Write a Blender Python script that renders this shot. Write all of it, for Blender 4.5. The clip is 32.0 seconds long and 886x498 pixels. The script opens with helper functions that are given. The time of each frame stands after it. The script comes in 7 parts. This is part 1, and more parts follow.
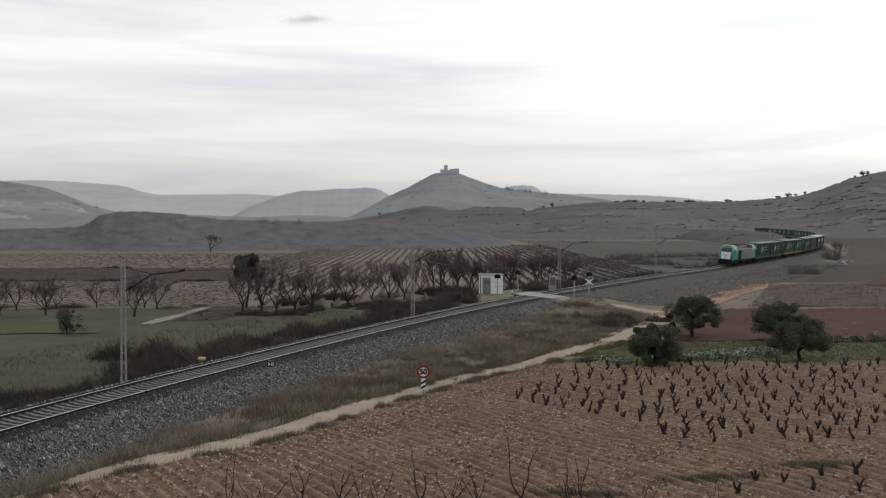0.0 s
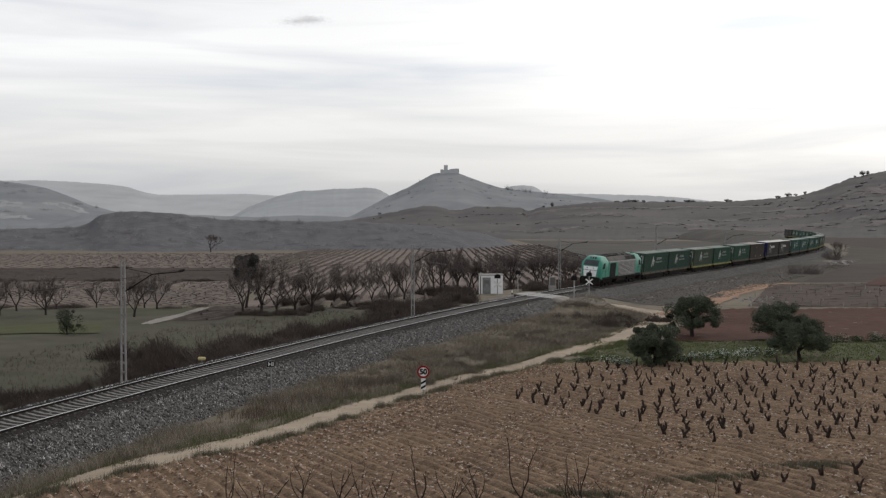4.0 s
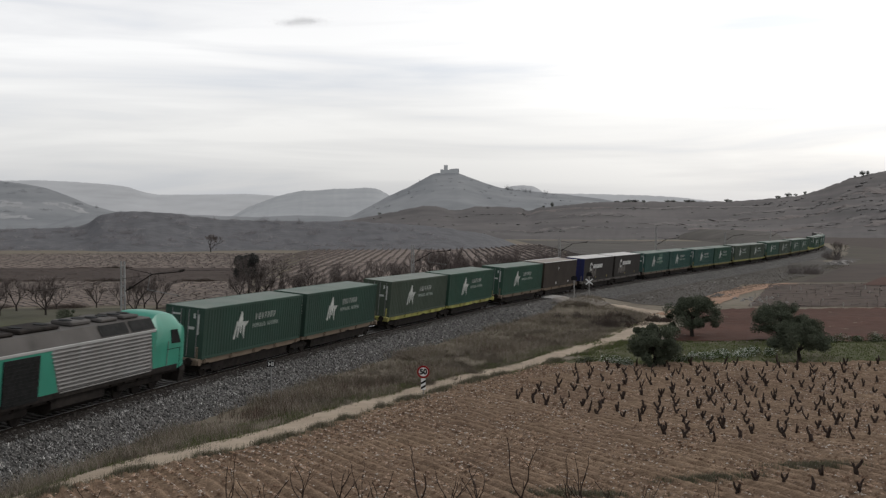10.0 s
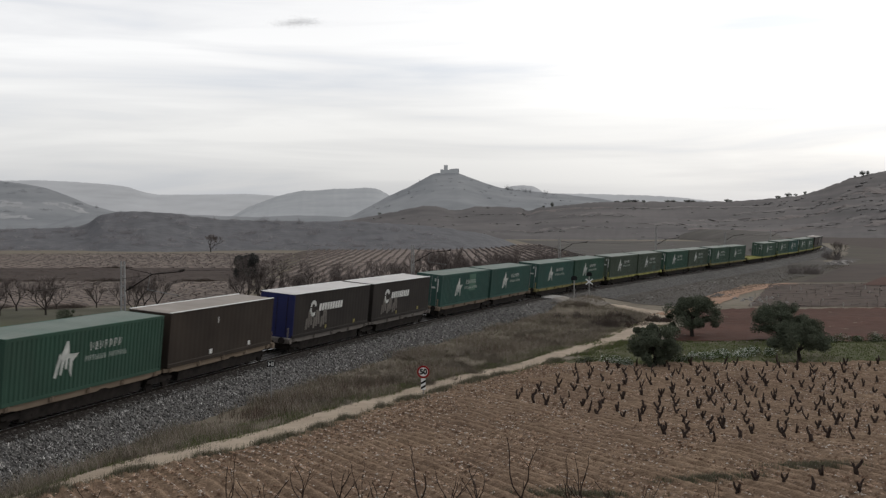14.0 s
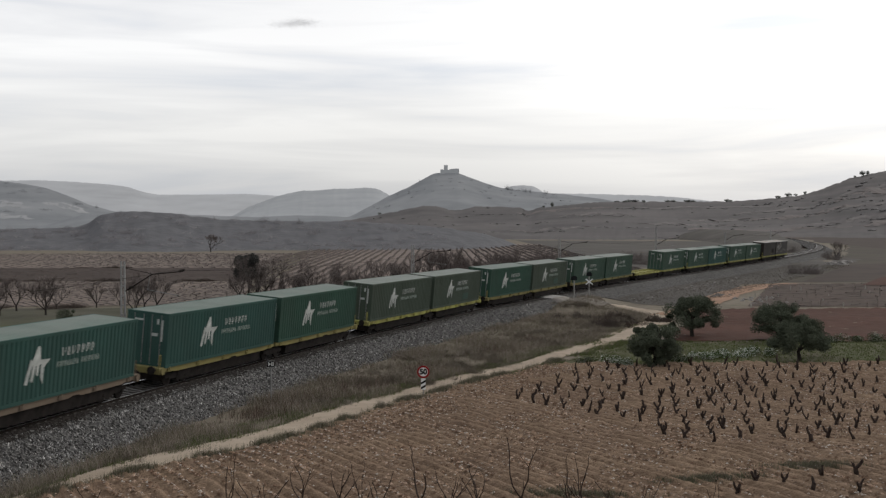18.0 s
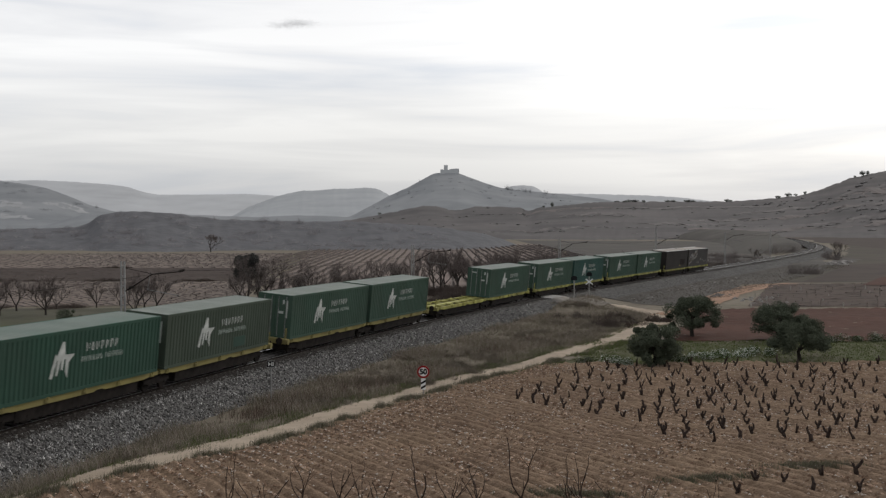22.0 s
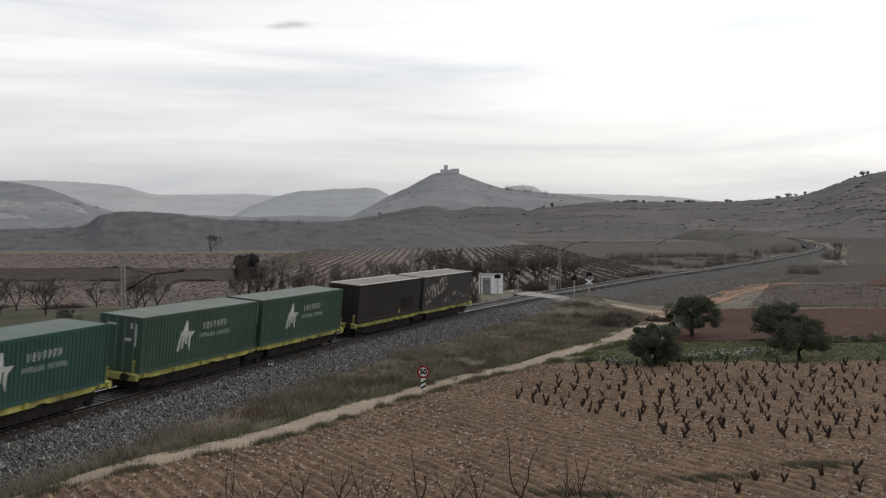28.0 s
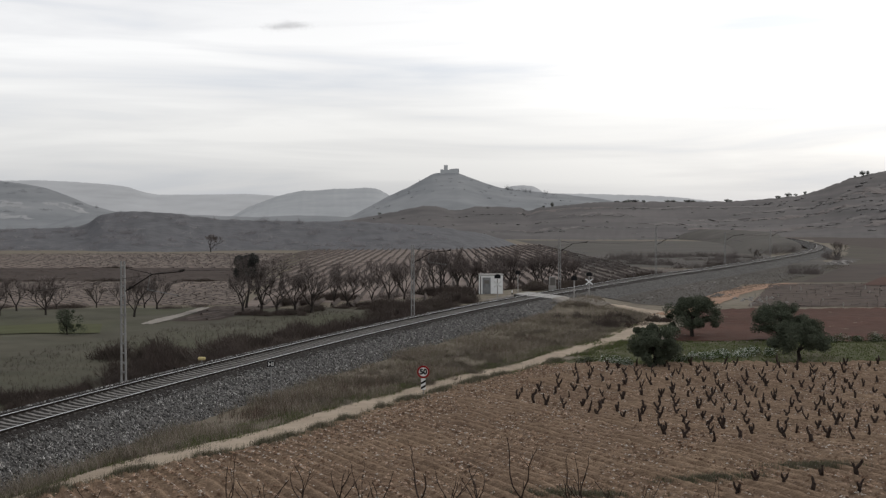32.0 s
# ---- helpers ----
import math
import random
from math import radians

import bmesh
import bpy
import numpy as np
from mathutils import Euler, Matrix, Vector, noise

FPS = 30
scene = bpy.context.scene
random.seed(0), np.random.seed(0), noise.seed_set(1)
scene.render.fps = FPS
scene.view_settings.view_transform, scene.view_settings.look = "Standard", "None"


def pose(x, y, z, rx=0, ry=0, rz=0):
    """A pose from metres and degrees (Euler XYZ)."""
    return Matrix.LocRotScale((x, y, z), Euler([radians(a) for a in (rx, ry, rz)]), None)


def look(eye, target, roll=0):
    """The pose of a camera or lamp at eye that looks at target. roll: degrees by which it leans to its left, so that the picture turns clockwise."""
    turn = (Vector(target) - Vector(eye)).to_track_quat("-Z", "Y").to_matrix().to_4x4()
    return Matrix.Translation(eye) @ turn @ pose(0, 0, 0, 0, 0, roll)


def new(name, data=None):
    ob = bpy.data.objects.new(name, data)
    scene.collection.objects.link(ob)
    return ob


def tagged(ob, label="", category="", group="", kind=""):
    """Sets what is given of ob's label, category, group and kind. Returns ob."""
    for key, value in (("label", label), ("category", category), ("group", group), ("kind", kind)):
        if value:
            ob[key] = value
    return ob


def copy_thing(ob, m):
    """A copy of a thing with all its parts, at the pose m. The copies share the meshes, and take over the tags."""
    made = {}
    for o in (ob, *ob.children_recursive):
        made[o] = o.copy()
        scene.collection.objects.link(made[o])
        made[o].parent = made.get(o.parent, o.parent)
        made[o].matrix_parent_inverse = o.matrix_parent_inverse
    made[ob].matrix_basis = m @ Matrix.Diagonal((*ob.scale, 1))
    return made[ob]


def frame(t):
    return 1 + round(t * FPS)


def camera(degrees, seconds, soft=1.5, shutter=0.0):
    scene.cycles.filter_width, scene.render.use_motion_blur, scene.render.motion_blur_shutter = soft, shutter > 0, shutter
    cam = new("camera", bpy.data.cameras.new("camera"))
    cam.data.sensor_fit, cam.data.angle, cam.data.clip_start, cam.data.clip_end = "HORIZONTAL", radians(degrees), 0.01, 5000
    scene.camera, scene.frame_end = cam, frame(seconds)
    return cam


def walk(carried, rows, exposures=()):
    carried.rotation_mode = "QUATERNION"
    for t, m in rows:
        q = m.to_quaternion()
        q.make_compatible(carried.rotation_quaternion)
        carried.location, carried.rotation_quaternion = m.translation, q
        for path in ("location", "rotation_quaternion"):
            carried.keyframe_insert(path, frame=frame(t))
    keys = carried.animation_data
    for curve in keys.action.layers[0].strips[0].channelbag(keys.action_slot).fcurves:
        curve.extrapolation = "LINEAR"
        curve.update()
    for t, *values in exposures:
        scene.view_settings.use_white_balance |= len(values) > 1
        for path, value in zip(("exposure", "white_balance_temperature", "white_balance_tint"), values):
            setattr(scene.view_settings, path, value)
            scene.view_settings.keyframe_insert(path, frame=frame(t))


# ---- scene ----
import functools

CAM_Z = 8.74
cam = camera(39.43, 32.0, soft=1.3, shutter=0.25)
EYE = look((0, 0, CAM_Z), (0, 100, CAM_Z - 2.21), -0.1)
walk(cam, [(0, EYE), (32, EYE)], exposures=[(0, 0.0), (32, 0.0)])

# ---- sky and sun ----
SUN_AZ, SUN_EL = 38.0, 34.0      # degrees to the right of the view, above the horizon
world = bpy.data.worlds.new("overcast_sky")
scene.world = world
world.use_nodes = True


def build_sky():
    nt = world.node_tree
    N, L = nt.nodes, nt.links
    N.clear()
    out, bg = N.new("ShaderNodeOutputWorld"), N.new("ShaderNodeBackground")
    sky = N.new("ShaderNodeTexSky")
    sky.sky_type, sky.sun_disc = "NISHITA", False
    sky.sun_elevation, sky.sun_rotation = radians(SUN_EL), radians(SUN_AZ)
    sky.dust_density, sky.air_density = 3.0, 1.2
    dim = N.new("ShaderNodeVectorMath"); dim.operation = "SCALE"; dim.inputs["Scale"].default_value = 0.11
    L.new(sky.outputs[0], dim.inputs[0])
    co, sep = N.new("ShaderNodeTexCoord"), N.new("ShaderNodeSeparateXYZ")
    L.new(co.outputs["Generated"], sep.inputs[0])
    # cloud deck: brighter with height, streaked along the horizon
    ramp = N.new("ShaderNodeValToRGB")
    L.new(sep.outputs["Z"], ramp.inputs[0])
    e = ramp.color_ramp.elements
    e[0].position, e[0].color = 0.0, (0.60, 0.60, 0.61, 1)
    e[1].position, e[1].color = 1.0, (0.54, 0.55, 0.58, 1)
    for at_, col in ((0.028, (0.66, 0.665, 0.67, 1)), (0.075, (0.83, 0.83, 0.83, 1)), (0.13, (0.93, 0.93, 0.94, 1)), (0.22, (0.84, 0.84, 0.86, 1)), (0.45, (0.60, 0.61, 0.63, 1))):
        k = e.new(at_); k.color = col
    mp = N.new("ShaderNodeMapping"); mp.inputs["Scale"].default_value = (2.2, 2.2, 26.0); mp.inputs["Rotation"].default_value = (0.0, radians(-2.0), 0.0)
    L.new(co.outputs["Generated"], mp.inputs[0])
    nz = N.new("ShaderNodeTexNoise"); nz.inputs["Scale"].default_value = 1.5; nz.inputs["Detail"].default_value = 5.0; nz.inputs["Roughness"].default_value = 0.5; nz.inputs["Distortion"].default_value = 0.4
    L.new(mp.outputs[0], nz.inputs[0])
    r2 = N.new("ShaderNodeValToRGB")
    L.new(nz.outputs["Fac"], r2.inputs[0])
    f = r2.color_ramp.elements
    f[0].position, f[0].color = 0.30, (0.80, 0.835, 0.89, 1)
    f[1].position, f[1].color = 0.62, (1.09, 1.09, 1.085, 1)
    k = f.new(0.47); k.color = (0.97, 0.975, 0.985, 1)
    mul = N.new("ShaderNodeMixRGB"); mul.blend_type = "MULTIPLY"; mul.inputs[0].default_value = 1.0
    L.new(ramp.outputs[0], mul.inputs[1]); L.new(r2.outputs[0], mul.inputs[2])
    mix = N.new("ShaderNodeMixRGB"); mix.inputs[0].default_value = 0.93
    L.new(dim.outputs[0], mix.inputs[1]); L.new(mul.outputs[0], mix.inputs[2])
    # the cloud is thinner and brighter round the hidden sun
    sun_dir = Vector((math.sin(radians(SUN_AZ)) * math.cos(radians(SUN_EL * 0.5)), math.cos(radians(SUN_AZ)) * math.cos(radians(SUN_EL * 0.5)), math.sin(radians(SUN_EL * 0.5))))
    dot = N.new("ShaderNodeVectorMath"); dot.operation = "DOT_PRODUCT"; dot.inputs[1].default_value = sun_dir
    L.new(co.outputs["Generated"], dot.inputs[0])
    gl = N.new("ShaderNodeMapRange"); gl.inputs["From Min"].default_value = 0.72; gl.inputs["From Max"].default_value = 1.0
    gl.inputs["To Min"].default_value = 1.0; gl.inputs["To Max"].default_value = 1.32; gl.interpolation_type = "SMOOTHSTEP"
    L.new(dot.outputs["Value"], gl.inputs["Value"])
    sc = N.new("ShaderNodeVectorMath"); sc.operation = "SCALE"
    L.new(mix.outputs[0], sc.inputs[0]); L.new(gl.outputs[0], sc.inputs["Scale"])
    L.new(sc.outputs[0], bg.inputs[0]); bg.inputs[1].default_value = 1.0
    L.new(bg.outputs[0], out.inputs[0])


build_sky()
sun = new("sun", bpy.data.lights.new("sun", "SUN"))
sun.data.energy, sun.data.angle, sun.data.color = 1.5, radians(10), (1.0, 0.97, 0.92)
sun.matrix_world = look((math.sin(radians(SUN_AZ)) * 100, math.cos(radians(SUN_AZ)) * 100, 100 * math.tan(radians(SUN_EL))), (0, 0, 0))


# ---- materials ----
def surf(name, c1, c2, scale=1.0, c3=None, scale3=0.1, amount3=0.6, rough=0.9, bump=0.0, bscale=None, metal=0.0, spec=0.06,
         kind="noise", rand=0.0, stretch=None, bdist=0.05, where="Object"):
    m = bpy.data.materials.new(name)
    m.use_nodes = True
    N, L = m.node_tree.nodes, m.node_tree.links
    b = N["Principled BSDF"]
    b.inputs["Roughness"].default_value, b.inputs["Metallic"].default_value = rough, metal
    b.inputs["Specular IOR Level"].default_value = spec
    co = N.new("ShaderNodeTexCoord").outputs[where]
    if stretch:
        mp = N.new("ShaderNodeMapping"); mp.inputs["Scale"].default_value = stretch
        L.new(co, mp.inputs[0]); co = mp.outputs[0]

    def noise_tex(s, detail=6.0):
        n = N.new("ShaderNodeTexNoise"); n.inputs["Scale"].default_value = s; n.inputs["Detail"].default_value = detail
        L.new(co, n.inputs["Vector"])
        return n.outputs["Fac"]

    def steep(v, lo, hi):
        r = N.new("ShaderNodeMapRange"); r.inputs["From Min"].default_value = lo; r.inputs["From Max"].default_value = hi
        L.new(v, r.inputs["Value"])
        return r.outputs[0]

    def mixc(fac, a, bb):
        x = N.new("ShaderNodeMixRGB")
        for s, v in ((x.inputs[0], fac), (x.inputs[1], a), (x.inputs[2], bb)):
            if isinstance(v, (int, float)):
                s.default_value = v
            elif isinstance(v, tuple):
                s.default_value = (*v, 1)
            else:
                L.new(v, s)
        return x.outputs[0]

    if kind == "cells":
        v = N.new("ShaderNodeTexVoronoi"); v.inputs["Scale"].default_value = scale
        L.new(co, v.inputs["Vector"])
        sp = N.new("ShaderNodeSeparateColor"); L.new(v.outputs["Color"], sp.inputs[0])
        fac = sp.outputs[0]
        height = v.outputs["Distance"]
    else:
        fac = steep(noise_tex(scale), 0.3, 0.7)
        height = None
    col = mixc(fac, c1, c2)
    if c3:
        f3 = steep(noise_tex(scale3, 4.0), 0.5 - 0.22, 0.5 + 0.22)
        mm = N.new("ShaderNodeMath"); mm.operation = "MULTIPLY"; mm.inputs[1].default_value = amount3
        L.new(f3, mm.inputs[0])
        col = mixc(mm.outputs[0], col, c3)
    if rand:
        oi = N.new("ShaderNodeObjectInfo")
        hs = N.new("ShaderNodeHueSaturation")
        mr = N.new("ShaderNodeMapRange"); mr.inputs["To Min"].default_value = 1 - rand; mr.inputs["To Max"].default_value = 1 + rand
        L.new(oi.outputs["Random"], mr.inputs["Value"]); L.new(mr.outputs[0], hs.inputs["Value"]); L.new(col, hs.inputs["Color"])
        col = hs.outputs[0]
    L.new(col, b.inputs["Base Color"])
    if bump:
        bp = N.new("ShaderNodeBump"); bp.inputs["Strength"].default_value = bump; bp.inputs["Distance"].default_value = bdist
        L.new(height if height is not None else noise_tex(bscale or scale * 4), bp.inputs["Height"])
        L.new(bp.outputs[0], b.inputs["Normal"])
    return m


M = {}
M["grass"] = surf("dry_grass_ground", (0.122, 0.102, 0.080), (0.200, 0.166, 0.131), 0.7, (0.106, 0.100, 0.066), 0.07, 0.55, bump=0.6, bscale=6)
M["plain"] = surf("winter_meadow", (0.095, 0.085, 0.070), (0.15, 0.125, 0.105), 0.05, (0.080, 0.092, 0.046), 0.012, 0.6, bump=0.5, bscale=2)
M["soil"] = surf("ploughed_soil", (0.158, 0.107, 0.070), (0.284, 0.198, 0.132), 2.2, (0.128, 0.083, 0.059), 0.16, 0.55, bump=1.0, bscale=7, bdist=0.14)
M["redsoil"] = surf("red_soil", (0.058, 0.025, 0.017), (0.082, 0.035, 0.024), 0.5, (0.045, 0.022, 0.015), 0.08, 0.6, bump=0.6, bscale=5)
M["dirt"] = surf("pale_dirt_track", (0.300, 0.246, 0.186), (0.396, 0.330, 0.258), 0.8, (0.240, 0.186, 0.138), 0.25, 0.6, bump=0.4, bscale=9)
M["orange_dirt"] = surf("orange_dirt_road", (0.228, 0.138, 0.091), (0.300, 0.192, 0.132), 0.5, bump=0.4, bscale=6)
M["ballast"] = surf("ballast_stone", (0.024, 0.023, 0.022), (0.190, 0.182, 0.174), 9.0, (0.075, 0.070, 0.065), 1.5, 0.3, bump=1.0, kind="cells", bdist=0.12)
M["steel"] = surf("rail_steel", (0.018, 0.014, 0.012), (0.035, 0.028, 0.024), 2.0, rough=0.7)
M["railtop"] = surf("polished_rail_head", (0.50, 0.50, 0.50), (0.62, 0.62, 0.62), 3.0, rough=0.28, metal=0.9)
M["sleeper"] = surf("concrete_sleeper", (0.129, 0.121, 0.112), (0.184, 0.173, 0.163), 3.0, rand=0.15, bump=0.2)
M["concrete"] = surf("weathered_concrete", (0.30, 0.29, 0.275), (0.40, 0.39, 0.37), 1.5, (0.22, 0.20, 0.18), 0.6, 0.5, bump=0.2, bscale=14)
M["galv"] = surf("galvanised_steel", (0.17, 0.17, 0.17), (0.27, 0.27, 0.265), 2.0, rough=0.6, metal=0.2)
M["white"] = surf("white_paint", (0.72, 0.72, 0.71), (0.82, 0.82, 0.81), 1.5, rough=0.6)
M["whitedirty"] = surf("scuffed_white_paint", (0.50, 0.50, 0.48), (0.70, 0.70, 0.68), 1.2, rough=0.6)
M["mast"] = surf("dull_mast_steel", (0.170, 0.166, 0.160), (0.320, 0.314, 0.304), 1.5, rough=0.7)
M["black"] = surf("black_paint", (0.012, 0.012, 0.013), (0.022, 0.022, 0.023), 2.0, rough=0.55)
M["under"] = surf("grimy_running_gear", (0.014, 0.012, 0.011), (0.032, 0.027, 0.024), 2.5, rough=0.85)
M["red"] = surf("red_paint", (0.24, 0.016, 0.018), (0.30, 0.02, 0.022), 2.0, rough=0.5)
M["bark"] = surf("grey_bark", (0.030, 0.026, 0.023), (0.066, 0.056, 0.050), 3.0, bump=0.5, bscale=14)
M["twig"] = surf("bare_twigs", (0.120, 0.100, 0.092), (0.190, 0.160, 0.147), 1.0)
M["shrub"] = surf("bramble_thicket", (0.062, 0.046, 0.043), (0.119, 0.093, 0.083), 1.0, (0.064, 0.065, 0.041), 0.25, 0.4)
M["olive"] = surf("olive_leaves", (0.040, 0.048, 0.030), (0.115, 0.128, 0.090), 1.6, (0.030, 0.036, 0.022), 0.7, 0.45)
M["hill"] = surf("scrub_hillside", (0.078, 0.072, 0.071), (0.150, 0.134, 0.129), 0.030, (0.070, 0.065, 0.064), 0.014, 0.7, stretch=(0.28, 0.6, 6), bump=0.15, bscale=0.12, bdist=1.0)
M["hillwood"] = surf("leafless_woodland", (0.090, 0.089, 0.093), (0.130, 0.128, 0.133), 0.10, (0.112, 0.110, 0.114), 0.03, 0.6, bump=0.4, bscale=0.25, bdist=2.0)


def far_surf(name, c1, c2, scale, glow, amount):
    """Distant backdrop ground: scrub and pale fields, haze painted in as faint even glow."""
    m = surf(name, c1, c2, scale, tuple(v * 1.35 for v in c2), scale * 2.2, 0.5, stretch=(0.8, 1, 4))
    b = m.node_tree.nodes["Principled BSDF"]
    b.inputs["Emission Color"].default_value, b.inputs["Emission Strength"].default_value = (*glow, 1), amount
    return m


# haze put into these colours: paler, bluish and glowing more the farther off
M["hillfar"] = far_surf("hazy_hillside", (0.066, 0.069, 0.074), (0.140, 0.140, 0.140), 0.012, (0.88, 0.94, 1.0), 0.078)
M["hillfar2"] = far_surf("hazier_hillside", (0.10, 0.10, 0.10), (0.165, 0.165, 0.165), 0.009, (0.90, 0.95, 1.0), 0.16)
M["hillfar3"] = far_surf("haziest_hillside", (0.12, 0.12, 0.12), (0.19, 0.19, 0.19), 0.008, (0.94, 0.96, 1.0), 0.20)


# ---- the line of the railway ----
CANT = 5.4                      # degrees, lower on the inside of the curve
STEP = 0.5
TS = np.arange(-480.0, 700.0 + STEP, STEP)


def sstep(a, b, x):
    t = np.clip((x - a) / (b - a), 0, 1)
    return t * t * (3 - 2 * t)


# heading, in radians from straight ahead, and height of the rails, by the distance along the line
HEADING = [(-480, 0.214), (-30, 0.2205), (0, 0.2811), (30, 0.3177), (60, 0.3612), (90, 0.3985), (120, 0.4220), (150, 0.4420), (180, 0.4529), (210, 0.4560), (240, 0.4390), (270, 0.4144), (300, 0.3834), (330, 0.3369), (360, 0.2871), (390, 0.2465), (420, 0.2176), (480, 0.1923), (540, 0.1448), (600, 0.0456), (660, -0.0625), (700, -0.13)]
LEVEL = [(-480, 0.0), (0, 0.02), (60, 0.06), (120, 0.03), (180, -0.10), (240, 0.17), (300, 0.35), (360, 0.46), (480, 0.77), (700, 1.40)]


def build_line():
    h = np.interp(TS, *zip(*HEADING))
    z = np.interp(TS, *zip(*LEVEL))
    for a in (h, z):
        for _ in range(60):
            a[1:-1] = (a[:-2] + 2 * a[1:-1] + a[2:]) / 4
    hm = (h[1:] + h[:-1]) / 2
    x = np.r_[0, np.cumsum(np.sin(hm) * STEP)]
    y = np.r_[0, np.cumsum(np.cos(hm) * STEP)]
    x += -14.38 - np.interp(0, TS, x)
    y += 71.74 - np.interp(0, TS, y)
    return x, y, h, z


TX, TY, TH, TZ = build_line()


def line(s):
    return (float(np.interp(s, TS, TX)), float(np.interp(s, TS, TY)), float(np.interp(s, TS, TZ)), float(np.interp(s, TS, TH)))


def beside(s, o, z=0.0):
    """A place o metres to the camera's side of the line, z above the rails."""
    x, y, zz, h = line(s)
    return Vector((x + o * math.cos(h), y - o * math.sin(h), zz + z))


def offsets(px, py):
    """Signed distance from the line, and the place along it, for arrays of points."""
    px, py = np.asarray(px, float), np.asarray(py, float)
    k = slice(0, None, 6)
    ax, ay, ah, as_ = TX[k], TY[k], TH[k], TS[k]
    o, s = np.empty(px.size), np.empty(px.size)
    fx, fy = px.ravel(), py.ravel()
    for i in range(0, fx.size, 20000):
        dx, dy = fx[i:i + 20000, None] - ax, fy[i:i + 20000, None] - ay
        j = np.argmin(dx * dx + dy * dy, axis=1)
        r = np.arange(j.size)
        ddx, ddy = dx[r, j], dy[r, j]
        o[i:i + 20000] = ddx * np.cos(ah[j]) - ddy * np.sin(ah[j])
        along = ddx * np.sin(ah[j]) + ddy * np.cos(ah[j])
        s[i:i + 20000] = as_[j] + along
        far_ = np.abs(along) > 8
        o[i:i + 20000] = np.where(far_, np.sign(o[i:i + 20000]) * np.hypot(ddx, ddy), o[i:i + 20000])
    return o.reshape(px.shape), s.reshape(px.shape)





@functools.lru_cache(None)
def waves(scale, seed):
    r = np.random.RandomState(seed)
    out = []
    for i in range(7):
        a, f, p = r.uniform(0, math.tau), r.uniform(0.5, 2.0) / scale, r.uniform(0, math.tau)
        out.append((math.cos(a) * f * math.tau, math.sin(a) * f * math.tau, p))
    return out


def wavy(x, y, scale, seed=0):
    """Smooth uneven relief from a few crossed waves, about -1 to 1."""
    if isinstance(x, float):
        return sum(math.sin(x * a + y * b + p) for a, b, p in waves(scale, seed)) / 3.2
    return sum(np.sin(x * a + y * b + p) for a, b, p in waves(scale, seed)) / 3.2


def ground_z(x, y, o=None, s=None):
    x, y = np.asarray(x, float), np.asarray(y, float)
    if o is None:
        o, s = offsets(x, y)
    tz = np.interp(s, TS, TZ)
    near = -1.5 + 0.75 * tz + 0.9 * sstep(75, 42, y)
    left = -2.4 + 0.5 * tz
    toe = tz - 1.42
    near = near + (toe - near) * sstep(8.5, 4.4, o)
    ripple = 0.10 * wavy(x, y, 18, 3) * sstep(6, 14, np.abs(o)) * sstep(190, 150, y) * sstep(62, 45, np.abs(x)) + 2.0 * wavy(x, y, 500, 5) * sstep(900, 1500, np.hypot(x, y))
    z = np.where(o > 0, near, left) + ripple
    bank = tz - 1.02 - 0.22 * np.maximum(np.abs(o) - 4.0, 0)
    z = np.where(o > 0, z, np.maximum(z, bank))
    # the rise on which the camera stands
    z = z + 7.0 * sstep(28, 2, y) * sstep(9, 24, o) * sstep(420, 120, np.abs(x))
    # level crossing, and the made-up ground beside it on which the cabin stands
    up = sstep(13, 6, np.abs(s - 80)) * sstep(12, 3, np.abs(o))
    z = z * (1 - up) + np.maximum(z, tz - 0.42) * up
    pad = sstep(34, 16, np.abs(s - 84)) * sstep(-20, -10, o) * (o < 0)
    z = z * (1 - pad) + np.maximum(z, tz - 0.62) * pad
    # under the track
    z = np.where((o < 4.1) & (o > -3.2), np.minimum(z, tz - 0.95 - 0.42 * (o > 0)), z)
    return z


def gz(x, y):
    return float(ground_z(np.array([x]), np.array([y]))[0])


# ---- mesh helpers ----
def mesh_ob(name, verts, faces, mat, parent=None, smooth=False):
    me = bpy.data.meshes.new(name)
    me.from_pydata([tuple(v) for v in verts], [], faces)
    if smooth:
        me.polygons.foreach_set("use_smooth", [True] * len(me.polygons))
    for m in (mat if isinstance(mat, (list, tuple)) else [mat]):
        me.materials.append(m)
    ob = new(name, me)
    if parent:
        ob.parent = parent
    return ob


def part(name, bm, mat, parent, label="", smooth=False):
    me = bpy.data.meshes.new(name)
    bm.to_mesh(me)
    bm.free()
    if smooth:
        me.polygons.foreach_set("use_smooth", [True] * len(me.polygons))
    for m in (mat if isinstance(mat, (list, tuple)) else [mat]):
        me.materials.append(m)
    ob = new(name, me)
    if parent:
        ob.parent = parent
    return tagged(ob, label)


def box(bm, cx, cy, cz, sx, sy, sz, bevel=0.0, m=None, mat=0):
    vs = bmesh.ops.create_cube(bm, size=1.0, matrix=(m or Matrix()) @ Matrix.Translation((cx, cy, cz)) @ Matrix.Diagonal((sx, sy, sz, 1)))["verts"]
    fs = {f for v in vs for f in v.link_faces}
    for f in fs:
        f.material_index = mat
    if bevel:
        bmesh.ops.bevel(bm, geom=list({e for v in vs for e in v.link_edges}), offset=bevel, segments=1, affect="EDGES")
    return vs


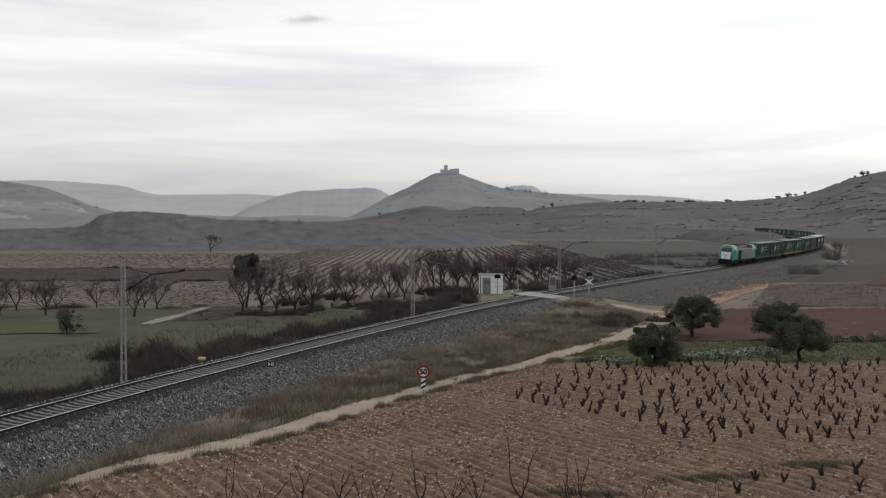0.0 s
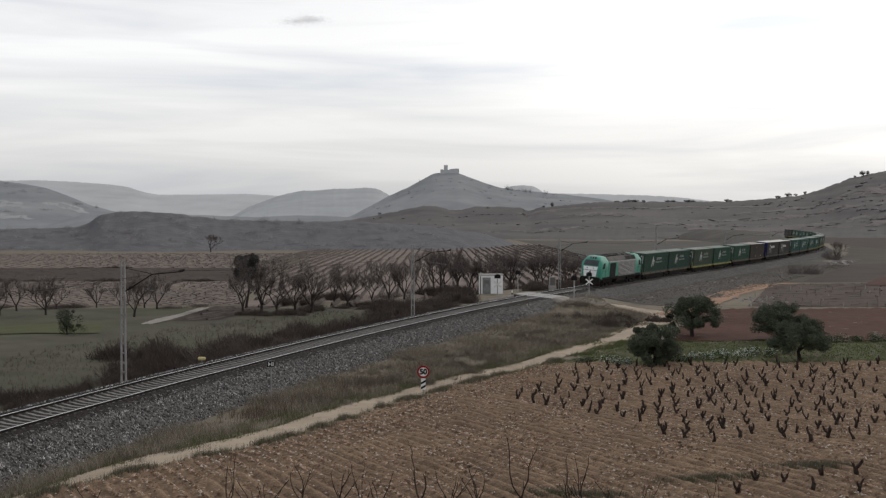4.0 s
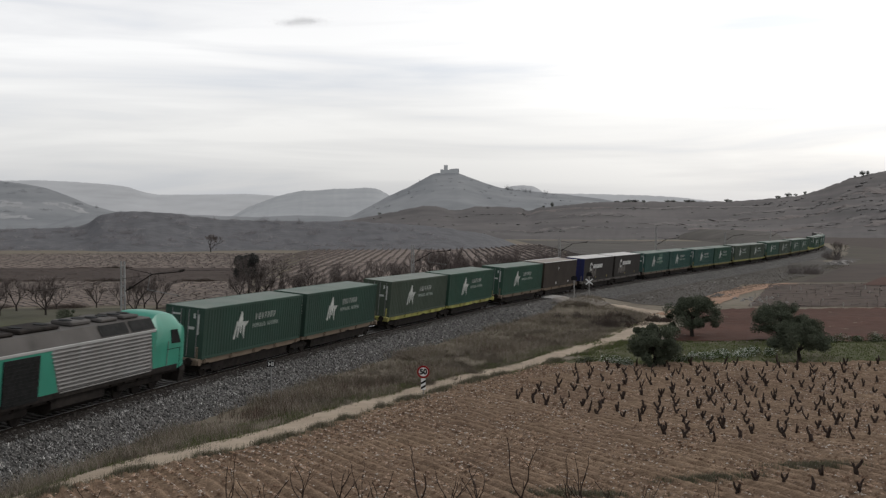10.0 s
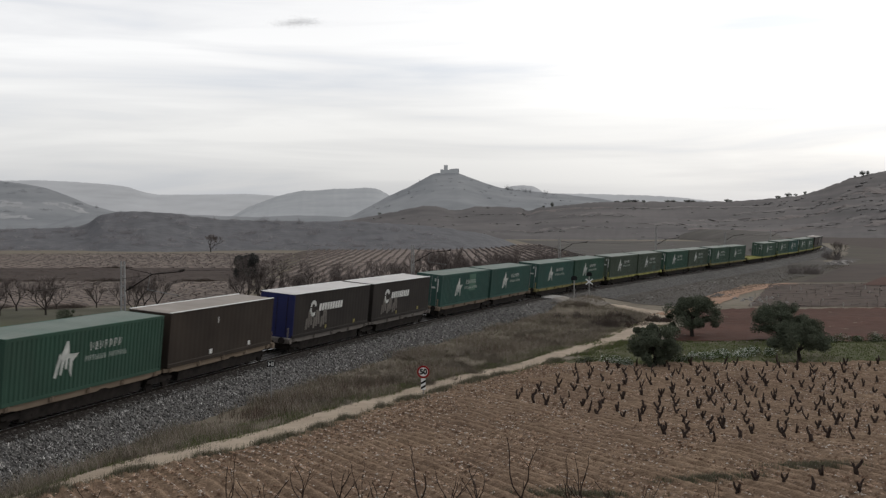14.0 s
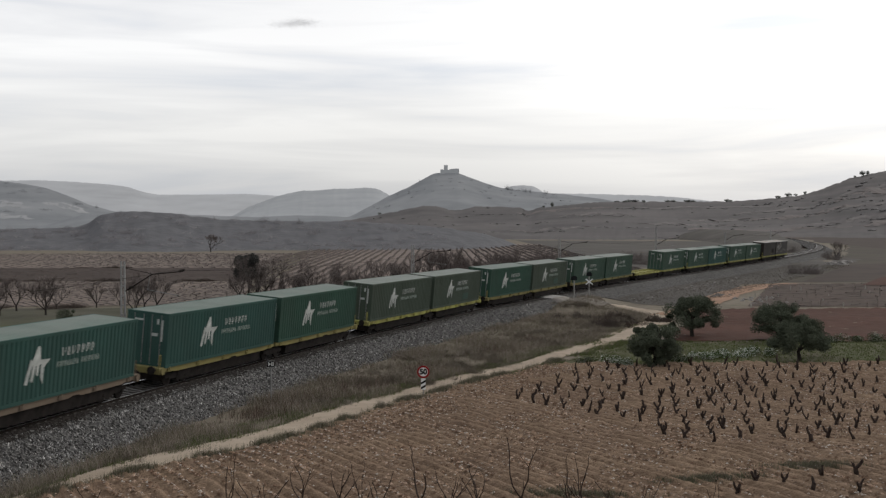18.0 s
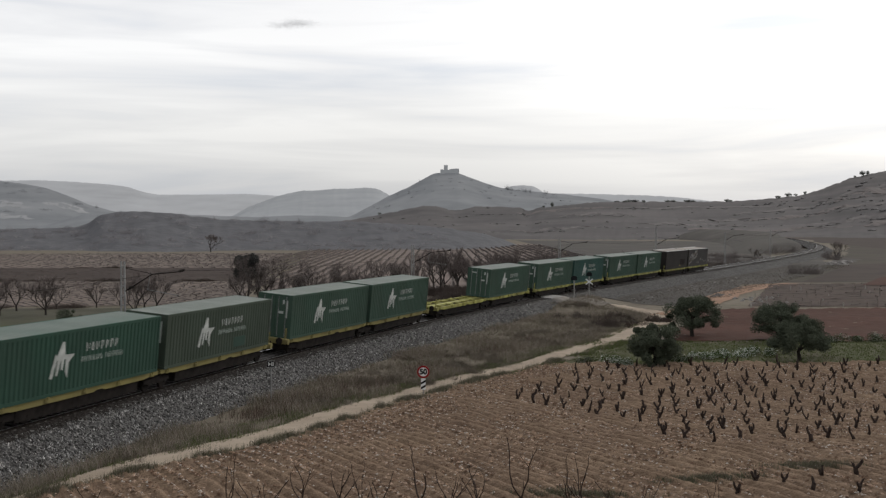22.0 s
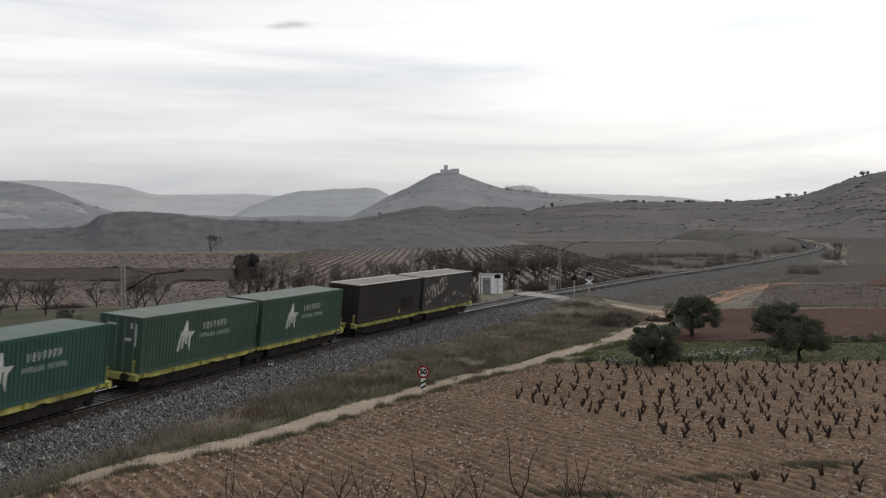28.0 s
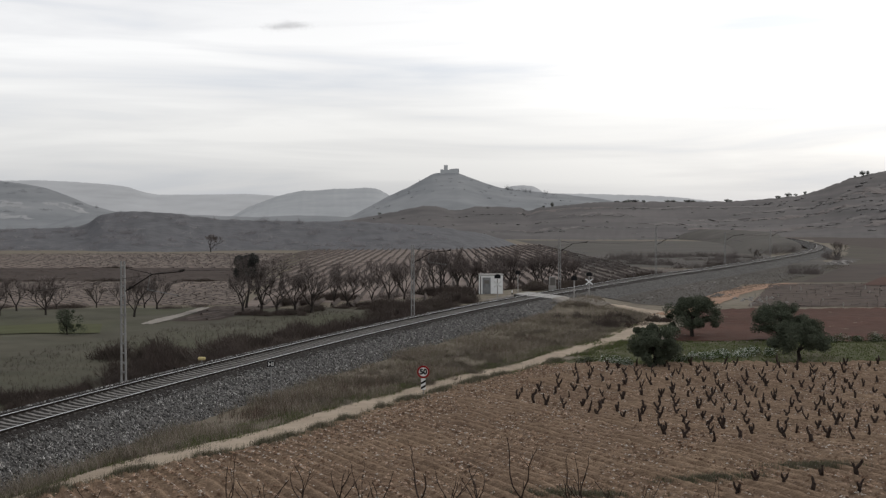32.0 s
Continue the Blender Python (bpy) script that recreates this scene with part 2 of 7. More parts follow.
def rod(bm, a, b, r1, r2=None, seg=6, mat=0):
    a, b = Vector(a), Vector(b)
    d = b - a
    m = Matrix.Translation((a + b) / 2) @ d.to_track_quat("Z", "Y").to_matrix().to_4x4()
    vs = bmesh.ops.create_cone(bm, cap_ends=True, segments=seg, radius1=r1, radius2=r1 if r2 is None else r2, depth=d.length, matrix=m)["verts"]
    for f in {f for v in vs for f in v.link_faces}:
        f.material_index = mat
    return vs


def prism(bm, pts, y0, y1, axis="y", mat=0):
    """Extrude a polygon given in two coordinates along the third."""
    def at(p, w):
        return (p[0], w, p[1]) if axis == "y" else ((w, p[0], p[1]) if axis == "x" else (p[0], p[1], w))
    a = [bm.verts.new(at(p, y0)) for p in pts]
    b = [bm.verts.new(at(p, y1)) for p in pts]
    n = len(pts)
    fs = [bm.faces.new(a[::-1]), bm.faces.new(b)] + [bm.faces.new((a[i], a[(i + 1) % n], b[(i + 1) % n], b[i])) for i in range(n)]
    for f in fs:
        f.material_index = mat
    return fs


def grid_faces(nr, nc):
    return [(i * nc + j, i * nc + j + 1, (i + 1) * nc + j + 1, (i + 1) * nc + j) for i in range(nr - 1) for j in range(nc - 1)]


def empty(name, m=None, label="", category="", group="", kind=""):
    ob = new(name)
    ob.empty_display_size = 0.2
    if m is not None:
        ob.matrix_basis = m
    return tagged(ob, label, category, group, kind)


# ---- ground ----
def spaced(lo, hi, fine_lo, fine_hi, step, grow=1.16):
    mid = list(np.arange(fine_lo, fine_hi + 1e-6, step))
    up, d = [mid[-1]], step
    while up[-1] < hi:
        d *= grow
        up.append(up[-1] + d)
    dn, d = [mid[0]], step
    while dn[-1] > lo:
        d *= grow
        dn.append(dn[-1] - d)
    return np.array(dn[:0:-1] + mid + up[1:])


def build_ground():
    gx = spaced(-4200, 4200, -60, 62, 0.8)
    gy = spaced(-2500, 4600, 26, 190, 0.8)
    X, Y = np.meshgrid(gx, gy)
    Z = ground_z(X, Y)
    ob = mesh_ob("ground", np.c_[X.ravel(), Y.ravel(), Z.ravel()], grid_faces(len(gy), len(gx)), M["grass"], smooth=True)
    return tagged(ob, "wide plain of dry winter grass and fields", "ground", kind="structure")


ground = build_ground()


def sheet(name, inside, x0, x1, y0, y1, dx, dy, lift, mat, label, furrow=None, category="field"):
    """A field laid on the ground where inside(x, y) holds."""
    gx, gy = np.arange(x0, x1 + dx, dx), np.arange(y0, y1 + dy, dy)
    X, Y = np.meshgrid(gx, gy)
    o, s = offsets(X, Y)
    Z = ground_z(X, Y, o, s) + lift
    if furrow:
        ang, pitch, depth = furrow
        w = X * math.cos(ang) + Y * math.sin(ang) + 0.12 * wavy(X, Y, 6, 8)
        Z = Z + depth * np.sin(w / pitch * math.tau) * (0.7 + 0.3 * wavy(X, Y, 3, 9)) + 0.035 * np.random.RandomState(4).normal(size=X.shape)
    keep = inside(X, Y, o)
    faces = [f for f, k in zip(grid_faces(len(gy), len(gx)), (keep[:-1, :-1] & keep[1:, 1:]).ravel()) if k]
    used = sorted({i for f in faces for i in f})
    idx = {v: i for i, v in enumerate(used)}
    V = np.c_[X.ravel(), Y.ravel(), Z.ravel()][used]
    ob = mesh_ob(name, V, [tuple(idx[i] for i in f) for f in faces], mat, smooth=True)
    return tagged(ob, label, category, kind="structure")


# the dirt path beside the line, as (y, x of its middle)
PATH_Y = [22.0, 32.0, 42.4, 47.5, 52.0, 57.6, 62.5, 68.7, 77.3, 88.6, 101.0, 109.7, 122.0, 133.0, 140.0, 146.0]
PATH_X = [-25.0, -19.9, -14.7, -11.8, -9.25, -7.1, -5.75, -3.95, 0.4, 6.3, 12.3, 16.1, 20.7, 23.6, 23.0, 20.4]
PATH_W = [2.2, 2.2, 2.3, 2.3, 2.3, 2.25, 2.4, 2.4, 2.0, 1.95, 2.4, 2.6, 2.6, 3.4, 2.6, 2.4]


def path_x(y):
    return np.interp(y, PATH_Y, PATH_X)


def ribbon(name, pts, widths, lift, mat, label, step=0.7, kind="structure", category="path"):
    P = np.array(pts, float)
    d = np.r_[0, np.cumsum(np.hypot(*np.diff(P, axis=0).T))]
    t = np.arange(0, d[-1], step)
    x, y, w = np.interp(t, d, P[:, 0]), np.interp(t, d, P[:, 1]), np.interp(t, d, widths)
    for _ in range(8):
        x[1:-1], y[1:-1] = (x[:-2] + 2 * x[1:-1] + x[2:]) / 4, (y[:-2] + 2 * y[1:-1] + y[2:]) / 4
    h = np.arctan2(np.gradient(x), np.gradient(y))
    cols = np.linspace(-1, 1, 7)
    r = np.random.RandomState(2)
    wob = np.convolve(r.normal(size=t.size + 8), np.ones(9) / 9, "valid")[:, None]
    edge = 1 + (0.30 * wob + 0.03 * r.normal(size=(t.size, 1))) * (np.abs(cols) == 1)
    X = x[:, None] + cols * edge * w[:, None] / 2 * np.cos(h)[:, None]
    Y = y[:, None] - cols * edge * w[:, None] / 2 * np.sin(h)[:, None]
    Z = ground_z(X, Y) + lift - 0.05 * (np.abs(np.abs(cols) - 0.5) < 0.2)
    ob = mesh_ob(name, np.c_[X.ravel(), Y.ravel(), Z.ravel()], [f[::-1] for f in grid_faces(t.size, 7)], mat, smooth=True)
    return tagged(ob, label, category, kind=kind)


ribbon("path", list(zip(PATH_X, PATH_Y)), PATH_W, 0.06, M["dirt"], "pale dirt track between the field and the railway")
ribbon("road", [(23.5, 134.0), (27.5, 139.0), (31.0, 148.7), (40.1, 173.4), (50.8, 196.0), (58.0, 203.0)], [3.0, 3.4, 3.6, 4.4, 4.0, 3.0], 0.07, M["orange_dirt"], "orange earth road climbing past the red field", category="road")


def in_field(x, y, o):
    return (x > path_x(y) + 1.02 + 0.22 * wavy(x, y, 5, 11)) & (y < 88.5 + 0.6 * wavy(x, y, 6, 12)) & (y > 30)


FURROW = radians(27)


def build_ploughed_field():
    """Furrows run along the grid, so that each ridge is a real fold of the soil."""
    w, l = np.arange(-6, 76, 0.11), np.arange(-92, 8, 0.42)
    W, L_ = np.meshgrid(w, l)
    X = math.cos(FURROW) * W + math.sin(FURROW) * L_
    Y = math.sin(FURROW) * W - math.cos(FURROW) * L_
    o, s = offsets(X, Y)
    rs = np.random.RandomState(4)
    ph = (W + 0.10 * wavy(X, Y, 7, 8)) / 0.66 % 1.0
    ridge_h = np.where(ph < 0.62, np.sin(ph / 0.62 * math.pi / 2) ** 1.5, np.cos((ph - 0.62) / 0.38 * math.pi / 2))
    Z = ground_z(X, Y, o, s) + 0.02 + 0.25 * ridge_h * (0.75 + 0.25 * wavy(X, Y, 4, 9)) * (0.55 + 0.45 * sstep(3, 7, X - path_x(Y))) + 0.016 * rs.normal(size=X.shape)
    keep = in_field(X, Y, o) & (X < 0.42 * Y + 6)
    faces = [f[::-1] for f, k in zip(grid_faces(len(l), len(w)), (keep[:-1, :-1] & keep[1:, 1:]).ravel()) if k]
    used = sorted({i for f in faces for i in f})
    idx = {v: i for i, v in enumerate(used)}
    V = np.c_[X.ravel(), Y.ravel(), Z.ravel()][used]
    ob = mesh_ob("ploughed_field", V, [tuple(idx[i] for i in f) for f in faces], M["soil"], smooth=True)
    tagged(ob, "brown ploughed vineyard soil with furrows and pale stones", "field", kind="structure")


build_ploughed_field()
sheet("red_field", lambda x, y, o: (x > 0.29 * y - 11.5 + 0.25 * wavy(x, y, 9, 2)) & (y > 104.6) & (y < 143 + 0.02 * x), 18, 90, 102, 146, 0.6, 0.6, 0.06, M["redsoil"], "bare red earth field", furrow=(radians(90), 1.2, 0.04))


# ---- far hills ----
RIDGES = {}


def ridge(name, dist, prof, front, back, mat, label, rough=1.0, cols=260, rows=26, foot=-6.0, seed=1, shape=1.5, bend=0.0, category="hill"):
    """A hill whose crest stands dist metres off, given as (x, z) along the crest."""
    px, pz = [p[0] for p in prof], [p[1] for p in prof]
    x = np.linspace(px[0], px[-1], cols)
    z = np.interp(x, px, pz)
    for _ in range(3):
        z[1:-1] = (z[:-2] + 2 * z[1:-1] + z[2:]) / 4
    t = np.r_[np.linspace(0, 1, rows), 1 + np.linspace(0.1, 1, 8)]
    X, T = np.meshgrid(x, t)
    crest = np.tile(z, (t.size, 1))
    Y = dist + np.where(T <= 1, (T - 1) * front, (T - 1) * back) + bend * wavy(X, X * 0, front, seed)
    X = X * Y / dist
    fall = np.where(T <= 1, T ** shape, 1 - np.maximum(T - 1, 0) ** 1.4)
    Z = foot + (crest - foot) * fall
    rel = (crest - foot) * 0.055 * rough * (wavy(X, Y, front * 0.5, seed + 1) + 0.6 * wavy(X, Y, front * 0.17, seed + 2) + 0.3 * wavy(X, Y, front * 0.06, seed + 3))
    Z = Z + rel * np.clip(T, 0, 1) * np.clip(1.06 - T, 0, 1) * 2
    Z = Z + 0.004 * dist / 10 * rough * wavy(X, Y, dist * 0.008, seed + 4)
    RIDGES[name] = (X, Y, Z, rows)
    ob = mesh_ob(name, np.c_[X.ravel(), Y.ravel(), Z.ravel()], grid_faces(t.size, cols), mat, smooth=True)
    return tagged(ob, label, category, kind="structure")

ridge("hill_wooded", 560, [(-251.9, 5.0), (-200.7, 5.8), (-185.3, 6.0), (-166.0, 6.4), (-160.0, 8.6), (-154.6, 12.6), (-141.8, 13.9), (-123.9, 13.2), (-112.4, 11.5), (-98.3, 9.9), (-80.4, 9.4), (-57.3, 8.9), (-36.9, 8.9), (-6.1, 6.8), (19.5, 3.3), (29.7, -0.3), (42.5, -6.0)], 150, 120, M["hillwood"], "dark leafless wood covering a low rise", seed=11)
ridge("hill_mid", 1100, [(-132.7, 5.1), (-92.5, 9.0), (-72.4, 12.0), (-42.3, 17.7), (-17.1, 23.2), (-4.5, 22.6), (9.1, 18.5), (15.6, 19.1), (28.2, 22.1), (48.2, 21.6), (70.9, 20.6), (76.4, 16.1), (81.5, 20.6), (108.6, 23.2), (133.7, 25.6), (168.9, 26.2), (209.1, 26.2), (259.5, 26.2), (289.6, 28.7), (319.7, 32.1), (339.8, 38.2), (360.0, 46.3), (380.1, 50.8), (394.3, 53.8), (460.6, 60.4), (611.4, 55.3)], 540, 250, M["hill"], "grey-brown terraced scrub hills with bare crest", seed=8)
# the ridges from here on carry the painted haze glow
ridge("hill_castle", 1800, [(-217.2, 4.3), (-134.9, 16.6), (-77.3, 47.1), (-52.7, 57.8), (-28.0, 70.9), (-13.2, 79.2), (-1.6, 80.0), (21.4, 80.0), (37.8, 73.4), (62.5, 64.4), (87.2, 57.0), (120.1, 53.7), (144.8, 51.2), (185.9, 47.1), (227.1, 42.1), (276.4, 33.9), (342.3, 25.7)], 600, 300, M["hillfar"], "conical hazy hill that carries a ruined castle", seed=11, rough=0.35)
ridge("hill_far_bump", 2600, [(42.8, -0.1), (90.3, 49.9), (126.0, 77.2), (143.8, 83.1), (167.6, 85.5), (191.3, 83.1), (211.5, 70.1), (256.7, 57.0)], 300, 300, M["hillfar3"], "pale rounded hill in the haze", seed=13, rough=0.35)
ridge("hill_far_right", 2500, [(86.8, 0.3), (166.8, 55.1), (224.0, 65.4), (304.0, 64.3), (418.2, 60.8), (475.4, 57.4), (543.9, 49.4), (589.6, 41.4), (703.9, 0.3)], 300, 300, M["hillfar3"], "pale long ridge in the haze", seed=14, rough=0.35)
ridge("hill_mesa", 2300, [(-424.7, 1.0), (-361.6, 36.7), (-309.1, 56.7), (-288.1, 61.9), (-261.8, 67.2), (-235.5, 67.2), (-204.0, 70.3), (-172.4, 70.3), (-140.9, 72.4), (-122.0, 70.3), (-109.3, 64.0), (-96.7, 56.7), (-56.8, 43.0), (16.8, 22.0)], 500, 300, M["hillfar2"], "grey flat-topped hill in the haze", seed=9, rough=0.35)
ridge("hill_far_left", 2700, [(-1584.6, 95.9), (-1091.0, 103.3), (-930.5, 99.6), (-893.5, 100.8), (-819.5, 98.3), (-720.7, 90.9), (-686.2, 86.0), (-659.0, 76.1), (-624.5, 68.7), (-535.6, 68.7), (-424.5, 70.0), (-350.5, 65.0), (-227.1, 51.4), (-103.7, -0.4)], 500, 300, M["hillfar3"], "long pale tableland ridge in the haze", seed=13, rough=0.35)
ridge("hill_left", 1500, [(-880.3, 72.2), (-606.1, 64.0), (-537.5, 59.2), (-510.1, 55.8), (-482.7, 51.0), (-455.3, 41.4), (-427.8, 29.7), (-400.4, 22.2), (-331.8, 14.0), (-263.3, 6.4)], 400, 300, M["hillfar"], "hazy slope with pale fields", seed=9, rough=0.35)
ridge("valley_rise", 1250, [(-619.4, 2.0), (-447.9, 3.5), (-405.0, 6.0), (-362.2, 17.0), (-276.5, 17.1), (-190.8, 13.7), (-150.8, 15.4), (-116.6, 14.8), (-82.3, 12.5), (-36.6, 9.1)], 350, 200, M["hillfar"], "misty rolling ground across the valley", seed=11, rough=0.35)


# ---- railway track ----
def sweep(name, prof, s0, s1, step, mat, label, parent=None, jitter=0.0, smooth=False, seed=1):
    """Sweep a section, as (offset, height) in the canted plane, along the line."""
    ss = np.arange(s0, s1 + step, step)
    x, y, z, h = (np.interp(ss, TS, a) for a in (TX, TY, TZ, TH))
    o, w = np.array([p[0] for p in prof]), np.array([p[1] for p in prof])
    O, W = np.tile(o, (ss.size, 1)), np.tile(w, (ss.size, 1))
    if jitter:
        r = np.random.RandomState(seed)
        O, W = O + r.normal(0, jitter, O.shape), W + r.normal(0, jitter, O.shape)
    ca, sa = math.cos(radians(CANT)), math.sin(radians(CANT))
    o2, z2 = O * ca + W * sa, W * ca - O * sa
    V = np.stack([x[:, None] + o2 * np.cos(h)[:, None], y[:, None] - o2 * np.sin(h)[:, None], z[:, None] + z2], -1)
    ob = mesh_ob(name, V.reshape(-1, 3), [f[::-1] for f in grid_faces(ss.size, o.size)], mat, parent, smooth)
    return tagged(ob, label)


M["scrubland"] = surf("grey_brown_scrubland", (0.058, 0.052, 0.047), (0.096, 0.085, 0.077), 0.06, (0.070, 0.066, 0.055), 0.02, 0.6)


def far_bank():
    """A low bank on the inside of the distant bend, rising gently out of the plain."""
    ss = np.arange(345.0, 690.0, 3.0)
    prof = [(-30.0, -1.2), (-22.0, 0.05), (-15.0, 0.6), (-10.0, 0.95), (-7.5, 0.9), (-5.6, 0.2), (-4.6, -1.2)]
    rs = np.random.RandomState(9)
    vs = []
    for s in ss:
        x, y, z, h = line(s)
        k = float(sstep(345, 400, s))
        up = 1.9 * float(sstep(430, 520, s))
        for o, w in prof:
            px, py = x + o * math.cos(h), y - o * math.sin(h)
            low = -2.4 + 0.5 * z - 0.5
            vs.append((px, py, low + (z + w + up * min(1.0, max(0.0, w)) - low) * k * (1.0 if w > -1 else 0.0) + rs.normal(0, 0.06)))
    ob = mesh_ob("far_bank", vs, [f[::-1] for f in grid_faces(ss.size, len(prof))], M["scrubland"], smooth=True)
    tagged(ob, "low scrubby bank along the distant bend", "bank", kind="structure")


far_bank()
track = empty("railway_track", label="single railway track on concrete sleepers and grey ballast", category="railway track", kind="structure")
LEFT_EDGE, RIGHT_EDGE = -1.62, 2.15


def ballast_section(dense):
    """Shoulder to shoulder, with the tall stone slope on the inside of the curve."""
    left = [(-3.6, -1.35), (-3.0, -0.95), (-2.4, -0.56), (-2.0, -0.30), (LEFT_EDGE, -0.17)]
    n = 30 if dense else 10
    mid = []
    for i in range(1, n):
        a = LEFT_EDGE + (RIGHT_EDGE - LEFT_EDGE) * i / n
        mid.append((a, -0.235 if abs(a) < 0.98 else (-0.17 if abs(a) < 1.5 else -0.11)))
    m = 22 if dense else 5
    slope = [(RIGHT_EDGE + 2.35 * i / m, -0.10 - 0.95 * i / m) for i in range(m + 1)]
    return left + mid + slope


sweep("ballast", ballast_section(True), -40, 62, 0.16, M["ballast"], "angular grey ballast stones", track, 0.035)
sweep("ballast", ballast_section(False), 62, 690, 0.6, M["ballast"], "angular grey ballast stones", track, 0.04, seed=2)
sweep("ballast", ballast_section(False), -470, -40, 2.0, M["ballast"], "angular grey ballast stones", track, 0.04, seed=3)
HALF = 0.87
M["brakedust"] = surf("brake_dust_stained_stones", (0.012, 0.010, 0.009), (0.042, 0.036, 0.032), 9.0, bump=1.0, kind="cells", bdist=0.08)
for o0, o1, w in ((-0.80, 0.80, -0.205), (0.95, 2.2, -0.085), (-1.5, -0.95, -0.085)):
    sweep("stained_ballast", [(o0 + (o1 - o0) * i / 5, w + (0.035 if i in (0, 5) else 0.0) * -1) for i in range(6)], -40, 690, 0.4, M["brakedust"], "ballast stained dark by brake dust along the rails", track, 0.012, seed=7)
RAIL = [(-0.07, -0.17), (-0.07, -0.155), (-0.012, -0.135), (-0.012, -0.045), (-0.036, -0.03), (-0.036, 0.0), (0.036, 0.0), (0.036, -0.03), (0.012, -0.045), (0.012, -0.135), (0.07, -0.155), (0.07, -0.17)]
for side in (-HALF, HALF):
    rail = sweep("rail", [(side + a, b) for a, b in RAIL], -470, 690, 1.0, M["steel"], "rusty steel rail with a bright head", track)
    sweep("rail_head", [(side - 0.034, 0.004), (side + 0.034, 0.004)], -470, 690, 1.0, M["railtop"], "polished running surface", rail)


def sleeper_mesh():
    bm = bmesh.new()
    prism(bm, [(-1.3, -0.30), (1.3, -0.30), (1.3, -0.16), (1.15, -0.135), (0.55, -0.14), (0.3, -0.175), (-0.3, -0.175), (-0.55, -0.14), (-1.15, -0.135), (-1.3, -0.16)], -0.13, 0.13, "y")
    for sx in (-HALF, HALF):
        for d in (-0.11, 0.11):
            box(bm, sx + d, 0, -0.125, 0.07, 0.16, 0.05)
    me = bpy.data.meshes.new("sleeper")
    bm.to_mesh(me)
    bm.free()
    me.materials.append(M["sleeper"])
    return me


def on_line(s, o=0.0, z=0.0, flip=False):
    """Pose on the canted track: local y along the line, x towards the camera's side."""
    x, y, zz, h = line(s)
    m = pose(x, y, zz, 0, 0, -math.degrees(h)) @ pose(0, 0, 0, 0, CANT, 0) @ Matrix.Translation((o, 0, z))
    return m @ pose(0, 0, 0, 0, 0, 180) if flip else m


def build_sleepers():
    me = sleeper_mesh()
    r = random.Random(5)
    for i in range(300):
        ob = new("sleeper", me)
        ob.parent = track
        ob.matrix_basis = on_line(-36 + i * 0.6 + r.uniform(-0.02, 0.02)) @ pose(0, 0, 0, 0, 0, r.uniform(-1, 1))
    vs, fs = [], []
    base_v, base_f = [v.co.copy() for v in me.vertices], [tuple(p.vertices) for p in me.polygons]
    for i in range(300, 1150):
        m = on_line(-36 + i * 0.6)
        k = len(vs)
        vs += [m @ v for v in base_v]
        fs += [tuple(a + k for a in f) for f in base_f]
    tagged(mesh_ob("sleepers", vs, fs, M["sleeper"], track), "row of concrete sleepers far down the line", kind="stuff")


build_sleepers()


# ---- train ----
M["teal"] = surf("green_locomotive_paint", (0.024, 0.235, 0.160), (0.034, 0.285, 0.195), 0.8, (0.024, 0.13, 0.09), 0.5, 0.4, rough=0.4, spec=0.5)
M["loco_grey"] = surf("grey_body_panels", (0.18, 0.175, 0.17), (0.25, 0.245, 0.24), 1.0, (0.12, 0.11, 0.10), 0.4, 0.5, rough=0.5)
M["loco_roof"] = surf("sooty_grey_roof", (0.070, 0.065, 0.061), (0.15, 0.140, 0.132), 0.7, (0.030, 0.025, 0.022), 0.35, 0.6, rough=0.7)
M["glass"] = surf("dark_cab_glass", (0.05, 0.055, 0.06), (0.10, 0.105, 0.11), 0.6, rough=0.06, spec=1.0)
M["nosewhite"] = surf("scratched_white_nose", (0.86, 0.87, 0.87), (0.92, 0.93, 0.93), 1.5, (0.66, 0.67, 0.67), 3.0, 0.3, rough=0.4)
M["cornice"] = surf("pale_cornice_paint", (0.36, 0.36, 0.35), (0.46, 0.46, 0.45), 1.0, (0.24, 0.23, 0.22), 0.5, 0.5, rough=0.5)
M["grille"] = surf("dark_grille", (0.010, 0.011, 0.011), (0.022, 0.022, 0.022), 4.0, rough=0.7)
M["lamp"] = surf("lamp_glass", (0.7, 0.7, 0.68), (0.85, 0.85, 0.82), 3.0, rough=0.2)
M["lamp"].node_tree.nodes["Principled BSDF"].inputs["Emission Color"].default_value = (1, 0.95, 0.85, 1)
M["lamp"].node_tree.nodes["Principled BSDF"].inputs["Emission Strength"].default_value = 0.05
CABW = 1.425


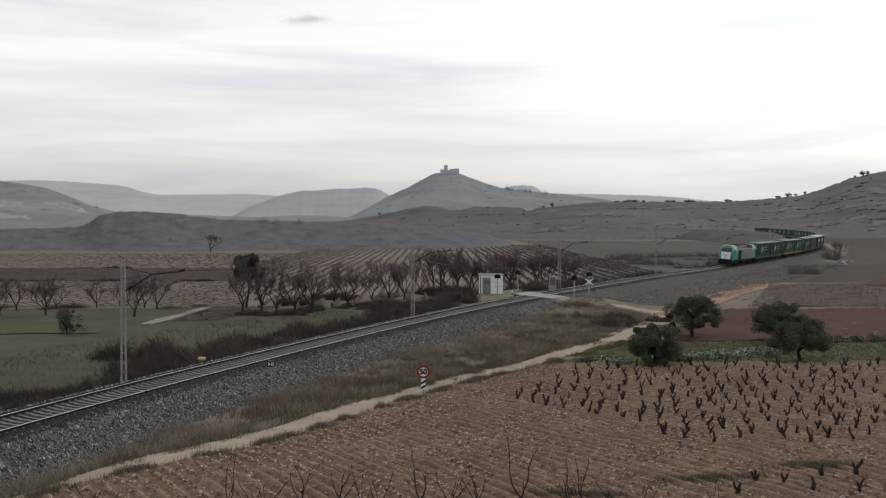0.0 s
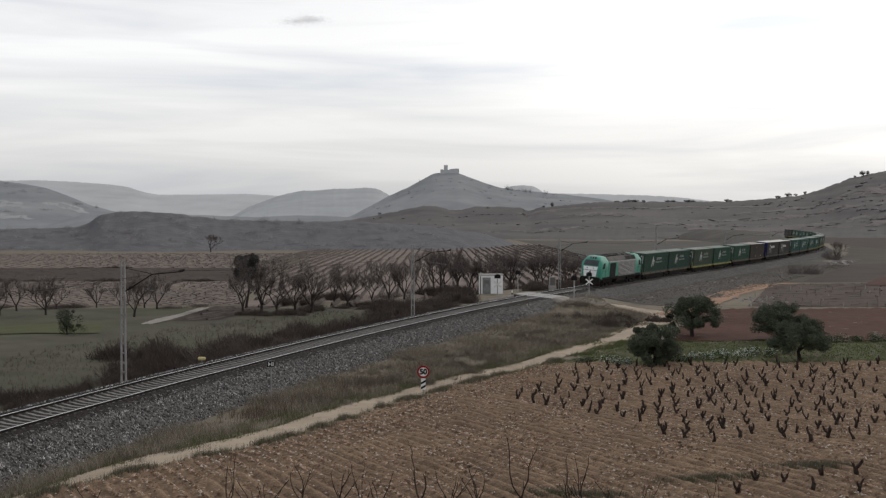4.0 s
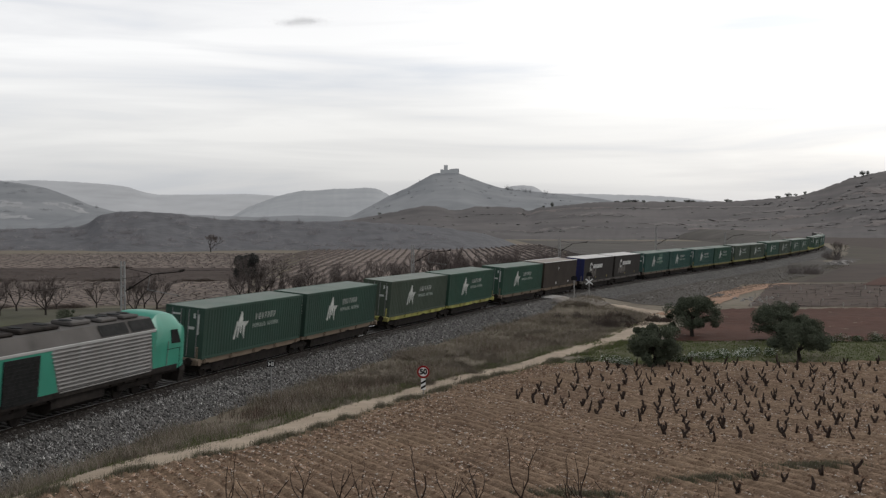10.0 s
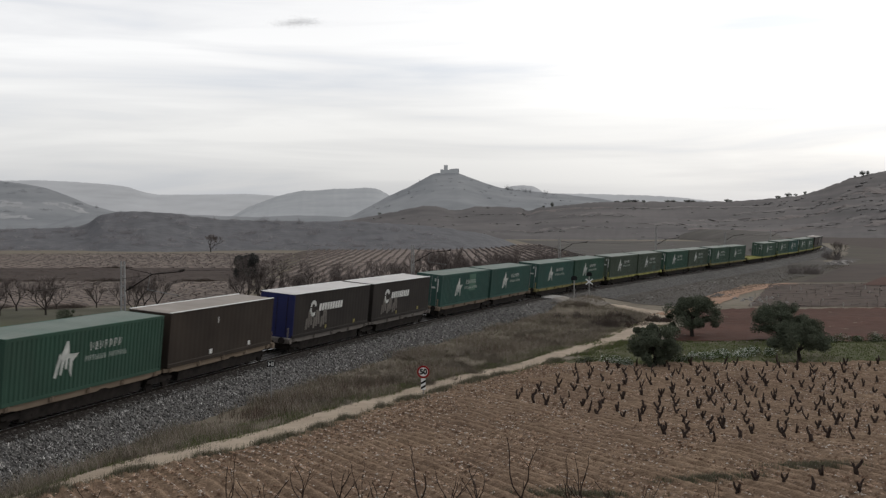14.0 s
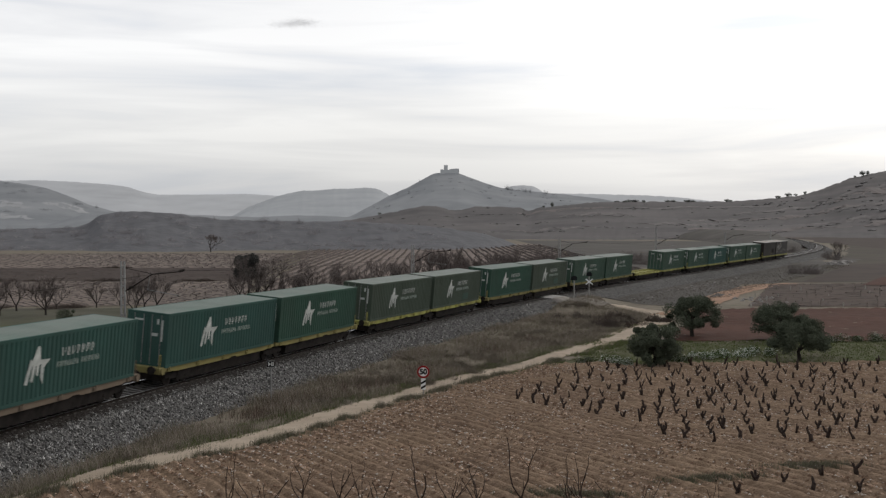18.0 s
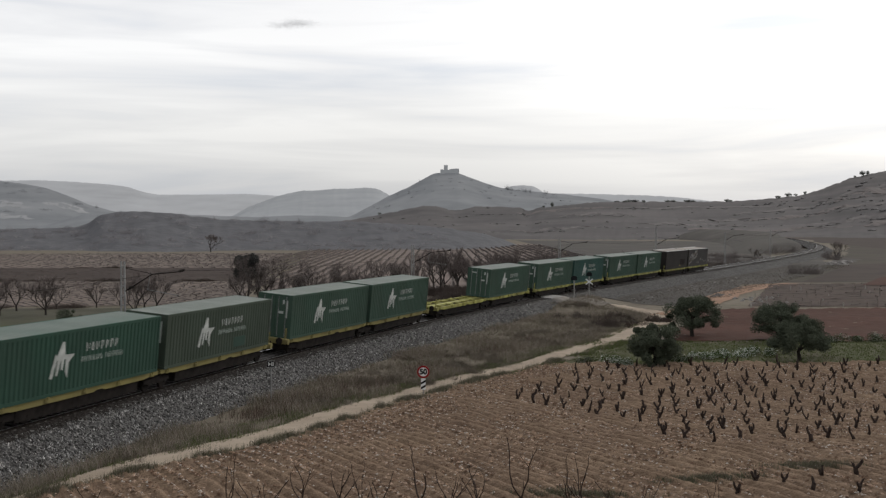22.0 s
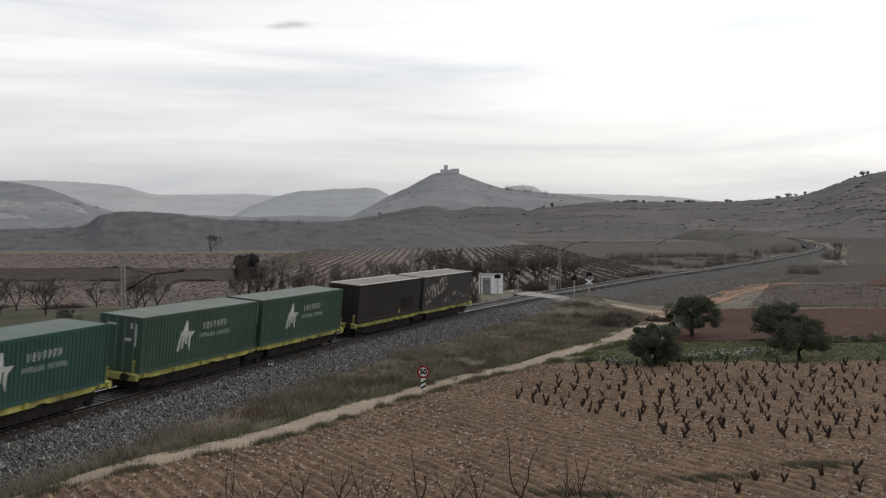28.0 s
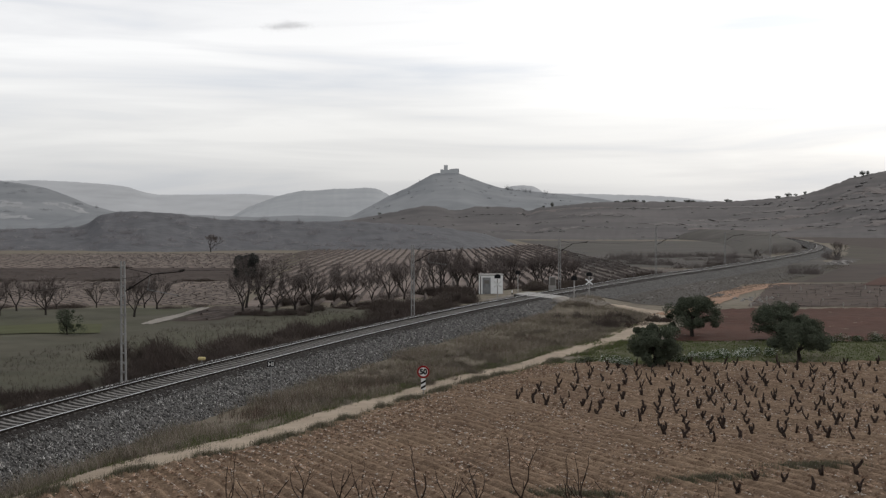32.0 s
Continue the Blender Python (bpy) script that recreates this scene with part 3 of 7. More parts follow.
def build_locomotive():
    """Local x towards the travel, y to the camera's side, z up from the rails; the body's front at x = 0."""
    loco = empty("locomotive", label="green and grey diesel locomotive with a white nose", category="locomotive")
    LB = 21.8
    # cab shells at both ends: loft of sections from nose to the cab's back
    def cab(front, name, sgn):
        bm = bmesh.new()
        # (distance from the nose, half width, floor, roof height)
        stations = [(0.0, 1.00, 1.30, 2.32), (0.06, 1.14, 1.24, 2.74), (0.16, 1.24, 1.20, 2.88), (0.30, 1.32, 1.15, 3.04), (0.50, 1.38, 1.1, 3.28), (0.74, 1.41, 1.05, 3.54), (1.0, 1.42, 1.0, 3.76), (1.3, 1.425, 1.0, 3.92), (1.7, 1.425, 1.0, 4.02), (2.3, 1.425, 1.0, 4.07), (3.1, 1.425, 1.0, 4.07), (3.4, 1.425, 1.0, 3.98), (3.9, 1.425, 1.0, 3.55)]
        rings = []
        for d, w, zf, zr in stations:
            ws = min(zr - 0.25, 2.15)
            top_w = w * (0.70 + 0.16 * min(1.0, max(0.0, (3.55 - zr) / 0.6)))
            eave = max(ws, min(zr - 0.30, 3.28))
            pts = [(-w, zf), (-w, ws), (-w * 0.985, eave), (-top_w, zr - 0.07), (-top_w * 0.5, zr), (top_w * 0.5, zr), (top_w, zr - 0.07), (w * 0.985, eave), (w, ws), (w, zf)]
            rings.append([bm.verts.new((front - sgn * d, y, z)) for y, z in pts])
        n = len(rings[0])
        for a, b in zip(rings, rings[1:]):
            for i in range(n - 1):
                bm.faces.new((a[i], a[i + 1], b[i + 1], b[i]))
        bm.faces.new(rings[0])
        bm.faces.new(rings[-1][::-1])
        bmesh.ops.recalc_face_normals(bm, faces=bm.faces)
        shell = part(name, bm, M["teal"], loco, "teal green cab shell", smooth=True)
        shell.data.set_sharp_from_angle(angle=radians(40))
        return shell
    front_cab = cab(0.0, "cab", 1)
    rear_cab = cab(-LB, "cab", -1)
    for c, fr, sg in ((front_cab, 0.0, 1), (rear_cab, -LB, -1)):
        def X(d):
            return fr - sg * d
        # nose mask, white, leaning with the nose
        bm = bmesh.new()
        v = [bm.verts.new((X(d) + sg * 0.03, y, z)) for d, y, z in ((0.0, -0.86, 1.36), (0.0, 0.86, 1.36), (0.0, 0.95, 2.30), (0.0, -0.95, 2.30), (0.056, 0.99, 2.70), (0.056, -0.99, 2.70))]
        bm.faces.new((v[0], v[1], v[2], v[3]))
        bm.faces.new((v[3], v[2], v[4], v[5]))
        bmesh.ops.recalc_face_normals(bm, faces=bm.faces)
        bmesh.ops.solidify(bm, geom=bm.faces[:], thickness=0.015)
        bmesh.ops.recalc_face_normals(bm, faces=bm.faces)
        mask = part("nose_panel", bm, M["nosewhite"], c, "white painted nose panel")
        bm = bmesh.new()
        box(bm, X(-0.045), 0, 2.20, 0.012, 1.9, 0.045)
        part("seam", bm, M["black"], mask)
        for y in (-0.42, 0.42):
            bm = bmesh.new()
            rod(bm, (X(0.03), y, 2.48), (X(0.0) + sg * 0.075, y, 2.48), 0.06, seg=10)
            part("tail_lamp", bm, M["black"], mask)
        bm = bmesh.new()
        rod(bm, (X(0.0), 0.0, 2.02), (X(0.0) + sg * 0.075, 0.0, 2.02), 0.10, seg=12)
        part("horn_grille", bm, M["black"], mask)
        bm = bmesh.new()
        ring = [(0.24 * math.cos(a * math.tau / 24), 1.62 + 0.18 * math.sin(a * math.tau / 24)) for a in range(24)]
        for i in range(24):
            a, b = ring[i], ring[(i + 1) % 24]
            rod(bm, (X(0) + sg * 0.045, a[0], a[1]), (X(0) + sg * 0.045, b[0], b[1]), 0.014, seg=4)
        part("emblem_ring", bm, M["galv"], mask)
        # windscreen
        bm = bmesh.new()
        vs = [bm.verts.new((X(d) + sg * 0.03, y, z + 0.01)) for d, y, z in ((0.09, -1.02, 2.82), (0.09, 1.02, 2.82), (0.71, 0.96, 3.52), (0.71, -0.96, 3.52))]
        bm.faces.new(vs)
        bmesh.ops.solidify(bm, geom=bm.faces[:], thickness=0.02)
        bmesh.ops.recalc_face_normals(bm, faces=bm.faces)
        ws = part("windscreen", bm, M["glass"], c, "raked dark windscreen")
        for y in (-0.45, 0.45):
            bm = bmesh.new()
            rod(bm, (X(0.10) + sg * 0.05, y, 2.85), (X(0.42) + sg * 0.06, y - 0.28, 3.22), 0.014, seg=4)
            part("wiper", bm, M["black"], ws)
        # roof lamps
        bm = bmesh.new()
        box(bm, X(1.18), 0, 3.82, 0.5, 0.86, 0.24, 0.05)
        hl = part("headlight_housing", bm, M["black"], c)
        for y in (-0.17, 0.17):
            bm = bmesh.new()
            rod(bm, (X(0.97), y, 3.84), (X(0.90), y, 3.83), 0.075, seg=12)
            part("headlight", bm, M["lamp"] if sg == 1 else M["glass"], hl, "clear headlight" if sg == 1 else "dark tail light")
        for y in (-0.98, 0.98):
            bm = bmesh.new()
            rod(bm, (X(0.12), y * 0.96, 1.42), (X(-0.05), y * 0.96, 1.42), 0.13, 0.11, seg=12)
            part("marker_lamp", bm, M["galv"], c, "round marker lamp")
        for y in (-1, 1):
            # side window and door of the cab
            bm = bmesh.new()
            pts = [(X(0.95), 2.38), (X(2.0), 2.42), (X(2.15), 3.16), (X(1.45), 3.14)]
            prism(bm, pts if y * sg > 0 else pts[::-1], y * 1.40, y * 1.44, "y")
            bmesh.ops.recalc_face_normals(bm, faces=bm.faces)
            part("side_window", bm, M["grille"], c, "dark cab side window")
            bm = bmesh.new()
            box(bm, X(0.95), y * 1.423, 1.55, 0.03, 0.012, 1.1)
            box(bm, X(1.7), y * 1.43, 2.12, 1.6, 0.012, 0.03)
            part("panel_gap", bm, M["black"], c)
            bm = bmesh.new()
            rod(bm, (X(2.45), y * 1.44, 1.2), (X(2.45), y * 1.47, 2.6), 0.018, seg=5)
            part("handrail", bm, M["galv"], c)
    # body between the cabs
    bm = bmesh.new()
    sec = [(-CABW, 1.0), (CABW, 1.0), (CABW, 3.28), (0.98, 3.92), (-0.98, 3.92), (-CABW, 3.28)]
    prism(bm, sec, -LB + 3.85, -3.85, "x")
    bmesh.ops.recalc_face_normals(bm, faces=bm.faces)
    for f in bm.faces:
        if f.normal.z > 0.3:
            f.material_index = 1
    part("body", bm, [M["loco_grey"], M["loco_roof"]], loco, "grey body with a sooty sloped roof")
    for y in (-1, 1):
        yy = y * (CABW + 0.008)
        bm = bmesh.new()
        pts = [(-3.8, 1.02), (-9.0, 1.02), (-8.2, 3.24), (-3.8, 3.24)]
        prism(bm, pts, yy - y * 0.006, yy + y * 0.006, "y")
        bmesh.ops.recalc_face_normals(bm, faces=bm.faces)
        part("front_side_panel", bm, M["teal"], loco, "teal green side panel")
        bm = bmesh.new()
        pts = [(-17.9, 1.02), (-17.4, 3.24), (-LB + 3.9, 3.24), (-LB + 3.9, 1.02)]
        prism(bm, pts, yy - y * 0.006, yy + y * 0.006, "y")
        bmesh.ops.recalc_face_normals(bm, faces=bm.faces)
        part("rear_side_panel", bm, M["teal"], loco, "teal green side panel")
        bm = bmesh.new()
        box(bm, -10.9, y * (CABW + 0.012), 3.27, 14.0, 0.05, 0.14, 0.015)
        part("gutter_rail", bm, M["cornice"], loco, "pale cornice along the eaves")
        bm = bmesh.new()
        box(bm, -5.95, y * (CABW + 0.03), 2.1, 2.7, 0.05, 2.0, 0.01)
        gr = part("side_grille", bm, M["grille"], loco, "tall dark intake grille")
        bm = bmesh.new()
        for i in range(12):
            box(bm, -5.95, y * (CABW + 0.06), 1.2 + i * 0.155, 2.6, 0.02, 0.03)
        part("louvre", bm, M["grille"], gr)
        for i in range(11):
            bm = bmesh.new()
            x0, x1 = -9.05 + 0.036 * i * 8 / 3.0 * 0.9, -17.6 + 0.02 * i
            prism(bm, [(0.0, -0.055), (0.055, -0.015), (0.055, 0.015), (0.0, 0.055)], x1, x0, "x")
            for v in bm.verts:
                v.co = Vector((v.co.x, y * (CABW + v.co.y), 1.2 + i * 0.185 + v.co.z))
            bmesh.ops.recalc_face_normals(bm, faces=bm.faces)
            part("corrugation_rib", bm, M["loco_grey"], loco)
        # roof-slope radiator openings near the rear
        for k, (xa, xb) in enumerate(((-15.2, -12.6), (-17.9, -15.5))):
            bm = bmesh.new()
            vs = [bm.verts.new((xx, y * w, z)) for xx, w, z in ((xa, 1.36, 3.37), (xb, 1.36, 3.37), (xb, 1.04, 3.86), (xa, 1.04, 3.86))]
            f = bm.faces.new(vs)
            for v in bm.verts:
                v.co += Vector((0, y * 0.02, 0.03))
            bmesh.ops.solidify(bm, geom=[f], thickness=0.015)
            bmesh.ops.recalc_face_normals(bm, faces=bm.faces)
            part("radiator_opening", bm, M["grille"], loco, "dark radiator opening in the roof slope")
        bm = bmesh.new()
        box(bm, -LB / 2, y * (CABW + 0.004), 1.12, LB - 2.4, 0.05, 0.28, 0.01)
        part("lower_skirt", bm, M["under"], loco, "sooty lower body edge")
        bm = bmesh.new()
        for k in range(10):
            box(bm, -10.9 + (k - 4.5) * 1.35, y * 1.30, 0.92, 0.9, 0.12, 0.12)
        part("sill_equipment", bm, M["under"], loco)
    # roof equipment
    for cx, l, w, hgt, mt in ((-5.2, 2.2, 1.5, 0.16, "under"), (-8.4, 3.2, 1.3, 0.20, "under"), (-12.0, 1.8, 1.1, 0.22, "loco_roof"), (-14.3, 1.6, 1.5, 0.18, "loco_roof"), (-16.4, 1.6, 1.5, 0.18, "loco_roof")):
        bm = bmesh.new()
        box(bm, cx, 0, 3.92 + hgt / 2, l, w, hgt, 0.06)
        hat = part("roof_hatch", bm, M[mt], loco)
        for k in (-0.3, 0.3):
            bm = bmesh.new()
            rod(bm, (cx + k * l, 0, 3.92 + hgt), (cx + k * l, 0, 3.95 + hgt), 0.32, seg=14)
            part("fan_cover", bm, M["grille"], hat)
    # underframe, tank, bogies, buffers
    bm = bmesh.new()
    box(bm, -LB / 2, 0, 0.9, LB - 0.6, 2.5, 0.24, 0.03)
    part("underframe", bm, M["under"], loco)
    bm = bmesh.new()
    prism(bm, [(-1.35, 0.95), (-1.35, 0.5), (-1.05, 0.25), (1.05, 0.25), (1.35, 0.5), (1.35, 0.95)], -13.2, -8.6, "x")
    bmesh.ops.recalc_face_normals(bm, faces=bm.faces)
    part("fuel_tank", bm, M["under"], loco, "grimy fuel tank between the bogies")
    for bx in (-4.7, -17.1):
        bm = bmesh.new()
        for y in (-1.12, 1.12):
            box(bm, bx, y, 0.62, 4.6, 0.16, 0.34, 0.05)
            for k in (-1.05, 1.05):
                rod(bm, (bx + k, y, 0.75), (bx + k, y, 1.05), 0.15, seg=10)
        box(bm, bx, 0, 0.6, 1.0, 2.2, 0.3)
        bog = part("bogie_frame", bm, M["under"], loco)
        for k in (-1.85, 0.0, 1.85):
            bm = bmesh.new()
            for y in (-0.87, 0.87):
                rod(bm, (bx + k, y - 0.07, 0.5), (bx + k, y + 0.07, 0.5), 0.5, seg=20)
            rod(bm, (bx + k, -1.2, 0.5), (bx + k, 1.2, 0.5), 0.1, seg=8)
            part("wheelset", bm, M["under"], bog)
    for sg, fr in ((1, 0.0), (-1, -LB)):
        bm = bmesh.new()
        prism(bm, [(-1.30, 0.22), (1.30, 0.22), (1.38, 0.80), (1.30, 1.28), (-1.30, 1.28), (-1.38, 0.80)], fr - sg * 0.7, fr - sg * 0.10, "x")
        bmesh.ops.recalc_face_normals(bm, faces=bm.faces)
        pl = part("snow_plough", bm, M["under"], loco, "black plough under the buffers")
        for y in (-0.95, 0.95):
            bm = bmesh.new()
            rod(bm, (fr - sg * 0.15, y, 1.03), (fr + sg * 0.38, y, 1.03), 0.13, 0.11, seg=10)
            rod(bm, (fr + sg * 0.38, y, 1.03), (fr + sg * 0.44, y, 1.03), 0.24, seg=14)
            part("buffer", bm, M["under"], pl)
        bm = bmesh.new()
        rod(bm, (fr - sg * 0.1, 0, 1.0), (fr + sg * 0.3, 0, 0.95), 0.09, seg=8)
        part("coupling_hook", bm, M["under"], pl)
    return loco


CLEN, CW, CH = 13.716, 2.5, 2.9
CONTAINER_PAINTS = {}


def paint(key, c1, c2, stain=(0.05, 0.05, 0.04), amount=0.45, rough=0.6):
    CONTAINER_PAINTS[key] = surf("container_paint_" + key, c1, c2, 0.6, stain, 0.35, amount, rough=rough)


paint("green", (0.034, 0.066, 0.050), (0.044, 0.082, 0.063), (0.039, 0.054, 0.045))
paint("bright_green", (0.034, 0.075, 0.054), (0.044, 0.092, 0.067), (0.038, 0.056, 0.045))
paint("blue_green", (0.034, 0.078, 0.066), (0.044, 0.097, 0.082), (0.041, 0.062, 0.055))
paint("faded_green", (0.056, 0.074, 0.056), (0.076, 0.096, 0.074), (0.048, 0.056, 0.043))
paint("pale_green", (0.046, 0.082, 0.060), (0.062, 0.102, 0.077), (0.046, 0.060, 0.046))
paint("brown_curtain", (0.023, 0.018, 0.015), (0.038, 0.031, 0.026), (0.050, 0.038, 0.030))
paint("black_curtain", (0.017, 0.015, 0.014), (0.029, 0.026, 0.024), (0.034, 0.028, 0.025))
paint("grey_curtain", (0.030, 0.029, 0.029), (0.046, 0.044, 0.043), (0.060, 0.053, 0.048), 0.6)
paint("repaint", (0.060, 0.125, 0.092), (0.072, 0.145, 0.108), (0.05, 0.10, 0.075))
paint("blue", (0.018, 0.022, 0.075), (0.024, 0.028, 0.095), (0.025, 0.025, 0.055))
ROOFS = {"green": surf("green_container_roof", (0.080, 0.120, 0.096), (0.125, 0.170, 0.142), 0.5, (0.165, 0.170, 0.150), 0.35, 0.7, rough=0.5),
         "pale": surf("bleached_container_roof", (0.155, 0.175, 0.152), (0.225, 0.245, 0.215), 0.5, (0.095, 0.110, 0.092), 0.4, 0.7, rough=0.5),
         "tarp": surf("dusty_tarpaulin_roof", (0.25, 0.222, 0.195), (0.33, 0.300, 0.270), 0.6, (0.165, 0.143, 0.125), 0.25, 0.6, rough=0.7),
         "white": surf("white_tarpaulin_roof", (0.48, 0.465, 0.45), (0.60, 0.585, 0.57), 0.6, (0.36, 0.335, 0.31), 0.3, 0.6, rough=0.6)}


def corrugated(n, length, depth, h):
    """A ribbed steel side panel of n ribs in the xz plane, bulging to +y."""
    pts = []
    p = length / n
    for i in range(n):
        x = -length / 2 + i * p
        pts += [(x, 0.0), (x + p * 0.30, 0.0), (x + p * 0.45, depth), (x + p * 0.85, depth)]
    pts.append((length / 2, 0.0))
    vs = [(x, y, z) for z in (0, h) for x, y in pts]
    k = len(pts)
    return vs, [(i, i + 1, k + i + 1, k + i) for i in range(k - 1)]


def meshdata(name, vs, fs, mat):
    me = bpy.data.meshes.new(name)
    me.from_pydata(vs, [], fs)
    me.materials.append(mat)
    return me


def bars(rows, y):
    """Flat raised marks: (x, z, width, height, slant) each."""
    bm = bmesh.new()
    for x, z, w, h, sl in rows:
        prism(bm, [(x, z), (x + w, z), (x + w + sl, z + h), (x + sl, z + h)], y, y + 0.012, "y")
    bmesh.ops.recalc_face_normals(bm, faces=bm.faces)
    return bm


# letter-sized blocks that stand for the company name
NAME_BLOCKS, LINE_BLOCKS = [], []
_r = random.Random(51)
for i in range(7):
    NAME_BLOCKS += [(i * 0.42, 0.0, 0.075, 0.40, 0.04 * _r.choice((-1, 0, 1))), (i * 0.42 + 0.17, 0.10, 0.05, 0.26, 0.05 * _r.choice((-1, 0, 1)))]
    if i % 2:
        NAME_BLOCKS.append((i * 0.42 + 0.05, _r.choice((0.0, 0.34)), 0.16, 0.05, 0.0))
for i in range(18):
    if i != 9:
        LINE_BLOCKS += [(i * 0.21, 0.0, 0.05, 0.26, 0.0), (i * 0.21 + 0.10, _r.choice((0.0, 0.08)), 0.03, 0.18, 0.0)]
EMBLEM = [[(-0.86, -0.72), (-0.66, -0.78), (-0.34, 0.20), (-0.52, 0.34)], [(-0.46, 0.10), (-0.04, 0.86), (0.10, 0.84), (0.20, 0.26), (0.02, 0.16)],
          [(-0.46, -0.62), (-0.30, -0.70), (-0.10, 0.10), (-0.30, 0.18)], [(-0.08, -0.40), (0.06, -0.46), (0.12, 0.12), (-0.04, 0.18)],
          [(0.24, -0.52), (0.42, -0.86), (0.46, -0.10), (0.24, 0.16)], [(0.18, 0.24), (0.88, 0.22), (0.48, -0.12), (0.28, 0.0)], [(-0.40, 0.10), (0.28, 0.26), (0.30, 0.06), (-0.34, -0.04)]]


M["weatheredmark"] = surf("weathered_white_marking", (0.34, 0.355, 0.335), (0.62, 0.63, 0.60), 1.6, (0.20, 0.23, 0.20), 3.0, 0.5, rough=0.7)


def build_green_container(paint_key, roof_key, label, patch=None):
    """Local x towards the travel, base at z = 0, middle of its length at x = 0."""
    c = empty("container", label=label, category="container", group="green containers on the train")
    pm = CONTAINER_PAINTS[paint_key]
    for y in (1, -1):
        vs, fs = corrugated(38, CLEN - 0.32, 0.036, CH - 0.30)
        ob = mesh_ob("side_panel", [(x * y, (CW / 2 - 0.045 + d) * y, z + 0.15) for x, d, z in vs], fs, pm, c)
        # white emblem, name and small line; they read from front to back on the camera's side
        bm = bmesh.new()
        for i, poly in enumerate(EMBLEM):
            prism(bm, [((2.15 - a * 1.12) * y, 1.56 + b) for a, b in poly], y * (CW / 2 - 0.006), y * (CW / 2 + 0.003 + 0.001 * i), "y")
        bmesh.ops.triangulate(bm, faces=bm.faces[:])
        bmesh.ops.recalc_face_normals(bm, faces=bm.faces)
        part("emblem", bm, M["weatheredmark"], ob, "white star-shaped emblem")["kind"] = "stuff"
        for nm, blocks, z0, k in (("name_marking", NAME_BLOCKS, 1.78, 1.0), ("small_line_marking", LINE_BLOCKS, 1.30, 1.0)):
            bm = bmesh.new()
            for bx, bz, w, h, sl in blocks:
                x0 = (0.15 if nm == "name_marking" else 0.55) - bx * k
                p = [(x0, z0 + bz), (x0 - w * k, z0 + bz), (x0 - w * k - sl, z0 + bz + h), (x0 - sl, z0 + bz + h)]
                prism(bm, [(a * y, b) for a, b in p], y * (CW / 2 - 0.006), y * (CW / 2 + 0.004), "y")
            bmesh.ops.recalc_face_normals(bm, faces=bm.faces)
            part(nm, bm, M["weatheredmark"] if nm == "name_marking" else M["fadedmark"], ob, "row of white blocks")["kind"] = "stuff"
        if patch and y > 0:
            bm = bmesh.new()
            prism(bm, [(patch[0], patch[2]), (patch[1], patch[2]), (patch[1], patch[3]), (patch[0], patch[3])], CW / 2 - 0.01, CW / 2 + 0.001, "y")
            bmesh.ops.recalc_face_normals(bm, faces=bm.faces)
            part("repaint_patch", bm, CONTAINER_PAINTS[patch[4]], ob, "repainted rectangle")
    # frame: posts, rails, castings
    for x in (-1, 1):
        for y in (-1, 1):
            bm = bmesh.new()
            box(bm, x * (CLEN / 2 - 0.08), y * (CW / 2 - 0.07), CH / 2, 0.16, 0.14, CH, 0.012)
            post = part("corner_post", bm, pm, c)
            for z in (0.06, CH - 0.06):
                bm = bmesh.new()
                box(bm, x * (CLEN / 2 - 0.085), y * (CW / 2 - 0.078), z, 0.185, 0.17, 0.126, 0.01)
                part("corner_casting", bm, pm, post)
    for y in (-1, 1):
        for z, h in ((0.08, 0.16), (CH - 0.07, 0.14)):
            bm = bmesh.new()
            box(bm, 0, y * (CW / 2 - 0.05), z, CLEN - 0.3, 0.09, h)
            part("side_rail", bm, pm, c)
    bm = bmesh.new()
    n = 34
    for i in range(n):
        x0, x1 = -CLEN / 2 + 0.1 + i * (CLEN - 0.2) / n, -CLEN / 2 + 0.1 + (i + 1) * (CLEN - 0.2) / n
        z = CH - 0.008
        xm = (x0 + x1) / 2
        bm.faces.new([bm.verts.new(p) for p in ((x0, -CW / 2 + 0.02, CH), (xm, -CW / 2 + 0.02, z), (xm, CW / 2 - 0.02, z), (x0, CW / 2 - 0.02, CH))])
        bm.faces.new([bm.verts.new(p) for p in ((xm, -CW / 2 + 0.02, z), (x1, -CW / 2 + 0.02, CH), (x1, CW / 2 - 0.02, CH), (xm, CW / 2 - 0.02, z))])
    bmesh.ops.remove_doubles(bm, verts=bm.verts, dist=0.0005)
    bmesh.ops.solidify(bm, geom=bm.faces[:], thickness=0.03)
    part("roof", bm, ROOFS[roof_key], c, "weathered pale green ribbed roof")
    bm = bmesh.new()
    box(bm, 0, 0, 0.13, CLEN - 0.2, CW - 0.2, 0.06)
    part("floor", bm, pm, c)
    # end with doors towards the travel, plain ribbed end behind
    for y in (-1, 1):
        bm = bmesh.new()
        box(bm, CLEN / 2 - 0.06, y * 0.575, CH / 2, 0.06, 1.12, CH - 0.28, 0.01)
        door = part("end_door", bm, pm, c)
        for k in (0.25, 0.8):
            bm = bmesh.new()
            rod(bm, (CLEN / 2 - 0.005, y * k, 0.12), (CLEN / 2 - 0.005, y * k, CH - 0.12), 0.022, seg=6)
            part("locking_rod", bm, M["galv"], door)
        bm = bmesh.new()
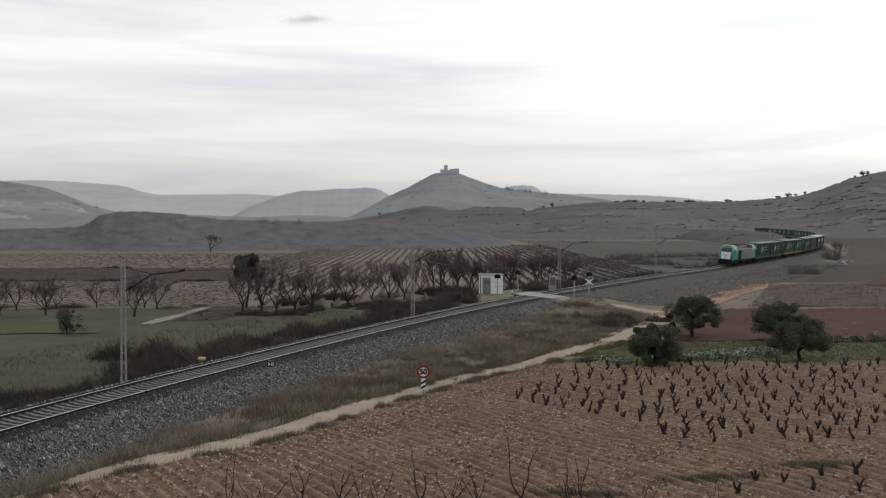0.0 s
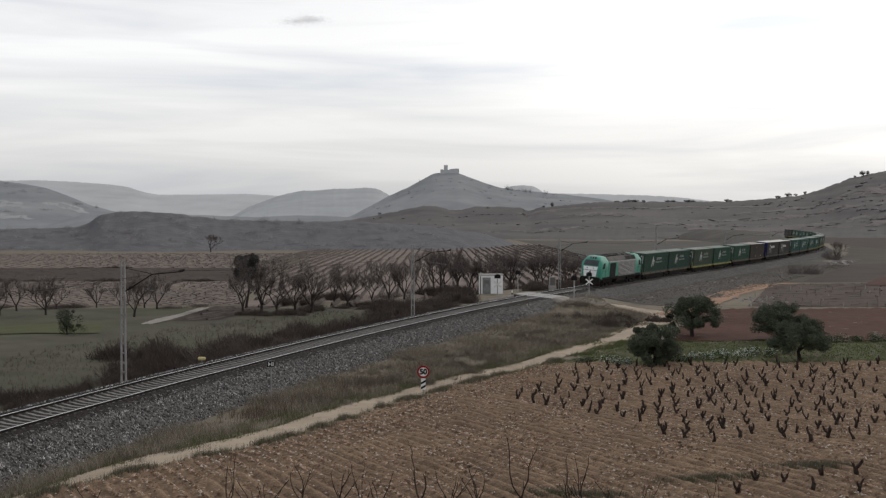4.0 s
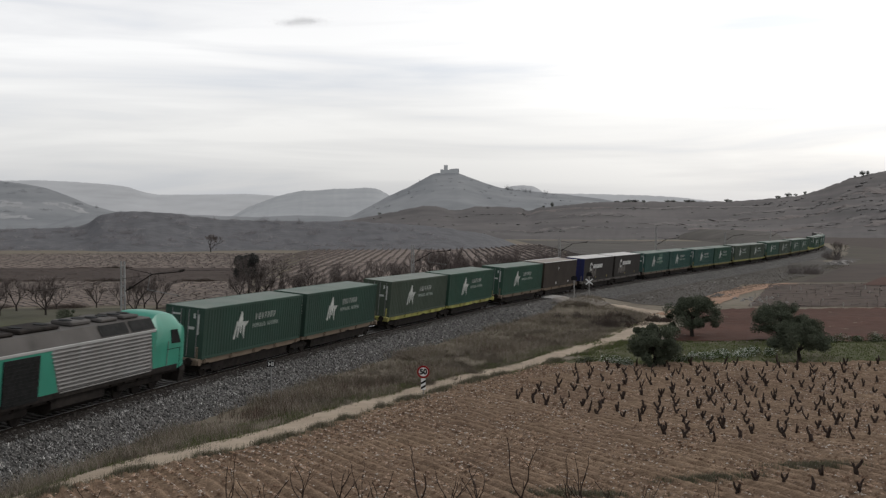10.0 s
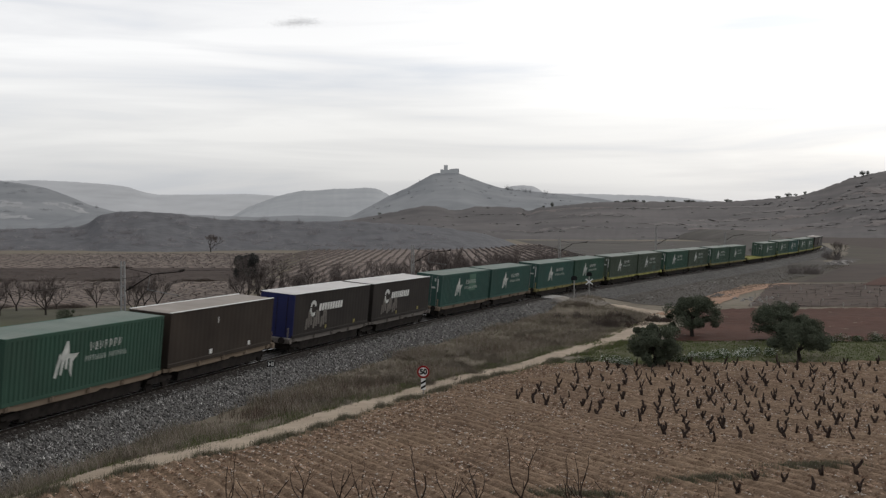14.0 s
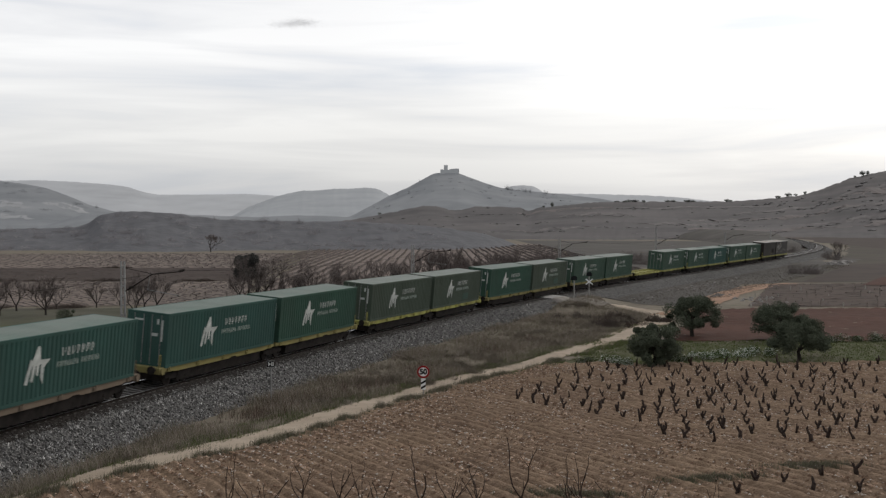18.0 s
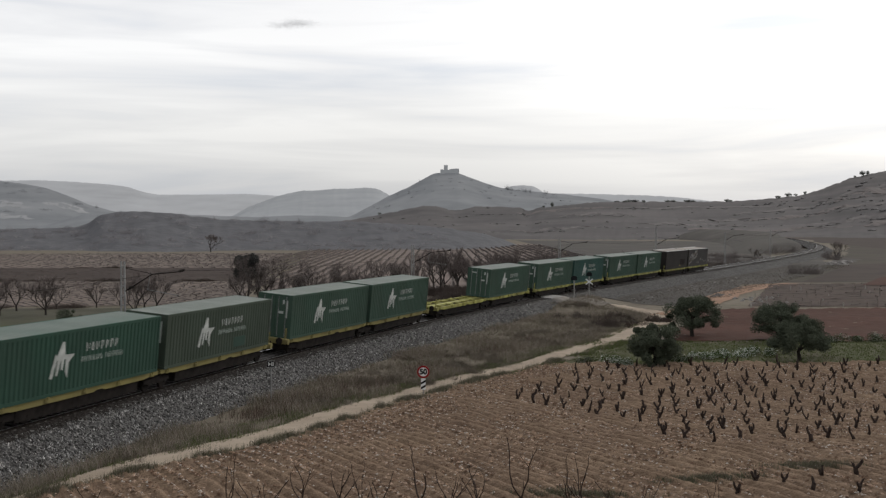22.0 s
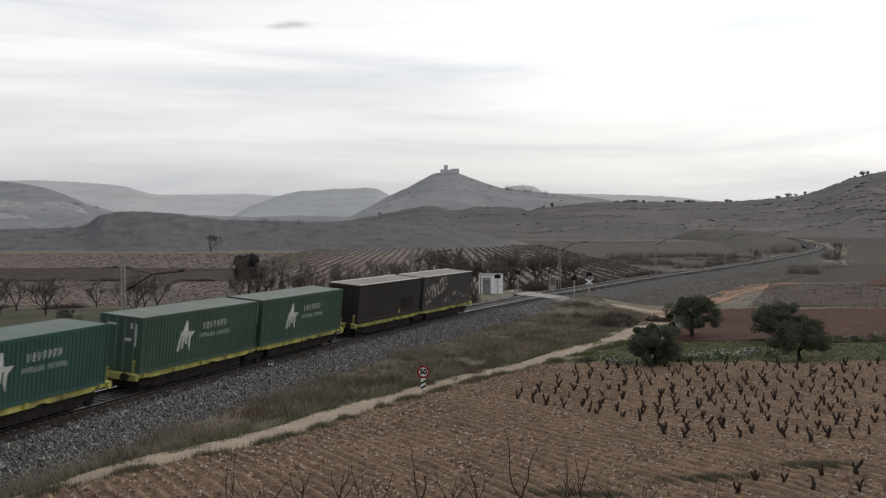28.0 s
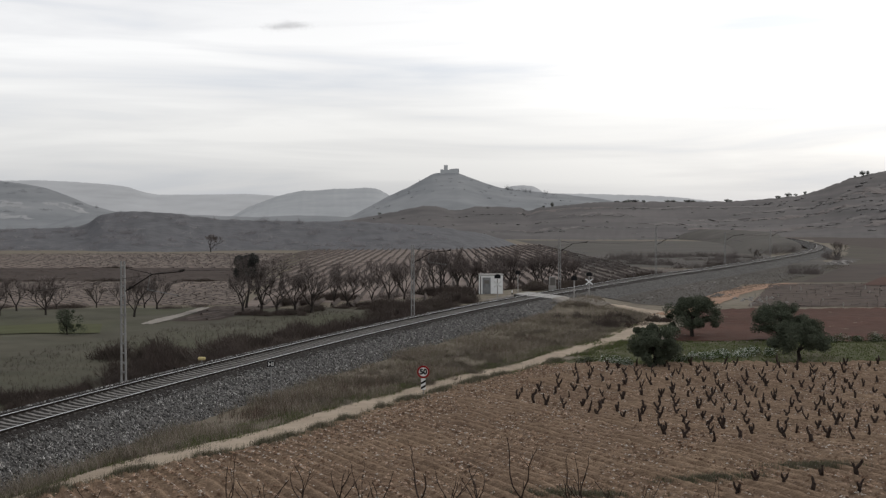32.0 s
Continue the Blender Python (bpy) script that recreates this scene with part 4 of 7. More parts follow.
        if y > 0:
            box(bm, CLEN / 2 - 0.024, 0.86, 1.95, 0.012, 0.10, 1.15)
            box(bm, CLEN / 2 - 0.024, 0.60, 2.42, 0.012, 0.12, 0.28)
            box(bm, CLEN / 2 - 0.024, 0.44, 1.72, 0.012, 0.36, 0.16)
        else:
            box(bm, CLEN / 2 - 0.024, -0.55, 2.45, 0.012, 0.5, 0.1)
        part("stencil_marking", bm, M["weatheredmark"], door)
    vs, fs = corrugated(9, CW - 0.3, 0.04, CH - 0.3)
    mesh_ob("end_panel", [(-CLEN / 2 + 0.05 - d, x, z + 0.15) for x, d, z in vs], fs, pm, c)
    for z, h in ((0.07, 0.14), (CH - 0.06, 0.12)):
        for x in (-1, 1):
            bm = bmesh.new()
            box(bm, x * (CLEN / 2 - 0.06), 0, z, 0.1, CW - 0.3, h)
            part("end_sill", bm, pm, c)
    return c


def build_curtain_body(side_key, front_key, roof_key, label, marks):
    """A swap body with smooth tarpaulin sides."""
    c = empty("swap_body", label=label, category="container", group="dark swap bodies on the train")
    H2 = 2.95
    for y in (1, -1):
        bm = bmesh.new()
        n = 24
        for i in range(n):
            x0, x1 = -CLEN / 2 + 0.06 + i * (CLEN - 0.12) / n, -CLEN / 2 + 0.06 + (i + 1) * (CLEN - 0.12) / n
            xm, w = (x0 + x1) / 2, CW / 2 - 0.012
            vs = [bm.verts.new((xx, y * yy, zz)) for xx, yy, zz in ((x0, w, 0.22), (xm, w + 0.006, 0.22), (xm, w + 0.006, H2 - 0.1), (x0, w, H2 - 0.1))]
            bm.faces.new(vs)
            vs = [bm.verts.new((xx, y * yy, zz)) for xx, yy, zz in ((xm, w + 0.006, 0.22), (x1, w, 0.22), (x1, w, H2 - 0.1), (xm, w + 0.006, H2 - 0.1))]
            bm.faces.new(vs)
        bmesh.ops.remove_doubles(bm, verts=bm.verts, dist=0.001)
        cur = part("side_curtain", bm, CONTAINER_PAINTS[side_key], c, "dark tarpaulin side curtain")
        if y > 0:
            for nm, mat, rows in marks:
                part(nm, bars(rows, CW / 2 + 0.003), M[mat], cur)["kind"] = "stuff"
        bm = bmesh.new()
        box(bm, 0, y * (CW / 2 - 0.05), 0.11, CLEN, 0.12, 0.22, 0.01)
        box(bm, 0, y * (CW / 2 - 0.04), H2 - 0.05, CLEN, 0.1, 0.1, 0.01)
        part("side_rail", bm, CONTAINER_PAINTS[side_key], c)
    for x, k in ((1, front_key), (-1, side_key)):
        bm = bmesh.new()
        box(bm, x * (CLEN / 2 - 0.05), 0, H2 / 2, 0.1, CW, H2 - 0.02, 0.015)
        end = part("end_wall", bm, CONTAINER_PAINTS[k], c)
        bm = bmesh.new()
        for yy in (-0.75, 0.0, 0.75):
            rod(bm, (x * (CLEN / 2 + 0.012), yy, 0.2), (x * (CLEN / 2 + 0.012), yy, H2 - 0.2), 0.02, seg=6)
        part("locking_rod", bm, M["under"], end)
    bm = bmesh.new()
    n = 16
    for i in range(n):
        x0, x1 = -CLEN / 2 + i * CLEN / n, -CLEN / 2 + (i + 1) * CLEN / n
        z = H2 + 0.007
        bm.faces.new([bm.verts.new(p) for p in ((x0, -CW / 2, H2), ((x0 + x1) / 2, -CW / 2, z), ((x0 + x1) / 2, CW / 2, z), (x0, CW / 2, H2))])
        bm.faces.new([bm.verts.new(p) for p in (((x0 + x1) / 2, -CW / 2, z), (x1, -CW / 2, H2), (x1, CW / 2, H2), ((x0 + x1) / 2, CW / 2, z))])
    bmesh.ops.remove_doubles(bm, verts=bm.verts, dist=0.0005)
    bmesh.ops.solidify(bm, geom=bm.faces[:], thickness=0.03)
    roof = part("roof", bm, ROOFS[roof_key], c, "dusty pale tarpaulin roof")
    for y in (-1, 1):
        bm = bmesh.new()
        box(bm, 0, y * (CW / 2 - 0.06), H2 + 0.012, CLEN, 0.13, 0.03, 0.008)
        part("roof_edge", bm, M["whitedirty"], roof, "pale edge strip")
    bm = bmesh.new()
    box(bm, 0, 0, 0.1, CLEN - 0.2, CW - 0.3, 0.1)
    part("floor", bm, M["under"], c)
    return c


M["fadedmark"] = surf("faded_marking", (0.20, 0.25, 0.215), (0.36, 0.40, 0.365), 4.0, rough=0.7)
M["yellow"] = surf("dirty_yellow_frame", (0.330, 0.325, 0.085), (0.500, 0.485, 0.150), 1.2, (0.115, 0.095, 0.050), 1.1, 0.75, rough=0.6)
M["dull_yellow"] = surf("grimy_yellow_frame", (0.22, 0.19, 0.07), (0.33, 0.29, 0.11), 1.2, (0.10, 0.08, 0.05), 0.6, 0.6, rough=0.7)
M["tan"] = surf("rust_tan_frame", (0.17, 0.13, 0.095), (0.25, 0.20, 0.15), 1.0, (0.08, 0.06, 0.045), 0.5, 0.6, rough=0.75)
M["greyframe"] = surf("grey_brown_frame", (0.13, 0.12, 0.11), (0.22, 0.20, 0.185), 1.0, (0.07, 0.06, 0.05), 0.5, 0.6, rough=0.75)
DECK = 1.06
SECOND = 14.49                 # from the first platform to the second


def build_wagon(mat, label):
    """Twin platform wagon, local x towards the travel, first platform's front edge of load at x = 0."""
    w = empty("container_wagon", label=label, category="freight wagon", group="container wagons of the train")
    m = M[mat]
    for k in (0, 1):
        cx = -CLEN / 2 - k * SECOND
        for y in (-1, 1):
            bm = bmesh.new()
            # fish-bellied side sill, lower in the middle third, with notches
            top, half = DECK - 0.02, CLEN / 2 + 0.25
            lo = [(-half, top - 0.18), (-half + 0.9, top - 0.20), (-half + 1.5, top - 0.27), (-1.9, top - 0.27), (-1.6, top - 0.19), (-1.1, top - 0.19), (-0.8, top - 0.27), (half - 1.5, top - 0.27), (half - 0.9, top - 0.20), (half, top - 0.18)]
            prism(bm, [(cx + a, b) for a, b in lo] + [(cx + half, top), (cx - half, top)], y * 1.14 - 0.05, y * 1.14 + 0.05, "y")
            bmesh.ops.recalc_face_normals(bm, faces=bm.faces)
            sill = part("side_sill", bm, m, w)
            for d in (-6.4, -3.1, 0.0, 3.1, 6.4):
                bm = bmesh.new()
                box(bm, cx + d, y * 1.21, DECK - 0.14, 0.34, 0.10, 0.20, 0.02)
                box(bm, cx + d, y * 1.23, DECK - 0.10, 0.10, 0.13, 0.26, 0.02)
                part("load_bracket", bm, m, sill)
        bm = bmesh.new()
        box(bm, cx, 0, DECK - 0.2, CLEN + 0.4, 0.5, 0.3, 0.02)
        part("centre_beam", bm, m, w)
        # solid black block added under the platform in place of deep shade
        bm = bmesh.new()
        prism(bm, [(-1.12, 0.88), (-1.05, 0.20), (1.05, 0.20), (1.12, 0.88)], cx - 5.2, cx + 5.2, "x")
        bmesh.ops.recalc_face_normals(bm, faces=bm.faces)
        part("brake_gear", bm, M["under"], w, "black block filling the shaded space under the floor")
        for d in (-6.4, -4.6, -2.2, 0.0, 2.2, 4.6, 6.4):
            bm = bmesh.new()
            box(bm, cx + d, 0, DECK - 0.10, 0.22, 2.2, 0.15, 0.02)
            part("cross_member", bm, m, w)
    for k, bx in enumerate((-1.7, -CLEN - 0.38, -CLEN - SECOND + 1.7)):
        bm = bmesh.new()
        for y in (-1.0, 1.0):
            prism(bm, [(bx - 1.35, 0.45), (bx - 0.5, 0.36), (bx + 0.5, 0.36), (bx + 1.35, 0.45), (bx + 1.35, 0.62), (bx + 0.4, 0.70), (bx - 0.4, 0.70), (bx - 1.35, 0.62)], y - 0.06, y + 0.06, "y")
        # plain box added inside the bogie to keep the space under it dark
        box(bm, bx, 0, 0.50, 2.7, 1.5, 0.5)
        bmesh.ops.recalc_face_normals(bm, faces=bm.faces)
        bog = part("bogie_frame", bm, M["under"], w)
        for d in (-0.9, 0.9):
            bm = bmesh.new()
            for y in (-0.87, 0.87):
                rod(bm, (bx + d, y - 0.065, 0.42), (bx + d, y + 0.065, 0.42), 0.42, seg=18)
            rod(bm, (bx + d, -1.1, 0.42), (bx + d, 1.1, 0.42), 0.08, seg=8)
            part("wheelset", bm, M["under"], bog)
    for x, sg in ((0.35, 1), (-CLEN - SECOND - 0.35, -1)):
        bm = bmesh.new()
        box(bm, x, 0, DECK - 0.12, 0.5, 2.5, 0.34, 0.03)
        head = part("head_stock", bm, m, w)
        for y in (-0.9, 0.9):
            bm = bmesh.new()
            rod(bm, (x + sg * 0.2, y, 1.0), (x + sg * 0.52, y, 1.0), 0.12, seg=10)
            rod(bm, (x + sg * 0.52, y, 1.0), (x + sg * 0.57, y, 1.0), 0.23, seg=14)
            part("buffer", bm, M["under"], head)
        for y in (-1.1, 1.1):
            bm = bmesh.new()
            for d in (0.0, 0.28):
                rod(bm, (x - sg * 0.05 + sg * d * 0.6, y, DECK), (x - sg * 0.05 + sg * d * 0.6, y, DECK + 0.72), 0.028, seg=6)
            rod(bm, (x - sg * 0.05, y, DECK + 0.72), (x - sg * 0.05 + sg * 0.168, y, DECK + 0.72), 0.028, seg=6)
            part("grab_frame", bm, m, head)
        bm = bmesh.new()
        rod(bm, (x, 1.27, DECK - 0.12), (x, 1.33, DECK - 0.12), 0.2, seg=12)
        part("brake_wheel", bm, m, head)
    bm = bmesh.new()
    box(bm, -CLEN - 0.38, 0, DECK - 0.2, 0.9, 1.5, 0.22, 0.04)
    part("articulation", bm, M["under"], w)
    return w


locomotive = build_locomotive()
WAGON_PITCH, FIRST_LOAD = 31.617, 23.89
wagon_kinds = {k: build_wagon(k, l) for k, l in (("yellow", "twin platform wagon with a dirty yellow frame"), ("dull_yellow", "twin platform wagon with a grimy yellow frame"), ("tan", "twin platform wagon with a rust-tan frame"), ("greyframe", "twin platform wagon with a grey-brown frame"))}
ORDER_W = ["tan", "yellow", "tan", "greyframe", "tan", "dull_yellow", "yellow", "dull_yellow", "dull_yellow", "yellow", "yellow", "yellow", "yellow"]
NAME_RING = []
for i in range(14):
    a0 = radians(35 + i * 22)
    if i in (6, 13):
        continue
    NAME_RING.append((3.72 - 0.44 * math.cos(a0) - 0.1, 1.83 + 0.44 * math.sin(a0) - 0.12, 0.21, 0.24, -0.04))
SLANT_BLOCKS = NAME_RING + [(2.75 - i * 0.47 - 0.36, 1.60, 0.34, 0.50, -0.10) for i in range(9)]
SCRIBBLE = [(4.6 - i * 0.42, 0.45 + 0.12 * ((i * 7) % 3), 0.30, 0.75 + 0.18 * ((i * 5) % 3), 0.10 * ((i % 3) - 1)) for i in range(9)]
MARKED = [("name_marking", "whitedirty", SLANT_BLOCKS), ("faded_scrawl", "greyframe", SCRIBBLE), ("data_plate", "dull_yellow", [(-4.1, 0.28, 0.28, 0.26, 0), (1.2, 0.28, 0.28, 0.26, 0)])]
PLAIN = [("data_plate", "whitedirty", [(1.6, 0.30, 0.34, 0.26, 0), (-3.6, 0.30, 0.30, 0.26, 0), (1.0, 2.0, 0.10, 0.34, 0)])]
PLAIN2 = [("data_plate", "dull_yellow", [(-2.2, 0.3, 0.4, 0.28, 0)]), ("faded_scrawl", "under", [(-2.6 - i * 0.4, 0.55, 0.3, 0.9, 0.05) for i in range(7)])]
rg = random.Random(33)
STROKES = []
for i in range(7):
    # rounded overlapping letters-like lumps, each a ring of short slabs
    cx, cz, r0 = 5.6 - 0.74 * i, 1.05 + 0.17 * i, rg.uniform(0.46, 0.66)
    for k in range(9):
        a = math.tau * k / 9
        STROKES.append((cx + r0 * 0.75 * math.cos(a) + rg.uniform(-0.1, 0.1), cz + r0 * math.sin(a) + rg.uniform(-0.1, 0.1), rg.uniform(0.12, 0.26), rg.uniform(0.20, 0.42), rg.uniform(-0.2, 0.2)))
SMEARS = [(0.9 - 0.42 * i + rg.uniform(-0.15, 0.15), 0.35 + rg.uniform(0.0, 0.75), rg.uniform(0.12, 0.4), rg.uniform(0.10, 0.45), rg.uniform(-0.2, 0.2)) for i in range(26)]
TAGGED = [("painted_scrawl", "fadedgrey", STROKES[0::2]), ("tan_scrawl", "tan", STROKES[1::4]), ("white_scrawl", "palespray", STROKES[3::4]), ("faded_scrawl", "greyframe", SMEARS[0::2]), ("grey_smear", "fadedgrey", SMEARS[1::3])]
M["palespray"] = surf("pale_grey_spray", (0.34, 0.33, 0.32), (0.50, 0.48, 0.47), 2.0, (0.15, 0.145, 0.14), 1.2, 0.5)
M["fadedgrey"] = surf("smeared_grey_spray", (0.22, 0.21, 0.20), (0.38, 0.365, 0.35), 2.0, (0.08, 0.078, 0.075), 1.2, 0.5)
loads = {
    "green": build_green_container("green", "green", "dark green corrugated container with a white emblem"),
    "bright": build_green_container("bright_green", "green", "bright green corrugated container with a white emblem"),
    "blue": build_green_container("blue_green", "green", "blue-green corrugated container with a white emblem"),
    "faded": build_green_container("faded_green", "pale", "faded grey-green corrugated container with a white emblem"),
    "pale": build_green_container("pale_green", "pale", "weathered pale green container with a bleached roof"),
    "patch": build_green_container("blue_green", "green", "blue-green container with a lighter repainted rectangle", (-0.7, -2.6, 1.1, 2.7, "repaint")),
    "fadedpatch": build_green_container("faded_green", "pale", "faded green container with a dark repainted rectangle", (-1.6, -3.2, 0.35, 0.95, "green")),
    "brown": build_curtain_body("brown_curtain", "brown_curtain", "tarp", "dark brown tarpaulin swap body with a dusty roof", PLAIN),
    "bluefront": build_curtain_body("black_curtain", "blue", "white", "black tarpaulin swap body with a blue end and white marks", MARKED),
    "black": build_curtain_body("black_curtain", "black_curtain", "white", "black tarpaulin swap body with white marks", MARKED),
    "darkplain": build_curtain_body("black_curtain", "black_curtain", "tarp", "plain black tarpaulin swap body with a dusty roof", PLAIN2),
    "scrawled": build_curtain_body("grey_curtain", "grey_curtain", "tarp", "black tarpaulin swap body covered in faded grey spray paint", TAGGED),
}
ORDER_L = ["green", "green", "faded", "bright", "bright", "brown", "bluefront", "black", "patch", "blue", "blue", "bright", "faded", "fadedpatch", "bright", "fadedpatch", "pale", "pale", None, "pale", "pale", "blue", "pale", "pale", "darkplain", "scrawled"]
TRAIN = [("loco", locomotive, 0.0, 10.9, 5.6, 0.0)]


def build_train():
    used = set()
    for i, k in enumerate(ORDER_W):
        ob = wagon_kinds[k]
        if k in used:
            ob = copy_thing(ob, Matrix())
        used.add(k)
        TRAIN.append(("wagon", ob, FIRST_LOAD + i * WAGON_PITCH, 14.1, 12.2, 0.0))
    for i, k in enumerate(ORDER_L):
        if k is None:
            continue
        ob = loads[k]
        if k in used:
            ob = copy_thing(ob, Matrix())
        used.add(k)
        start = FIRST_LOAD + (i // 2) * WAGON_PITCH
        TRAIN.append(("load", ob, start, 14.1, 12.2, CLEN / 2 + (i % 2) * SECOND))


build_train()


def front_at(t):
    """Where the locomotive's nose is along the line, t seconds into the clip."""
    u = t / 10
    return 185.439 - 213.085 * u - 0.305 * u ** 2 + 2.611 * u ** 3 - 0.394 * u ** 4


def motions():
    for what, ob, start, mid, half, along in TRAIN:
        rows = []
        for t in range(33):
            c = front_at(t) + start + mid
            a, b = line(c - half), line(c + half)
            yaw = math.degrees(math.atan2(a[1] - b[1], a[0] - b[0]))
            m = pose((a[0] + b[0]) / 2, (a[1] + b[1]) / 2, (a[2] + b[2]) / 2, 0, 0, yaw) @ pose(0, 0, 0, -CANT, 0, 0) @ Matrix.Translation((mid - along, 0, DECK + 0.005 if what == "load" else 0.004))
            rows.append((t, m))
        walk(ob, rows)
    walk(cloud, [(0, pose(-332.0, 3000, 496.5)), (32, pose(-381.0, 3000, 481.5))])


# ---- trackside furniture ----
def frame_at(x, y, z=None, rz=0.0):
    return pose(x, y, gz(x, y) if z is None else z, 0, 0, rz)


def build_mast(s, o, arm, extra=0.0):
    p = beside(s, o)
    h = math.degrees(line(s)[3])
    base = line(s)[2] - 1.05
    m = empty("catenary_mast", pose(p.x, p.y, base, 0, 0, -h), "lattice steel railway mast with a cantilever arm", "mast", "masts along the line")
    H = 7.5 + extra
    for x in (-0.15, 0.15):
        bm = bmesh.new()
        k = 0.7
        prism(bm, [(x - 0.045, 0), (x + 0.045, 0), (x * k + 0.04, H), (x * k - 0.04, H)], -0.05, 0.05, "y")
        bmesh.ops.recalc_face_normals(bm, faces=bm.faces)
        part("upright", bm, M["mast"], m)
    for i in range(13 + int(extra / 0.56)):
        bm = bmesh.new()
        z = 0.45 + i * 0.56
        w = 0.30 - 0.09 * z / H
        box(bm, 0, 0, z, w, 0.08, 0.09)
        part("batten_plate", bm, M["mast"], m)
    bm = bmesh.new()
    box(bm, 0, 0, 0.1, 0.9, 0.9, 0.5, 0.04)
    part("footing", bm, M["concrete"], m, "concrete footing")
    # cantilever towards the track, x is the side of the line
    bm = bmesh.new()
    rod(bm, (0.15, 0, 5.75), (1.9, 0, 6.75), 0.035)
    rod(bm, (1.9, 0, 6.75), (arm + 0.3, 0, 6.95), 0.03)
    can = part("cantilever", bm, M["under"], m, "dark slanting cantilever tube")
    bm = bmesh.new()
    rod(bm, (0.15, 0, 7.1), (1.9, 0, 6.78), 0.015, seg=4)
    part("stay", bm, M["under"], can)
    for x, z in ((0.55, 5.98), (arm + 0.2, 6.98)):
        bm = bmesh.new()
        for j in range(4):
            rod(bm, (x - 0.14 + j * 0.09, 0, z - 0.03 + 0.02 * j), (x - 0.10 + j * 0.09, 0, z - 0.02 + 0.02 * j), 0.075, seg=10)
        part("insulator", bm, M["under"], can)
    bm = bmesh.new()
    rod(bm, (1.6, 0, 5.85), (arm, 0, 5.55), 0.022, seg=5)
    rod(bm, (1.6, 0, 5.85), (1.75, 0, 6.66), 0.02, seg=5)
    part("steady_arm", bm, M["galv"], can)
    return m


MASTS = [(-0.9, -4.2), (50.0, -4.2), (100.5, -4.2), (151.5, -4.2), (203.5, -4.2), (254.0, -4.2), (-51.0, -4.2)]
for s_, o_ in MASTS:
    build_mast(s_, o_, 3.6, 1.3 if s_ == 151.5 else 0.0)


def wire(name, s0, s1, o, z_end, sag, label):
    """One continuous sagging tube."""
    n, vs = 14, []
    for i in range(n + 1):
        p = beside(s0 + (s1 - s0) * i / n, o, z_end - sag * 4 * (i / n) * (1 - i / n))
        vs += [p + Vector((0.011 * a, 0, 0.011 * b)) for a, b in ((-1, 0), (0, 1), (1, 0), (0, -1))]
    fs = [(4 * i + k, 4 * i + (k + 1) % 4, 4 * i + 4 + (k + 1) % 4, 4 * i + 4 + k) for i in range(n) for k in range(4)]
    tagged(mesh_ob(name, vs, fs, M["under"], smooth=True), label, "cable", "overhead wires")


ms = sorted(s_ for s_, o_ in MASTS)
for a, b in zip(ms, ms[1:]):
    wire("overhead_wire", a, b, -0.8, 5.95, 0.55, "thin dark overhead wire sagging between masts")


def text_plate(parent, body, size, x, y, z, mat, name="lettering"):
    cu = bpy.data.curves.new(name, "FONT")
    cu.body, cu.size, cu.extrude, cu.align_x, cu.align_y = body, size, 0.003, "CENTER", "CENTER"
    cu.offset = 0.022
    ob = bpy.data.objects.new(name, cu)
    scene.collection.objects.link(ob)
    dg = bpy.context.evaluated_depsgraph_get()
    me = bpy.data.meshes.new_from_object(ob.evaluated_get(dg))
    bpy.data.objects.remove(ob)
    t = new(name, me)
    me.materials.clear()
    me.materials.append(mat)
    t.parent = parent
    t.matrix_basis = pose(x, y, z, 90, 0, 0)
    return t


def build_speed_sign(x, y):
    s = empty("speed_limit_sign", frame_at(x, y), "round white speed limit sign with a red rim, reading 50", "traffic sign")
    bm = bmesh.new()
    rod(bm, (0, 0, -0.2), (0, 0, 1.75), 0.03, seg=10)
    part("post", bm, M["galv"], s)
    bm = bmesh.new()
    rod(bm, (0, -0.035, 1.38), (0, -0.06, 1.38), 0.36, seg=40)
    disc = part("disc", bm, M["white"], s, "white sign face")
    bm = bmesh.new()
    for i in range(40):
        a, b = i * math.tau / 40, (i + 1) * math.tau / 40
        vs = [bm.verts.new((r * math.cos(t), -0.066, 1.38 + r * math.sin(t))) for r, t in ((0.365, a), (0.365, b), (0.265, b), (0.265, a))]
        bm.faces.new(vs)
    bmesh.ops.remove_doubles(bm, verts=bm.verts, dist=0.0005)
    bmesh.ops.solidify(bm, geom=bm.faces[:], thickness=0.008)
    part("rim", bm, M["red"], disc, "red rim")
    text_plate(disc, "50", 0.44, 0, -0.068, 1.375, M["black"])
    bm = bmesh.new()
    box(bm, 0, -0.045, 0.66, 0.27, 0.02, 0.66, 0.004)
    plate = part("marker_plate", bm, M["white"], s, "white plate with black slanting bands")
    for z in (0.44, 0.72):
        bm = bmesh.new()
        prism(bm, [(-0.135, z - 0.09), (0.135, z + 0.06), (0.135, z + 0.19), (-0.135, z + 0.04)], -0.064, -0.057, "y")
        bmesh.ops.recalc_face_normals(bm, faces=bm.faces)
        part("black_band", bm, M["black"], plate)
    return s


build_speed_sign(-1.17, 72.4)


